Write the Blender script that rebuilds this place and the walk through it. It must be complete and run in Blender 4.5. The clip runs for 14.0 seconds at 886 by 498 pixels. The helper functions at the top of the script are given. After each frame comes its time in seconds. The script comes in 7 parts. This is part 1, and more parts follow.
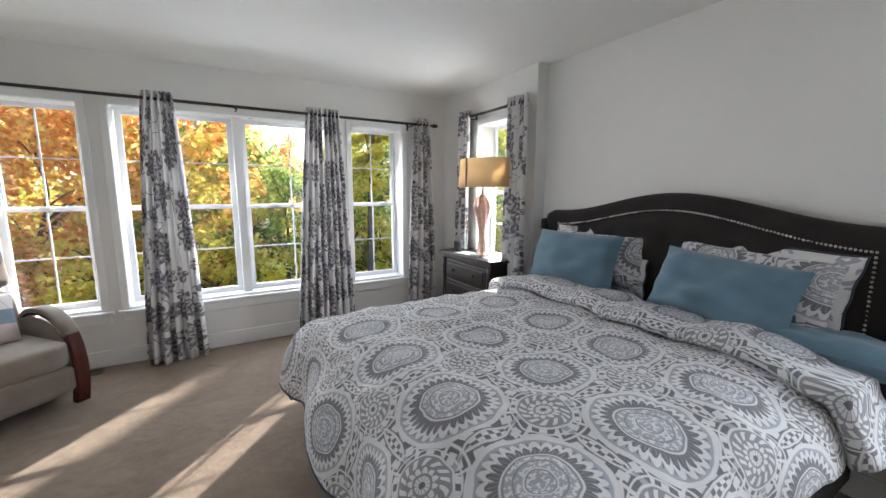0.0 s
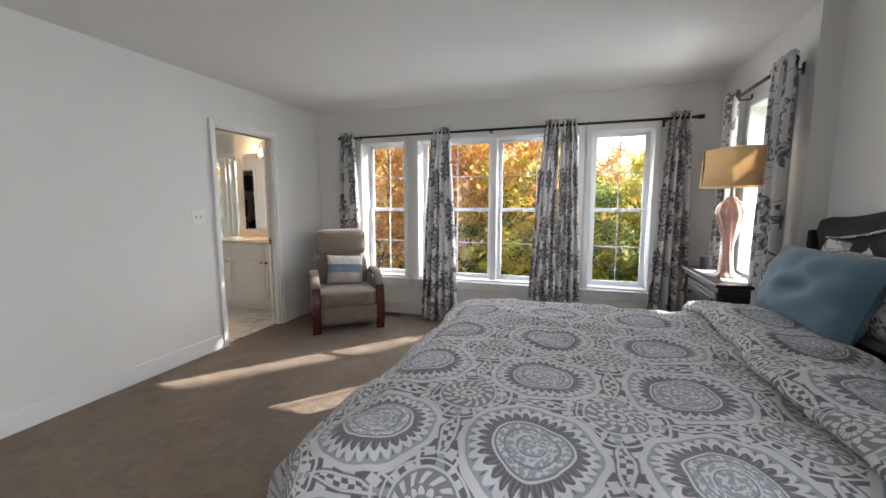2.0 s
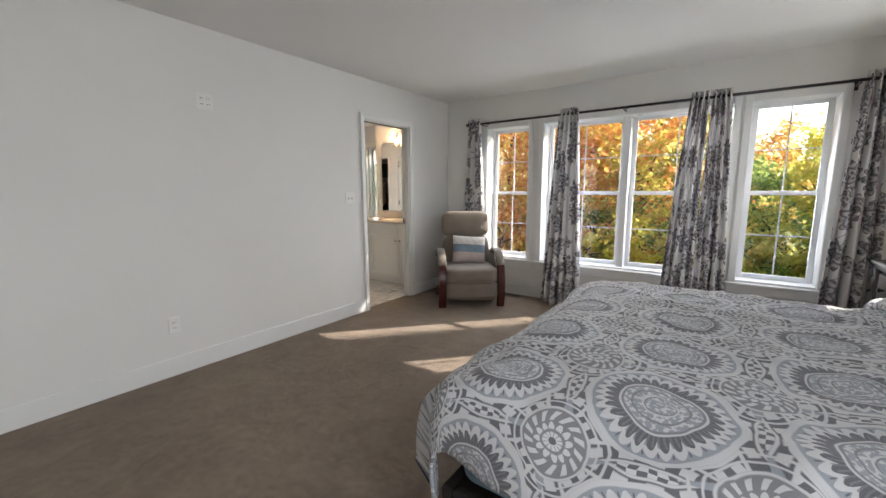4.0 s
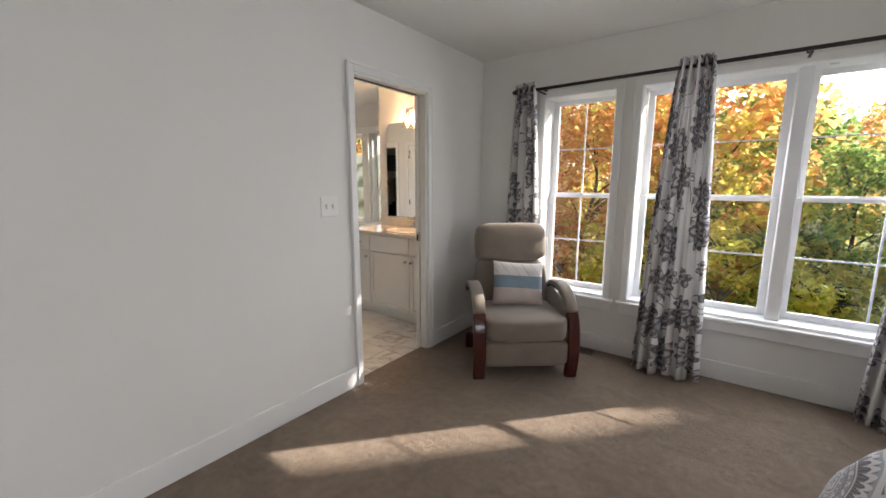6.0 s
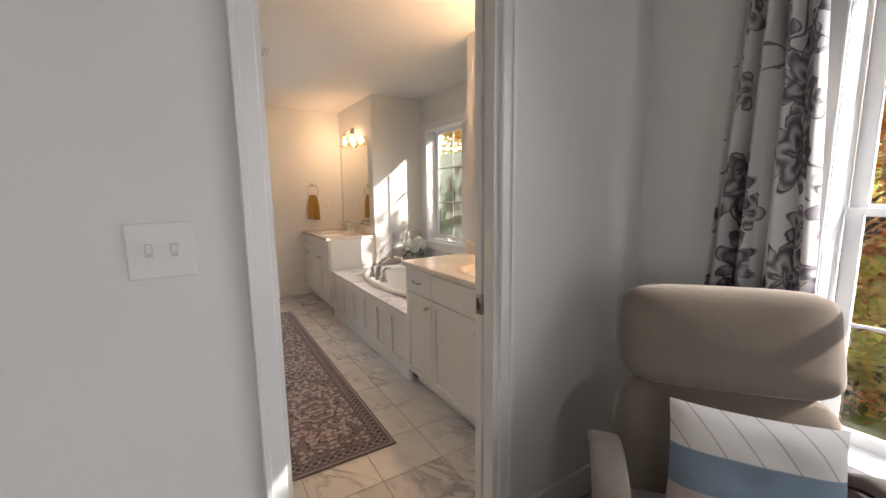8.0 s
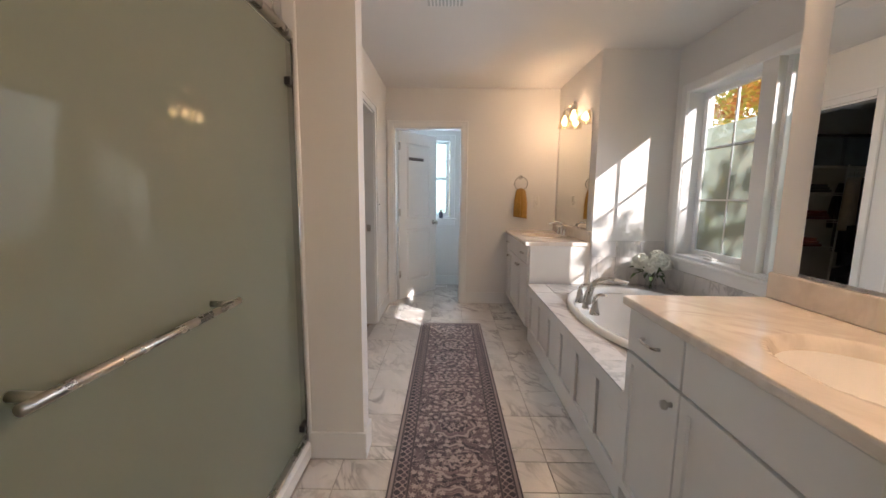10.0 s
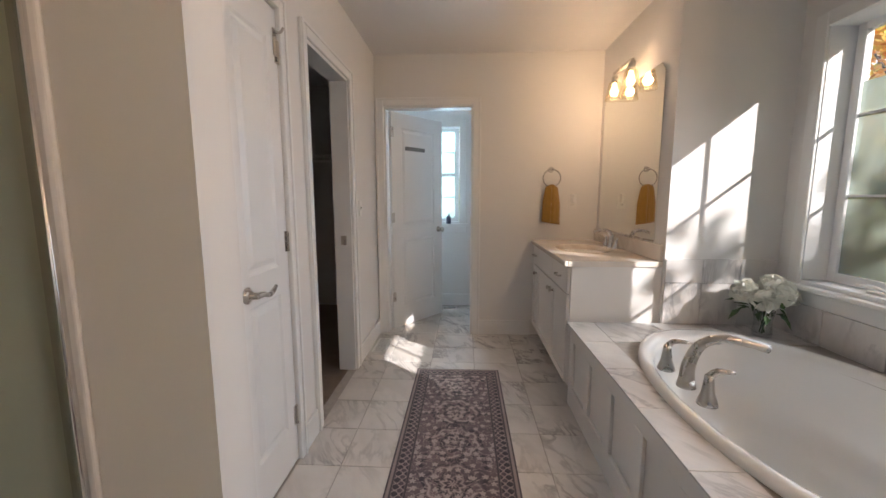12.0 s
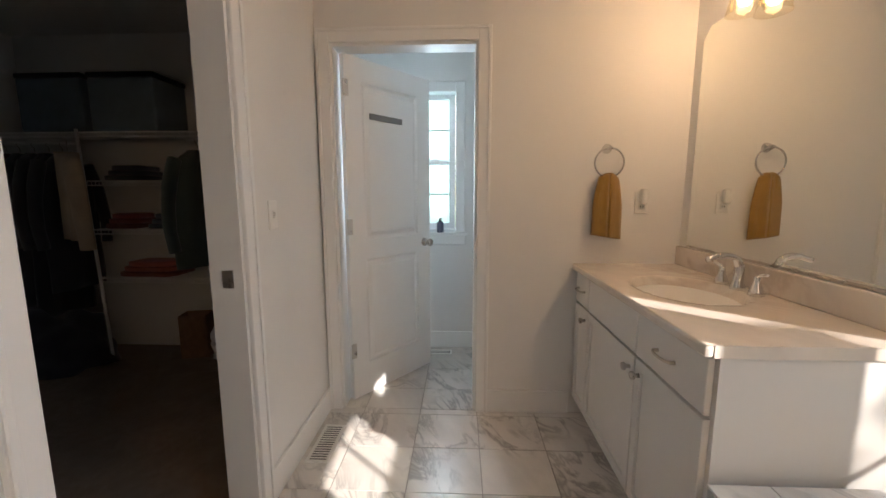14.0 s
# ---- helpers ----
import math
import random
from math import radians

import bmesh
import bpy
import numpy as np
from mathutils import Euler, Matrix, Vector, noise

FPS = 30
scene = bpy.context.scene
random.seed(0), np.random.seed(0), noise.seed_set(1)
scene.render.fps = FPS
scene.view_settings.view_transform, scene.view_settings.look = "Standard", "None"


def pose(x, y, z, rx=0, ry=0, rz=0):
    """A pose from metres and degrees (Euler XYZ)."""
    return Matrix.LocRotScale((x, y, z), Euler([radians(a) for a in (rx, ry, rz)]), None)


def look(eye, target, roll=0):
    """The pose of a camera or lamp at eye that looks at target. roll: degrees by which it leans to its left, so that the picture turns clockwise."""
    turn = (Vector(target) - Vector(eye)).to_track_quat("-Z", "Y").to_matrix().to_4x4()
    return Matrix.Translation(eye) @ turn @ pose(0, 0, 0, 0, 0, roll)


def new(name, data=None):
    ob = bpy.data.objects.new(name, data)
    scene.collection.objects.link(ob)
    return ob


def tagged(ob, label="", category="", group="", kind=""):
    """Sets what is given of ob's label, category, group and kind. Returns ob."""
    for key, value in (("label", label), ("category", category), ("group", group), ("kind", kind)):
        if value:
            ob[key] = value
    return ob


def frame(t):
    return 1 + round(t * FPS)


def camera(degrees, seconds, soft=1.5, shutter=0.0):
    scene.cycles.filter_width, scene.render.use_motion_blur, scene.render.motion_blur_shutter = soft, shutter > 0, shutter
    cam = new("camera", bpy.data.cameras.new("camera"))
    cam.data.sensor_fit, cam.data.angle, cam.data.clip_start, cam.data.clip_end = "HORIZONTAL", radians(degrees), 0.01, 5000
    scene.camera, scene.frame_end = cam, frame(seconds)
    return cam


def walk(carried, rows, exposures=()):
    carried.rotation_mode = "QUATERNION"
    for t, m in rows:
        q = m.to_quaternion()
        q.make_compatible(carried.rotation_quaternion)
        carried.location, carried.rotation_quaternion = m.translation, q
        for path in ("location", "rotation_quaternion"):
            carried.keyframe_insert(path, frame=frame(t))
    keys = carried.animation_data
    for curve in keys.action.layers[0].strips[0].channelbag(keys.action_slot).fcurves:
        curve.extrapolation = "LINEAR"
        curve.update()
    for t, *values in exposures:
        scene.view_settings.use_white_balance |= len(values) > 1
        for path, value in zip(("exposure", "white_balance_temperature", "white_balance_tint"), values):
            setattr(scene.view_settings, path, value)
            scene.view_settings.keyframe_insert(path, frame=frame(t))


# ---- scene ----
cam = camera(97.1, 14.0)
PATH = [
    (0, (1.99, 2.928, 1.433), (3.001, 4.628, 1.14), 0.1),
    (0.5, (2.261, 3.069, 1.407), (2.865, 4.957, 1.138), -0.2),
    (1, (2.541, 3.008, 1.389), (2.618, 4.991, 1.143), -0.2),
    (1.5, (2.85, 2.805, 1.374), (2.566, 4.772, 1.144), -0.2),
    (2, (3.13, 2.593, 1.356), (2.501, 4.478, 1.127), -0.1),
    (2.2, (3.209, 2.503, 1.352), (2.495, 4.357, 1.122), -0.0),
    (4.3, (3.1, 2.422, 1.315), (1.926, 4.012, 1.012), 0.0),
    (4.5, (3.002, 2.533, 1.323), (1.817, 4.115, 1.015), 0.2),
    (5, (2.638, 2.854, 1.351), (1.446, 4.428, 1.034), 0.3),
    (5.5, (2.293, 3.225, 1.367), (1.11, 4.804, 1.039), 0.3),
    (6, (1.994, 3.675, 1.376), (0.813, 5.256, 1.051), 0.1),
    (6.5, (1.76, 4.138, 1.368), (0.557, 5.705, 1.056), -0.0),
    (7, (1.54, 4.575, 1.345), (0.228, 6.054, 1.04), -0.2),
    (7.5, (1.278, 4.915, 1.346), (-0.202, 6.23, 1.065), -0.6),
    (8, (1.049, 5.262, 1.357), (-0.64, 6.296, 1.079), -0.7),
    (8.5, (0.783, 5.497, 1.357), (-1.078, 6.176, 1.083), -0.4),
    (9, (0.516, 5.639, 1.325), (-1.444, 5.936, 1.057), -0.6),
    (9.2, (0.426, 5.675, 1.311), (-1.55, 5.824, 1.043), -0.5),
    (11.3, (-0.515, 5.764, 1.275), (-2.494, 5.671, 1.002), 0.3),
    (11.5, (-0.637, 5.781, 1.279), (-2.616, 5.677, 1.009), -0.1),
    (12, (-0.976, 5.816, 1.266), (-2.955, 5.707, 1.002), -0.1),
    (12.5, (-1.326, 5.831, 1.265), (-3.305, 5.723, 0.997), -0.1),
    (13, (-1.673, 5.821, 1.275), (-3.652, 5.722, 1.003), -0.2),
    (13.5, (-2.013, 5.813, 1.27), (-3.992, 5.725, 0.997), -0.1),
    (13.8, (-2.21, 5.805, 1.267), (-4.188, 5.718, 0.983), -0.0),
    (14, (-2.348, 5.796, 1.264), (-4.326, 5.707, 0.986), -0.1),
]
walk(cam, [(t, look(eye, target, roll)) for t, eye, target, roll in PATH],
     exposures=((0, 1.57, 6200, 12), (1.0, 1.40, 6300, 12), (2.0, 1.25, 6350, 13), (4.5, 1.28, 6500, 12), (5.5, 1.36, 6600, 13), (6.0, 1.18, 6550, 14), (7.0, 1.12, 6650, 14),
                (8.5, 0.98, 6500, 17), (9.0, 0.86, 6450, 17), (11.5, 1.02, 5800, 17), (12.5, 0.42, 6400, 15), (13.5, 0.52, 6400, 15), (14.0, 0.78, 6400, 15)))

# ---- light ----
SUN_FROM = Vector((0.88, 1.0, 0.797)).normalized()
world = bpy.data.worlds.new("world")
scene.world = world
world.use_nodes = True
wn = world.node_tree.nodes
wl = world.node_tree.links
sky = wn.new("ShaderNodeTexSky")
sky.sky_type = 'NISHITA'
sky.sun_disc = False
sky.sun_elevation = math.asin(SUN_FROM.z)
sky.sun_rotation = math.atan2(SUN_FROM.x, SUN_FROM.y)
wl.new(sky.outputs[0], wn["Background"].inputs[0])
wn["Background"].inputs[1].default_value = 0.15
sun = new("sun", bpy.data.lights.new("sun", 'SUN'))
sun.data.energy, sun.data.angle, sun.data.color = 5.0, radians(0.6), (1.0, 0.93, 0.82)
sun.matrix_world = look((20, 30, 22), Vector((20, 30, 22)) - SUN_FROM)


def window_light(name, x, y, z, w, h, toward, power, color=(0.92, 0.96, 1.0), spread=150.0):
    lamp = new(name, bpy.data.lights.new(name, 'AREA'))
    lamp.data.shape, lamp.data.size, lamp.data.size_y = 'RECTANGLE', w, h
    lamp.data.energy, lamp.data.color, lamp.data.spread = power, color, radians(spread)
    lamp.matrix_world = look((x, y, z), (x + toward[0], y + toward[1], z + toward[2]))
    return lamp


def bulb(name, x, y, z, power, radius, color):
    lamp = new(name, bpy.data.lights.new(name, 'POINT'))
    lamp.data.energy, lamp.data.shadow_soft_size, lamp.data.color = power, radius, color
    lamp.location = (x, y, z)
    return lamp


DAY = 8.2
for wx, ww in ((0.90, 0.46), (1.81, 0.76), (2.72, 0.76), (3.57, 0.46)):
    window_light("window_daylight", wx, 7.26, 1.29, ww, 1.5, (0, -1, -0.4), DAY * ww / 0.76)
window_light("window_daylight", 4.66, 5.98, 1.45, 0.45, 1.2, (-1, 0, -0.3), 7.5)
window_light("window_daylight", 4.80, 2.40, 1.45, 0.70, 1.3, (-1, 0, -0.3), 16)
window_light("window_daylight", -2.78, 7.56, 1.45, 0.55, 1.1, (0, -1, -0.3), 1.9, (0.82, 0.92, 1.0), 105.0)
window_light("window_daylight", -1.92, 7.56, 1.45, 0.55, 1.1, (0, -1, -0.3), 1.9, (0.82, 0.92, 1.0), 105.0)
window_light("window_daylight", -5.66, 5.59, 1.55, 0.24, 1.0, (1, 0, 0), 11, (0.68, 0.85, 1.0))

# ---- materials ----
class Graph:
    """A short way to write shader arithmetic."""
    def __init__(self, name):
        self.mat = bpy.data.materials.new(name)
        self.mat.use_nodes = True
        self.nodes, self.links = self.mat.node_tree.nodes, self.mat.node_tree.links
        self.bsdf = self.nodes["Principled BSDF"]

    def put(self, socket, value):
        if isinstance(value, bpy.types.NodeSocket):
            self.links.new(value, socket)
        elif hasattr(value, "__len__") and len(value) == 3 and socket.type == 'RGBA':
            socket.default_value = (*value, 1)
        else:
            socket.default_value = value

    def math(self, op, a, b=0.0, c=0.0, clamp=False):
        n = self.nodes.new("ShaderNodeMath")
        n.operation, n.use_clamp = op, clamp
        for i, v in enumerate((a, b, c)):
            self.put(n.inputs[i], v)
        return n.outputs[0]

    def add(self, a, b): return self.math('ADD', a, b)
    def sub(self, a, b): return self.math('SUBTRACT', a, b)
    def mul(self, a, b): return self.math('MULTIPLY', a, b)
    def div(self, a, b): return self.math('DIVIDE', a, b)
    def less(self, a, b): return self.math('LESS_THAN', a, b)
    def more(self, a, b): return self.math('GREATER_THAN', a, b)
    def both(self, a, b): return self.math('MULTIPLY', a, b)
    def either(self, a, b): return self.math('MAXIMUM', a, b)

    def band(self, v, lo, hi, soft=0.004):
        """1 between lo and hi, with soft edges."""
        up = self.math('DIVIDE', self.sub(v, lo - soft), 2 * soft, clamp=True)
        down = self.math('DIVIDE', self.sub(hi + soft, v), 2 * soft, clamp=True)
        return self.mul(up, down)

    def coords(self, kind="Object"):
        return self.nodes.new("ShaderNodeTexCoord").outputs[kind]

    def split(self, vec):
        n = self.nodes.new("ShaderNodeSeparateXYZ")
        self.links.new(vec, n.inputs[0])
        return n.outputs

    def join(self, x, y, z=0.0):
        n = self.nodes.new("ShaderNodeCombineXYZ")
        for i, v in enumerate((x, y, z)):
            self.put(n.inputs[i], v)
        return n.outputs[0]

    def noise(self, vec, scale, detail=3.0, rough=0.55, warp=0.0):
        n = self.nodes.new("ShaderNodeTexNoise")
        self.links.new(vec, n.inputs["Vector"])
        n.inputs["Scale"].default_value, n.inputs["Detail"].default_value = scale, detail
        n.inputs["Roughness"].default_value, n.inputs["Distortion"].default_value = rough, warp
        return n.outputs[0]

    def ramp(self, fac, stops):
        n = self.nodes.new("ShaderNodeValToRGB")
        self.put(n.inputs[0], fac)
        e = n.color_ramp.elements
        while len(e) < len(stops):
            e.new(0.5)
        for el, (pos, col) in zip(e, stops):
            el.position, el.color = pos, (*col, 1) if len(col) == 3 else col
        return n.outputs[0]

    def mix(self, fac, a, b):
        n = self.nodes.new("ShaderNodeMix")
        n.data_type = 'RGBA'
        self.put(n.inputs[0], fac)
        self.put(n.inputs[6], a)
        self.put(n.inputs[7], b)
        return n.outputs[2]

    def bump(self, height, strength=0.3, dist=0.005):
        n = self.nodes.new("ShaderNodeBump")
        n.inputs["Strength"].default_value, n.inputs["Distance"].default_value = strength, dist
        self.links.new(height, n.inputs["Height"])
        self.links.new(n.outputs[0], self.bsdf.inputs["Normal"])

    def finish(self, color=None, rough=0.5, metal=0.0, **extra):
        if color is not None:
            self.put(self.bsdf.inputs["Base Color"], color)
        self.put(self.bsdf.inputs["Roughness"], rough)
        self.put(self.bsdf.inputs["Metallic"], metal)
        for k, v in extra.items():
            self.put(self.bsdf.inputs[k.replace("_", " ")], v)
        return self.mat


def plain(name, color, rough=0.5, metal=0.0, vary=0.08, scale=6.0, grain=0.0, grain_scale=200.0, **extra):
    """A surface of one colour with soft stains and fine grain."""
    g = Graph(name)
    co = g.coords()
    n = g.noise(co, scale, 4.0)
    dark = tuple(c * (1 - vary) for c in color)
    light = tuple(min(1.0, c * (1 + vary)) for c in color)
    col = g.ramp(n, [(0.3, dark), (0.7, light)])
    if grain:
        g.bump(g.noise(co, grain_scale, 2.0), grain, 0.002)
    r = g.math('MULTIPLY_ADD', n, 0.16, rough - 0.08)
    return g.finish(col, r, metal, **extra)


def fabric(name, color, weave=900.0, vary=0.12, strength=0.35, dark=0.75, sheen=0.25):
    g = Graph(name)
    co = g.coords()
    big, fine = g.noise(co, 7.0, 4.0), g.noise(co, weave * 0.4, 2.0)
    f = g.math('ADD', g.mul(big, 0.6), g.mul(fine, 0.4))
    col = g.ramp(f, [(0.3, tuple(c * dark for c in color)), (0.7, tuple(min(1, c * (1 + vary)) for c in color))])
    g.bump(g.add(fine, g.mul(big, 2.0)), strength, 0.003)
    return g.finish(col, 0.92, Sheen_Weight=sheen)


def wood(name, dark, light, rough=0.35, scale=3.0, axis=0):
    g = Graph(name)
    s = list(g.split(g.coords()))
    stretch = [g.mul(v, 1.0 if i == axis else 9.0) for i, v in enumerate(s)]
    n = g.noise(g.join(*stretch), scale, 6.0, 0.65, 0.6)
    g.bump(n, 0.12, 0.002)
    return g.finish(g.ramp(n, [(0.3, dark), (0.7, light)]), g.math('MULTIPLY_ADD', n, 0.2, rough - 0.1))


WALL = plain("wall_paint", (0.76, 0.75, 0.725), 0.7, vary=0.02, scale=1.3, grain=0.12, grain_scale=160)
CEIL = plain("ceiling_paint", (0.76, 0.75, 0.73), 0.85, vary=0.025, scale=1.1, grain=0.18, grain_scale=110)
TRIM = plain("white_trim_paint", (0.80, 0.80, 0.785), 0.32, vary=0.02, scale=3, grain=0.04, grain_scale=60)
VINYL = plain("white_window_vinyl", (0.84, 0.85, 0.86), 0.3, vary=0.015, scale=3)
METAL = plain("brushed_nickel", (0.56, 0.53, 0.49), 0.28, 1.0, vary=0.06, scale=14)
CHROME = plain("polished_chrome", (0.72, 0.72, 0.72), 0.1, 1.0, vary=0.03, scale=10)
DARKMETAL = plain("dark_bronze", (0.045, 0.04, 0.038), 0.4, 0.7, vary=0.2, scale=20)
BLACK = plain("black_plastic", (0.015, 0.015, 0.016), 0.45, vary=0.2, scale=30)
PLASTIC = plain("white_plastic", (0.8, 0.79, 0.76), 0.35, vary=0.02, scale=10)
PORCELAIN = plain("white_acrylic", (0.86, 0.86, 0.85), 0.12, vary=0.015, scale=2, Coat_Weight=0.4)
CABINET = plain("white_cabinet_paint", (0.78, 0.765, 0.735), 0.38, vary=0.02, scale=3)


def carpet_material():
    g = Graph("beige_carpet")
    co = g.coords()
    big, mid, fine = g.noise(co, 1.6, 4.0, 0.6), g.noise(co, 22.0, 3.0), g.noise(co, 330.0, 2.0)
    swirl = g.noise(co, 5.5, 3.0, 0.6, 0.8)
    f = g.add(g.mul(g.add(big, swirl), 0.24), g.add(g.mul(mid, 0.2), g.mul(fine, 0.32)))
    col = g.ramp(f, [(0.36, (0.13, 0.09, 0.058)), (0.51, (0.23, 0.165, 0.112)), (0.64, (0.33, 0.245, 0.172))])
    g.bump(g.add(fine, g.mul(mid, 1.5)), 0.8, 0.012)
    return g.finish(col, 0.97, Sheen_Weight=0.2)


CARPET = carpet_material()


def marble_material(name, base, vein, rough=0.25, scale=1.0, per_piece=True):
    """Pale stone with slanting grey veins; every piece takes its own cut of the stone."""
    g = Graph(name)
    co = g.coords()
    x, y, z = g.split(co)
    if per_piece:
        info = g.nodes.new("ShaderNodeObjectInfo")
        k = g.mul(info.outputs["Random"], 37.0)
        co = g.join(g.add(x, k), g.add(y, g.mul(k, 1.7)), z)
    x, y, z = g.split(co)
    slant = g.join(g.add(g.mul(x, 0.9), g.mul(y, 0.5)), g.sub(g.mul(y, 2.0), g.mul(x, 1.1)), z)
    cloud = g.noise(slant, 1.6 * scale, 5.0, 0.6, 0.4)
    warp = g.noise(slant, 1.4 * scale, 4.0, 0.6, 1.2)
    ridge = g.math('ABSOLUTE', g.sub(warp, 0.5))
    line = g.math('SUBTRACT', 1.0, g.math('MULTIPLY', ridge, 16.0, clamp=True), clamp=True)
    where = g.ramp(g.noise(co, 1.1 * scale, 2.0), [(0.42, (0, 0, 0)), (0.62, (1, 1, 1))])
    f = g.mul(line, where)
    col = g.mix(g.mul(f, 0.75), g.ramp(cloud, [(0.35, tuple(c * 0.86 for c in base)), (0.65, base)]), vein)
    return g.finish(col, rough)


MARBLE = marble_material("marble_look_tile", (0.76, 0.73, 0.69), (0.27, 0.255, 0.245), 0.2, 1.6)
DECKTILE = marble_material("marble_look_deck_tile", (0.74, 0.72, 0.70), (0.36, 0.35, 0.35), 0.2, 1.8)
COUNTER = marble_material("cultured_marble_top", (0.80, 0.735, 0.655), (0.56, 0.48, 0.41), 0.12, 1.3, False)
GROUT = plain("grey_grout", (0.42, 0.39, 0.36), 0.9, vary=0.1, scale=30)


def glass_material(name, tint=(1, 1, 1), rough=0.0, through=0.9):
    m = bpy.data.materials.new(name)
    m.use_nodes = True
    nt = m.node_tree
    nt.nodes.remove(nt.nodes["Principled BSDF"])
    clear, gloss, mix = nt.nodes.new("ShaderNodeBsdfTransparent"), nt.nodes.new("ShaderNodeBsdfGlossy"), nt.nodes.new("ShaderNodeMixShader")
    clear.inputs[0].default_value = (*tint, 1)
    gloss.inputs["Roughness"].default_value = rough
    facing, rise, share = nt.nodes.new("ShaderNodeLayerWeight"), nt.nodes.new("ShaderNodeMath"), nt.nodes.new("ShaderNodeMath")
    rise.operation, share.operation = 'POWER', 'MULTIPLY_ADD'
    rise.inputs[1].default_value = 4.0
    share.inputs[1].default_value, share.inputs[2].default_value = 0.9, 0.045
    nt.links.new(facing.outputs["Facing"], rise.inputs[0])
    nt.links.new(rise.outputs[0], share.inputs[0])
    nt.links.new(share.outputs[0], mix.inputs[0])
    nt.links.new(clear.outputs[0], mix.inputs[1])
    nt.links.new(gloss.outputs[0], mix.inputs[2])
    nt.links.new(mix.outputs[0], nt.nodes["Material Output"].inputs[0])
    return m


GLASS = glass_material("window_glass", (0.97, 0.98, 0.98))


def shower_glass():
    """Hazy green glass: part clear, part milky, with a clean gloss."""
    m = glass_material("green_tinted_glass", (0.56, 0.62, 0.50))
    nt = m.node_tree
    milky, blend = nt.nodes.new("ShaderNodeBsdfDiffuse"), nt.nodes.new("ShaderNodeMixShader")
    milky.inputs[0].default_value = (0.37, 0.385, 0.31, 1)
    blend.inputs[0].default_value = 0.45
    old = nt.nodes["Material Output"].inputs[0].links[0].from_socket
    nt.links.new(old, blend.inputs[1])
    nt.links.new(milky.outputs[0], blend.inputs[2])
    nt.links.new(blend.outputs[0], nt.nodes["Material Output"].inputs[0])
    return m


SHOWERGLASS = shower_glass()


def frosted_material():
    m = bpy.data.materials.new("frosted_film")
    m.use_nodes = True
    nt = m.node_tree
    nt.nodes.remove(nt.nodes["Principled BSDF"])
    tr, df, mix = nt.nodes.new("ShaderNodeBsdfTranslucent"), nt.nodes.new("ShaderNodeBsdfDiffuse"), nt.nodes.new("ShaderNodeMixShader")
    tr.inputs[0].default_value = (0.25, 0.30, 0.26, 1)
    df.inputs[0].default_value = (0.6, 0.66, 0.6, 1)
    mix.inputs[0].default_value = 0.15
    nt.links.new(tr.outputs[0], mix.inputs[1])
    nt.links.new(df.outputs[0], mix.inputs[2])
    clear, top = nt.nodes.new("ShaderNodeBsdfTransparent"), nt.nodes.new("ShaderNodeMixShader")
    clear.inputs[0].default_value = (0.85, 0.92, 0.88, 1)
    top.inputs[0].default_value = 0.14
    nt.links.new(mix.outputs[0], top.inputs[1])
    nt.links.new(clear.outputs[0], top.inputs[2])
    nt.links.new(top.outputs[0], nt.nodes["Material Output"].inputs[0])
    return m


FROST = frosted_material()


def mirror_material():
    g = Graph("silver_mirror")
    return g.finish((0.86, 0.87, 0.84), 0.0, 1.0)


MIRROR = mirror_material()

# ---- building blocks ----
def mesh_from(bm, name, material, smooth=False):
    bmesh.ops.recalc_face_normals(bm, faces=bm.faces)
    me = bpy.data.meshes.new(name)
    bm.to_mesh(me)
    bm.free()
    if smooth:
        me.polygons.foreach_set("use_smooth", [True] * len(me.polygons))
    me.materials.append(material)
    return me


def part(name, bm, material, parent=None, label="", smooth=False):
    ob = new(name, mesh_from(bm, name, material, smooth))
    if parent is not None:
        ob.parent = parent
    if label:
        ob["label"] = label
    return ob


def thing(name, label, category, group="", at=(0, 0, 0), turn=0.0):
    ob = new(name)
    ob.matrix_world = pose(*at, 0, 0, turn)
    return tagged(ob, label, category, group)


def bx(bm, x0, x1, y0, y1, z0, z1, bevel=0.0, seg=2):
    m = Matrix.LocRotScale(((x0 + x1) / 2, (y0 + y1) / 2, (z0 + z1) / 2), None, (abs(x1 - x0), abs(y1 - y0), abs(z1 - z0)))
    r = bmesh.ops.create_cube(bm, size=1.0, matrix=m)
    if bevel:
        edges = list({e for v in r["verts"] for e in v.link_edges})
        bmesh.ops.bevel(bm, geom=edges, offset=bevel, segments=seg, affect='EDGES', profile=0.5)
    return bm


def boxes(*dims, bevel=0.0):
    bm = bmesh.new()
    for d in dims:
        bx(bm, *d, bevel=bevel)
    return bm


def rod(bm, a, b, r0, r1=None, n=16):
    a, b = Vector(a), Vector(b)
    d = b - a
    m = Matrix.Translation((a + b) / 2) @ d.to_track_quat("Z", "Y").to_matrix().to_4x4()
    bmesh.ops.create_cone(bm, cap_ends=True, segments=n, radius1=r0, radius2=r0 if r1 is None else r1, depth=d.length, matrix=m)
    return bm


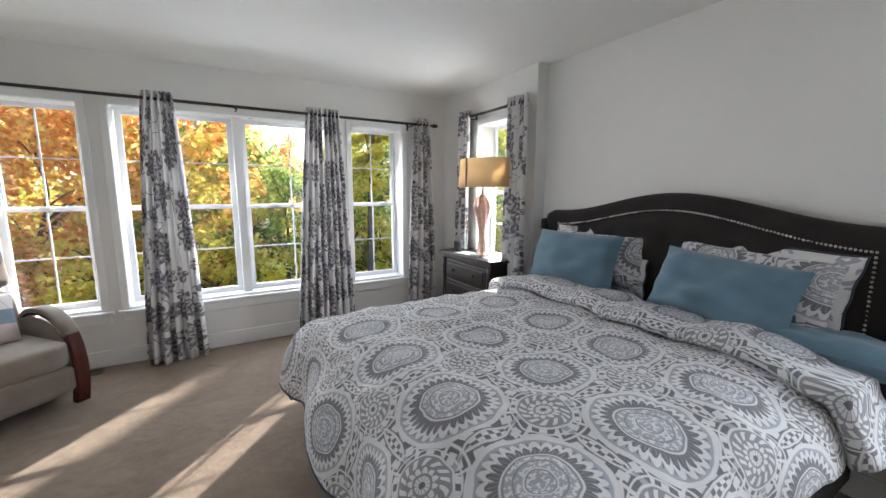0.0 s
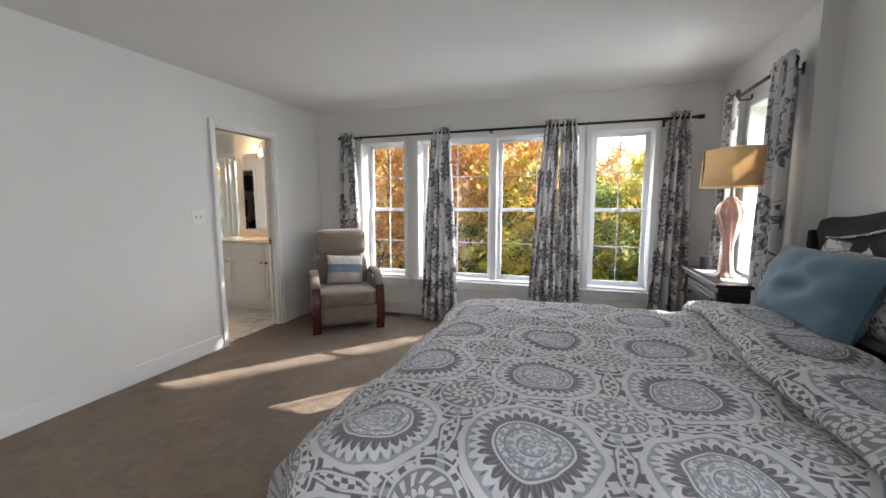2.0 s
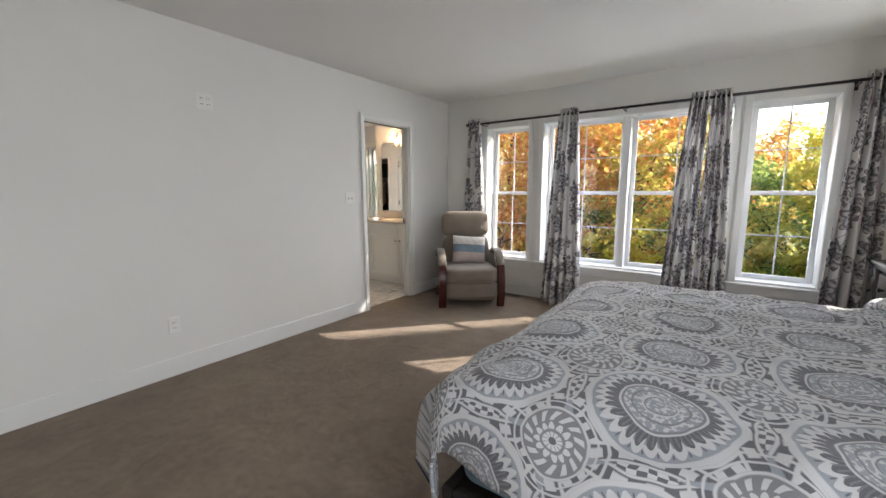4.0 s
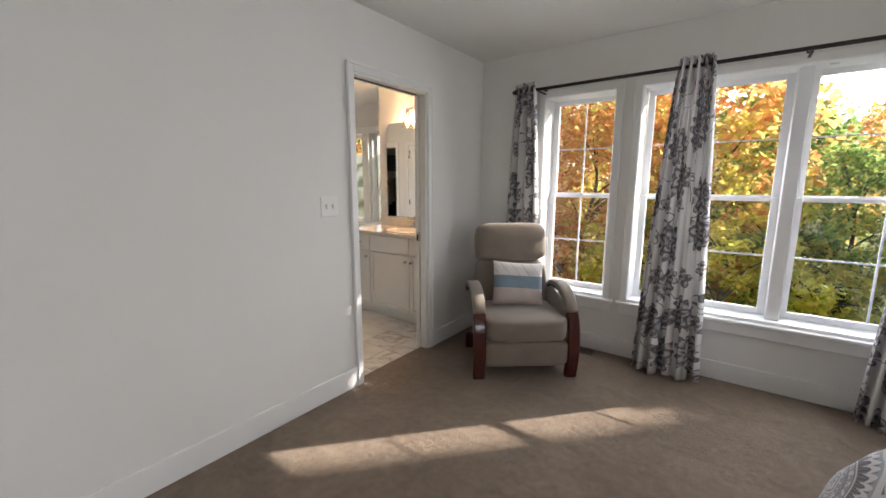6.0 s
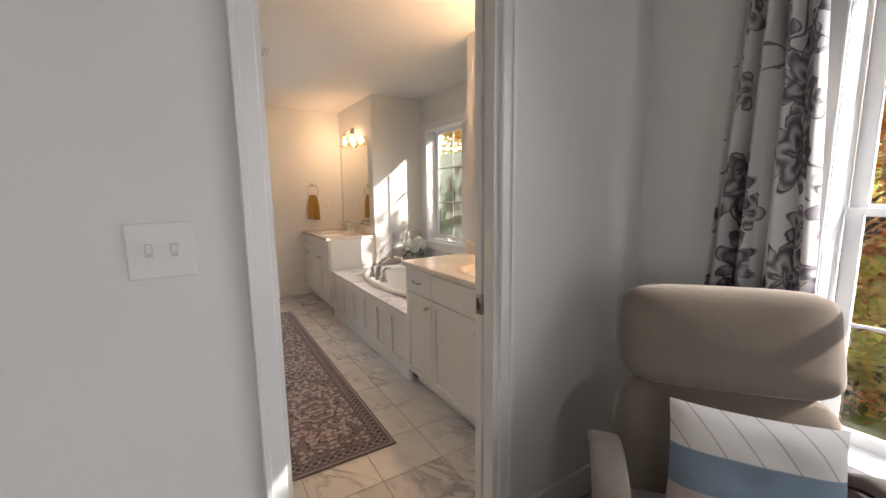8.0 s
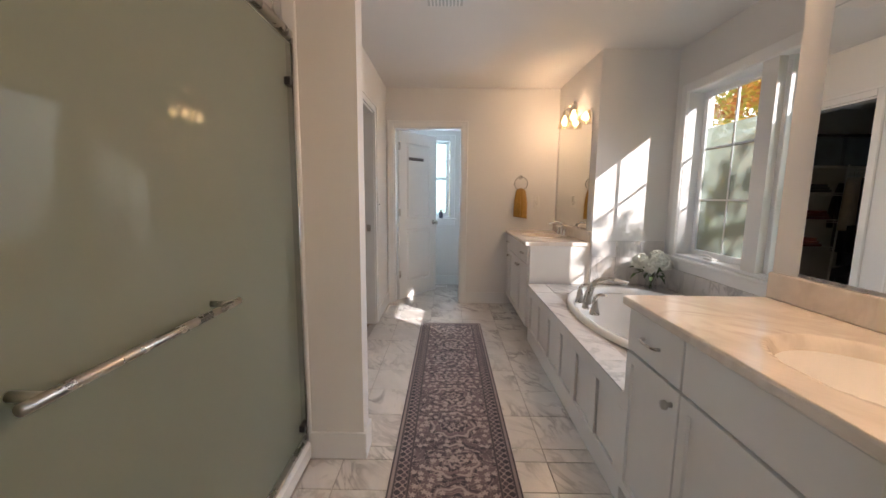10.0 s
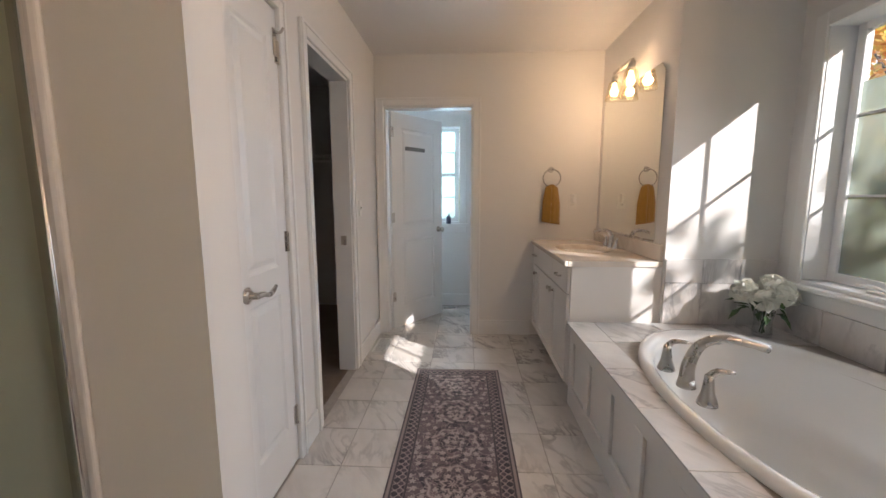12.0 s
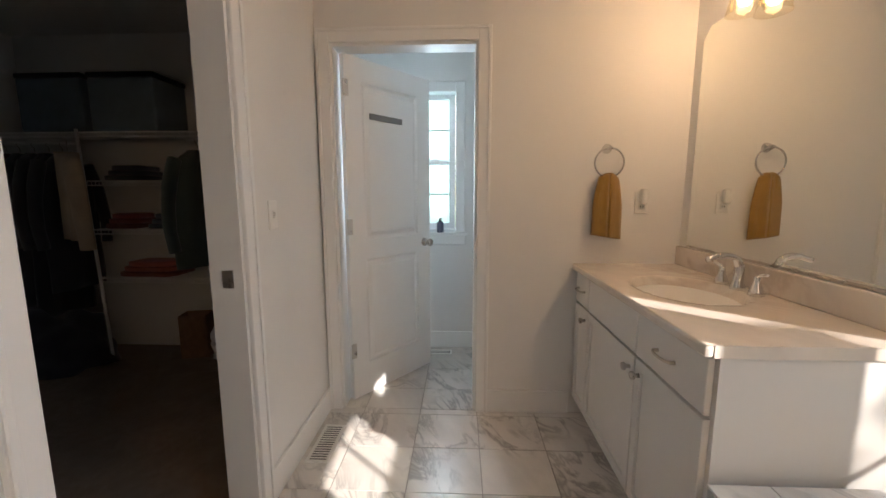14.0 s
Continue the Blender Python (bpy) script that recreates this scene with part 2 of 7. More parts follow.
def lathe(bm, profile, n=28, centre=(0, 0, 0), matrix=None):
    """Turn (radius, height) pairs round the z axis."""
    rings = []
    for r, z in profile:
        if r < 1e-5:
            rings.append([bm.verts.new((0, 0, z))])
        else:
            rings.append([bm.verts.new((r * math.cos(2 * math.pi * i / n), r * math.sin(2 * math.pi * i / n), z)) for i in range(n)])
    for a, b in zip(rings, rings[1:]):
        for i in range(n):
            j = (i + 1) % n
            if len(a) == 1 and len(b) == 1:
                continue
            if len(a) == 1:
                bm.faces.new((a[0], b[i], b[j]))
            elif len(b) == 1:
                bm.faces.new((a[i], a[j], b[0]))
            else:
                bm.faces.new((a[i], a[j], b[j], b[i]))
    verts = [v for ring in rings for v in ring]
    bmesh.ops.transform(bm, matrix=Matrix.Translation(centre) @ (matrix or Matrix()), verts=verts)
    return bm


def sweep(bm, path, radius, n=12, squash=1.0):
    """A round bar along a path; radius may be a list."""
    path = [Vector(p) for p in path]
    radii = radius if isinstance(radius, (list, tuple)) else [radius] * len(path)
    side = None
    rings = []
    for i, p in enumerate(path):
        d = (path[min(i + 1, len(path) - 1)] - path[max(i - 1, 0)]).normalized()
        if side is None:
            side = d.orthogonal().normalized()
        side = (side - d * side.dot(d)).normalized()
        up = d.cross(side)
        rings.append([bm.verts.new(p + radii[i] * (math.cos(2 * math.pi * k / n) * side + squash * math.sin(2 * math.pi * k / n) * up)) for k in range(n)])
    for a, b in zip(rings, rings[1:]):
        for k in range(n):
            bm.faces.new((a[k], a[(k + 1) % n], b[(k + 1) % n], b[k]))
    bm.faces.new(rings[0][::-1])
    bm.faces.new(rings[-1])
    return bm


def arc(points, steps=8):
    """A smooth curve through points (Catmull-Rom)."""
    p = [Vector(q) for q in points]
    p = [2 * p[0] - p[1]] + p + [2 * p[-1] - p[-2]]
    out = []
    for i in range(1, len(p) - 2):
        for s in range(steps):
            t = s / steps
            out.append(0.5 * (2 * p[i] + (p[i + 1] - p[i - 1]) * t + (2 * p[i - 1] - 5 * p[i] + 4 * p[i + 1] - p[i + 2]) * t * t
                              + (3 * p[i] - p[i - 1] - 3 * p[i + 1] + p[i + 2]) * t ** 3))
    out.append(p[-2])
    return out


def wall(name, axis, lo, hi, start, end, top, openings=(), material=None, bottom=0.0):
    """A wall across the axis from lo to hi thick, running from start to end, with (from, to, sill, head) openings through it."""
    bm = bmesh.new()

    def piece(a, b, z0, z1):
        if b - a > 1e-4 and z1 - z0 > 1e-4:
            if axis == "x":
                bx(bm, lo, hi, a, b, z0, z1)
            else:
                bx(bm, a, b, lo, hi, z0, z1)
    at = start
    for a, b, sill, head in sorted(openings):
        piece(at, a, bottom, top)
        piece(a, b, bottom, sill)
        piece(a, b, head, top)
        at = b
    piece(at, end, bottom, top)
    return tagged(part(name, bm, material or WALL), kind="structure")


CEILING = 2.48
XR, XH, YW, YB = 4.40, 4.52, 6.96, 0.6
WIN_TOP, WIN_BOT = 2.12, 0.45
BEDROOM_WINDOWS = [(0.60, 1.20), (1.34, 3.19), (3.26, 3.88)]
DOOR = (5.40, 6.137, 0.0, 2.07)

wall("wall_north", "y", YW, YW + 0.26, -0.12, XH + 0.14, CEILING, [(a, b, WIN_BOT, WIN_TOP) for a, b in BEDROOM_WINDOWS])
wall("wall_west", "x", -0.12, 0.0, YB, YW, CEILING, [DOOR])
wall("wall_east_niche", "x", XR, XR + 0.26, 5.45, YW, CEILING, [(5.66, 6.30, 0.72, 2.12)])
wall("wall_east", "x", XH, XH + 0.14, YB, 5.45, CEILING, [(1.98, 2.82, 0.72, 2.12)])
wall("wall_south", "y", YB - 0.12, YB, -0.12, XH + 0.14, CEILING)
tagged(part("floor_bedroom", boxes((0.0, XH + 0.14, YB - 0.12, YW + 0.26, -0.1, 0.0), (-0.06, 0.0, DOOR[0], DOOR[1], -0.1, 0.0)), CARPET), kind="structure", label="beige cut-pile carpet over the bedroom floor")
tagged(part("ceiling_bedroom", boxes((-0.12, XH + 0.14, YB - 0.12, YW + 0.26, CEILING, CEILING + 0.12)), CEIL), kind="structure")

# bathroom, closet, toilet room and shower
WX, WY0, WY1, TUBX0, TUBX1, TUBY, VANY = -4.51, 5.02, 5.33, -3.30, -1.40, 7.62, 6.985
LINEN, CLOSET, WC = (-2.69, -1.84, 0.0, 2.05), (-3.70, -2.98, 0.0, 2.05), (5.10, 5.885, 0.0, 2.05)
BATH_WINDOWS = [(-3.16, -2.41), (-2.29, -1.54)]
wall("wall_bath_west", "x", WX - 0.12, WX, WY0 - 0.12, VANY + 0.12, CEILING, [WC])
wall("wall_bath_south", "y", WY0 - 0.12, WY0, WX - 0.0, -1.79, CEILING, [CLOSET, LINEN])
wall("wall_vanity_far", "y", VANY, VANY + 0.12, WX, TUBX0 - 0.0, CEILING)
wall("wall_alcove_west", "x", TUBX0 - 0.12, TUBX0, VANY + 0.12, TUBY + 0.22, CEILING)
wall("wall_alcove_north", "y", TUBY, TUBY + 0.22, TUBX0, TUBX1, CEILING, [(a, b, 0.80, 2.13) for a, b in BATH_WINDOWS])
wall("wall_alcove_east", "x", TUBX1, TUBX1 + 0.12, VANY + 0.12, TUBY + 0.22, CEILING)
wall("wall_vanity_near", "y", VANY, VANY + 0.12, TUBX1, -0.12, CEILING)
wall("wall_stub", "x", -1.79, -1.67, WY0 - 0.8, WY1, CEILING)
wall("wall_shower_back", "y", 4.10, 4.22, -1.67, -0.12, CEILING)
wall("wall_closet_south", "y", 2.2, 2.32, -5.54, -2.80, CEILING)
wall("wall_closet_west", "x", -5.54, -5.42, 2.32, 4.85, CEILING)
wall("wall_closet_east", "x", -2.90, -2.80, 2.32, WY0 - 0.12, CEILING)
wall("wall_wc_west", "x", -5.60, -5.48, 4.85, 6.45, CEILING, [(5.39, 5.79, 0.95, 2.08)])
wall("wall_wc_south", "y", 4.85, 4.97, -5.48, WX - 0.12, CEILING)
wall("wall_wc_north", "y", 6.33, 6.45, -5.48, WX - 0.12, CEILING)
tagged(part("floor_bathroom", boxes((-5.60, -0.06, WY0 - 0.06, TUBY + 0.22, -0.1, -0.006), (-5.60, WX - 0.12, 4.85, WY0 - 0.06, -0.1, -0.006), (-1.67, -0.12, 4.22, WY0 - 0.06, -0.1, -0.006)), GROUT), kind="structure", label="tiled bathroom floor with grey grout")
tagged(part("floor_closet", boxes((-5.54, -2.80, 2.2, 4.85, -0.1, 0.0), (WX - 0.12, -2.80, 4.85, WY0 - 0.06, -0.1, 0.0)), CARPET), kind="structure", label="tan carpet inside the closet")
tagged(part("ceiling_bathroom", boxes((-5.62, -0.12, 2.2, TUBY + 0.22, CEILING, CEILING + 0.12)), CEIL), kind="structure")


def trim_run(name, pts_boxes, material=None, bevel=0.004):
    return tagged(part(name, boxes(*pts_boxes, bevel=bevel), material or TRIM), kind="structure")


BH, BT = 0.135, 0.016
trim_run("baseboard", [(0, BT, YB, DOOR[0] - 0.002, 0, BH), (0, BT, 6.188, YW, 0, BH)])
trim_run("baseboard", [(BT, XR, YW - BT, YW, 0, BH)])
trim_run("baseboard", [(XR - BT, XR, 5.45, YW - BT, 0, BH), (XH - BT, XH, YB, 5.45, 0, BH)])
trim_run("baseboard", [(WX, WX + BT, 5.955, 6.42, 0, BH), (WX + BT, -3.77, WY0, WY0 + BT, 0, BH), (-2.912, -2.765, WY0, WY0 + BT, 0, BH)])
trim_run("baseboard", [(-1.67, -1.67 + BT, 5.07, WY1 + BT, 0, BH), (-1.79, -1.67, WY1, WY1 + BT, 0, BH)])
trim_run("baseboard", [(-5.48, -5.48 + BT, 4.97, 6.33, 0, BH)])


def casing(name, axis, face, outward, a, b, head, w=0.07, t=0.018):
    """Flat door casing with a raised outer bead, on one face of a wall."""
    f0, f1, f2 = face, face + outward * t, face + outward * (t + 0.008)
    lst = []
    for (p, q) in ((a - w, a), (b, b + w)):
        lst.append((p, q, 0, head + w, f0, f1))
    lst.append((a, b, head, head + w, f0, f1))
    lst.append((a - w - 0.0, a - w + 0.018, 0, head + w, f1, f2))
    lst.append((b + w - 0.018, b + w, 0, head + w, f1, f2))
    lst.append((a - w + 0.018, b + w - 0.018, head + w - 0.018, head + w, f1, f2))
    bm = bmesh.new()
    for p, q, z0, z1, g0, g1 in lst:
        if axis == "x":
            bx(bm, min(g0, g1), max(g0, g1), p, q, z0, z1, 0.003, 1)
        else:
            bx(bm, p, q, min(g0, g1), max(g0, g1), z0, z1, 0.003, 1)
    return tagged(part(name, bm, TRIM), kind="structure")


def jamb(name, axis, lo, hi, a, b, head, t=0.014):
    bm = bmesh.new()
    for p, q, z0, z1 in ((a, a + t, 0, head), (b - t, b, 0, head), (a + t, b - t, head - t, head)):
        if axis == "x":
            bx(bm, lo, hi, p, q, z0, z1)
        else:
            bx(bm, p, q, lo, hi, z0, z1)
    return tagged(part(name, bm, TRIM), kind="structure")


casing("trim_door_bedroom", "x", 0.0, 1, DOOR[0] - 0.002, DOOR[1] - 0.006, DOOR[3], w=0.055)
jamb("trim_jamb_bedroom", "x", -0.121, -0.0005, DOOR[0], DOOR[1] + 0.0, DOOR[3], 0.012)
casing("trim_door_closet", "y", WY0, 1, CLOSET[0], CLOSET[1], CLOSET[3], w=0.065)
closet_jamb = jamb("trim_jamb_closet", "y", WY0 - 0.121, WY0, CLOSET[0], CLOSET[1], CLOSET[3])
part("strike_plate", boxes((CLOSET[0] + 0.0138, CLOSET[0] + 0.0165, WY0 - 0.075, WY0 - 0.035, 0.93, 0.995), bevel=0.0008), METAL, closet_jamb, "brushed nickel strike plate")
casing("trim_door_linen", "y", WY0, 1, LINEN[0], LINEN[1], LINEN[3], w=0.05)
casing("trim_door_wc", "x", WX, 1, WC[0], WC[1], WC[3], w=0.07)
jamb("trim_jamb_wc", "x", WX - 0.121, WX, WC[0], WC[1], WC[3])

# ---- windows ----
MUNTIN = plain("grey_white_grille", (0.62, 0.63, 0.64), 0.4, vary=0.03)

def bars(bm, axis_y, u0, u1, z0, z1, cols, rows, t=0.018, d=0.012):
    """Muntin bars on a pane from u0 to u1; one for each inner column and row line."""
    for i in range(1, cols):
        u = u0 + (u1 - u0) * i / cols
        bx(bm, u - t / 2, u + t / 2, axis_y - d, axis_y + d, z0, z1)
    for j in range(1, rows):
        z = z0 + (z1 - z0) * j / rows
        bx(bm, u0, u1, axis_y - d * 0.8, axis_y + d * 0.8, z - t / 2, z + t / 2)
    return bm


def rect_frame(bm, u0, u1, z0, z1, w, y0, y1, bottom=None, top=None):
    b, tp = bottom or w, top or w
    bx(bm, u0, u0 + w, y0, y1, z0, z1, 0.003, 1)
    bx(bm, u1 - w, u1, y0, y1, z0, z1, 0.003, 1)
    bx(bm, u0 + w, u1 - w, y0, y1, z0, z0 + b, 0.003, 1)
    bx(bm, u0 + w, u1 - w, y0, y1, z1 - tp, z1, 0.003, 1)
    return bm


def window(name, units, z0, z1, wall_in, depth, m=None, label="", frost=False, hung=True, sill=True, case=0.055):
    """A window set into a wall: the inner face at y = wall_in, units = [(glass from, glass to, columns)]. m places it."""
    root = tagged(new(name), label, "window", kind="structure")
    left, right = units[0][0], units[-1][1]
    yg = wall_in + depth
    fr = 0.045
    o0, o1 = left - fr - 0.03, right + fr + 0.03
    b0, b1 = z0 - 0.07, z1 + 0.06
    bm = bmesh.new()
    rect_frame(bm, o0, o1, b0, b1, 0.025, wall_in - 0.002, yg + 0.05)
    for (a, b, _), (c, d, _) in zip(units, units[1:]):
        bx(bm, b + fr - 0.002, c - fr + 0.002, wall_in + 0.05, yg + 0.05, b0 + 0.025, b1 - 0.025, 0.004, 1)
    part("window_frame", bm, VINYL, root)
    bm = bmesh.new()
    w = case
    bx(bm, o0 - w + 0.022, o0 + 0.022, wall_in - 0.018, wall_in, b0, b1 + w - 0.02, 0.004, 1)
    bx(bm, o1 - 0.022, o1 + w - 0.022, wall_in - 0.018, wall_in, b0, b1 + w - 0.02, 0.004, 1)
    bx(bm, o0 + 0.022, o1 - 0.022, wall_in - 0.018, wall_in, b1 - 0.022, b1 + w - 0.02, 0.004, 1)
    part("window_casing", bm, TRIM, root)
    if sill:
        bm = bmesh.new()
        bx(bm, o0 - w, o1 + w, wall_in - 0.045, wall_in + 0.07, b0 - 0.022, b0 + 0.004, 0.006, 2)
        bx(bm, o0 - w + 0.02, o1 + w - 0.02, wall_in - 0.016, wall_in, b0 - 0.10, b0 - 0.023, 0.004, 1)
        part("window_sill", bm, TRIM, root)
    for a, b, cols in units:
        zm = (z0 + z1) / 2
        if hung:
            for (s0, s1, y) in ((z0, zm - 0.02, yg - 0.018), (zm + 0.02, z1, yg + 0.014)):
                bm = rect_frame(bmesh.new(), a - fr, b + fr, s0 - (0.05 if s0 == z0 else 0.028), s1 + (0.028 if s0 == z0 else 0.04), fr, y - 0.014, y + 0.014,
                                0.05 if s0 == z0 else 0.028, 0.028 if s0 == z0 else 0.04)
                sash = part("sash", bm, VINYL, root)
                part("muntin", bars(bmesh.new(), y, a, b, s0, s1, cols, 2, 0.011, 0.006), MUNTIN, sash)
                pane = part("pane", boxes((a, b, y - 0.003, y + 0.003, s0, s1)), FROST if frost else GLASS, sash)
                pane.visible_shadow = False
            bm = boxes(((a + b) / 2 - 0.03, (a + b) / 2 + 0.03, yg - 0.05, yg - 0.032, zm + 0.004, zm + 0.022), bevel=0.004)
            part("sash_lock", bm, VINYL, root)
        else:
            bm = rect_frame(bmesh.new(), a - fr, b + fr, z0 - 0.05, z1 + 0.04, fr, yg - 0.02, yg + 0.02, 0.05, 0.04)
            sash = part("sash", bm, VINYL, root)
            part("muntin", bars(bmesh.new(), yg, a, b, z0, z1, cols, 3, 0.013, 0.008), MUNTIN, sash)
            film = z1 - 0.24
            top = part("pane", boxes((a, b, yg - 0.003, yg + 0.003, z0, z1)), GLASS, sash)
            top.visible_shadow = False
            if frost:
                sheet = bmesh.new()
                sheet.faces.new([sheet.verts.new(p) for p in ((a, yg - 0.0036, z0), (b, yg - 0.0036, z0), (b, yg - 0.0036, film), (a, yg - 0.0036, film))])
                film_sheet = part("frosted_film", sheet, FROST, sash, "frosted film on the lower glass")
                film_sheet.visible_shadow = a > -2.4
            bm = boxes(((a + b) / 2 - 0.05, (a + b) / 2 + 0.05, wall_in + 0.035, wall_in + 0.075, b0 + 0.026, b0 + 0.04), bevel=0.004)
            sweep(bm, arc([((a + b) / 2 + 0.03, wall_in + 0.05, b0 + 0.045), ((a + b) / 2 - 0.02, wall_in + 0.035, b0 + 0.06), ((a + b) / 2 - 0.09, wall_in + 0.03, b0 + 0.052)], 4), 0.007, 8)
            part("crank_handle", bm, PLASTIC, root)
    if m is not None:
        root.matrix_world = m
    return root


GL0, GL1 = 0.525, 2.05
window("window_1", [(0.675, 1.13, 2)], GL0, GL1, YW, 0.185, label="single white double-hung window with divided lights")
window("window_2", [(1.42, 2.175, 2), (2.335, 3.10, 2)], GL0, GL1, YW, 0.185, label="paired white double-hung windows with divided lights")
window("window_3", [(3.34, 3.80, 2)], GL0, GL1, YW, 0.185, label="narrow white double-hung window with divided lights")
window("window_4", [(-0.24, 0.24, 2)], 0.79, 2.05, 0.0, 0.185, m=pose(XR, 5.98, 0, 0, 0, -90), label="white double-hung side window behind the nightstand")
window("window_7", [(-0.34, 0.34, 2)], 0.79, 2.05, 0.0, 0.10, m=pose(XH, 2.40, 0, 0, 0, -90), label="white double-hung side window on the far side of the bed")
window("window_5", [(-3.085, -2.485, 2), (-2.215, -1.615, 2)], 0.87, 2.06, TUBY, 0.14, label="white casement windows over the tub with frosted film", frost=True, hung=False, case=0.07)
window("window_6", [(-0.115, 0.115, 1)], 1.03, 2.00, 0.0, 0.09, m=pose(-5.48, 5.59, 0, 0, 0, 90), label="small white double-hung window in the toilet room", case=0.07, frost=True)

# ---- printed cloths ----
def polar(g, u, v):
    r = g.math('SQRT', g.add(g.mul(u, u), g.mul(v, v)))
    return r, g.math('ARCTAN2', v, u)


def wave(g, angle, n, phase=0.0):
    return g.math('SINE', g.math('MULTIPLY_ADD', angle, float(n), phase))


def medallion_material(name="medallion_duvet_cotton"):
    """Grey and white cotton with rows of large rosettes, small flowers between them."""
    g = Graph(name)
    x, y, z = g.split(g.coords("UV"))
    co = g.join(x, y, 0.0)
    wob = g.noise(co, 9.0, 2.0)
    x = g.add(x, g.mul(g.sub(wob, 0.5), 0.03))
    y = g.add(y, g.mul(g.sub(g.noise(co, 7.0, 2.0), 0.5), 0.03))
    PX, PY = 0.43, 0.41

    def cell(value, origin, pitch):
        s = g.add(g.div(g.sub(value, origin), pitch), 0.5)
        return g.sub(g.math('FRACT', g.add(s, 40.0)), 0.5)
    cx, cy = cell(x, 2.62, PX), cell(y, 3.94, PY)
    r, a = polar(g, cx, cy)
    rx, ax = polar(g, g.sub(g.math('ABSOLUTE', cx), 1.0), cy)
    ry, ay = polar(g, cx, g.sub(g.math('ABSOLUTE', cy), 1.0))
    r2, a2 = polar(g, cell(x, 2.62 + PX / 2, PX), cell(y, 3.94 + PY / 2, PY))
    WHITE, GREY, BLUE, DARK = (0.66, 0.66, 0.67), (0.22, 0.22, 0.24), (0.33, 0.35, 0.405), (0.11, 0.11, 0.13)
    hatch = g.more(wave(g, g.add(x, y), 900.0), 0.3)
    col = g.mix(g.mul(hatch, 0.35), g.mix(g.noise(co, 14.0, 3.0), GREY, BLUE), WHITE)
    scroll = g.math('ABSOLUTE', g.sub(g.noise(co, 16.0, 1.0, 0.5, 1.4), 0.5))
    col = g.mix(g.less(scroll, 0.028), col, WHITE)
    # beaded band and its rims
    col = g.mix(g.band(r, 0.445, 0.535, 0.004), col, DARK)
    bead = g.mul(g.band(r, 0.465, 0.515, 0.004), g.more(wave(g, a, 34), -0.1))
    col = g.mix(bead, col, WHITE)
    for lo, hi in ((0.425, 0.447), (0.535, 0.56)):
        col = g.mix(g.band(r, lo, hi, 0.004), col, WHITE)
    for near, turn in ((rx, ax), (ry, ay)):
        col = g.mix(g.band(near, 0.535, 0.66, 0.004), col, DARK)
        col = g.mix(g.mul(g.band(near, 0.565, 0.625, 0.006), g.more(wave(g, turn, 24), 0.0)), col, WHITE)
        for lo, hi in ((0.535, 0.553), (0.645, 0.668)):
            col = g.mix(g.band(near, lo, hi, 0.004), col, WHITE)
    crescent = g.band(g.add(r, g.mul(wave(g, a, 4), 0.05)), 0.57, 0.625, 0.006)
    col = g.mix(crescent, col, BLUE)
    # fine rings round the small flowers
    for lo, hi in ((0.245, 0.258), (0.30, 0.318)):
        col = g.mix(g.mul(g.band(r2, lo, hi, 0.003), g.more(r, 0.43)), col, WHITE)
    col = g.mix(g.mul(g.mul(g.band(r2, 0.262, 0.296, 0.003), g.more(wave(g, a2, 26), 0.1)), g.more(r, 0.56)), col, DARK)
    # small flower
    petal = g.add(0.075, g.mul(g.math('ABSOLUTE', wave(g, a2, 6)), 0.04))
    col = g.mix(g.less(r2, 0.21), col, GREY)
    col = g.mix(g.band(r2, 0.195, 0.21, 0.004), col, WHITE)
    leafy = g.mul(g.band(r2, 0.125, 0.18, 0.004), g.more(g.math('SINE', g.add(g.mul(a2, 14.0), g.mul(r2, 55.0))), 0.2))
    col = g.mix(leafy, col, WHITE)
    col = g.mix(g.less(r2, petal), col, WHITE)
    col = g.mix(g.mul(g.less(r2, 0.10), g.less(g.math('ABSOLUTE', wave(g, a2, 6)), 0.28)), col, GREY)
    col = g.mix(g.band(r2, 0.055, 0.072, 0.003), col, GREY)
    col = g.mix(g.less(r2, 0.022), col, DARK)
    # large rosette: white field, toothed dark ring, pale patterned heart
    col = g.mix(g.less(r, 0.43), col, BLUE)
    col = g.mix(g.band(r, 0.392, 0.43, 0.004), col, WHITE)
    tooth = g.math('ABSOLUTE', wave(g, a, 15))
    col = g.mix(g.less(r, g.add(0.318, g.mul(tooth, 0.058))), col, WHITE)
    col = g.mix(g.mul(g.band(r, 0.335, 0.365, 0.004), g.less(tooth, 0.16)), col, DARK)
    col = g.mix(g.less(r, g.add(0.262, g.mul(tooth, 0.06))), col, DARK)
    rays = g.mul(g.less(r, 0.30), g.more(wave(g, a, 60), 0.35))
    col = g.mix(g.mul(rays, 0.7), col, GREY)
    col = g.mix(g.less(r, 0.225), col, BLUE)
    speck = g.more(g.noise(co, 75.0, 2.0), 0.53)
    col = g.mix(g.mul(g.less(r, 0.215), speck), col, WHITE)
    for lo, hi, c in ((0.218, 0.232, WHITE), (0.205, 0.218, GREY), (0.15, 0.162, GREY), (0.085, 0.094, GREY), (0.094, 0.104, WHITE)):
        col = g.mix(g.band(r, lo, hi, 0.003), col, c)
    fine = g.noise(g.join(x, y, z), 420.0, 2.0)
    col = g.mix(0.10, col, g.ramp(fine, [(0.3, (0.1, 0.1, 0.1)), (0.7, (0.9, 0.9, 0.9))]))
    g.bump(g.add(fine, g.mul(g.noise(co, 22.0, 3.0), 2.0)), 0.35, 0.004)
    return g.finish(col, 0.9, Sheen_Weight=0.15)


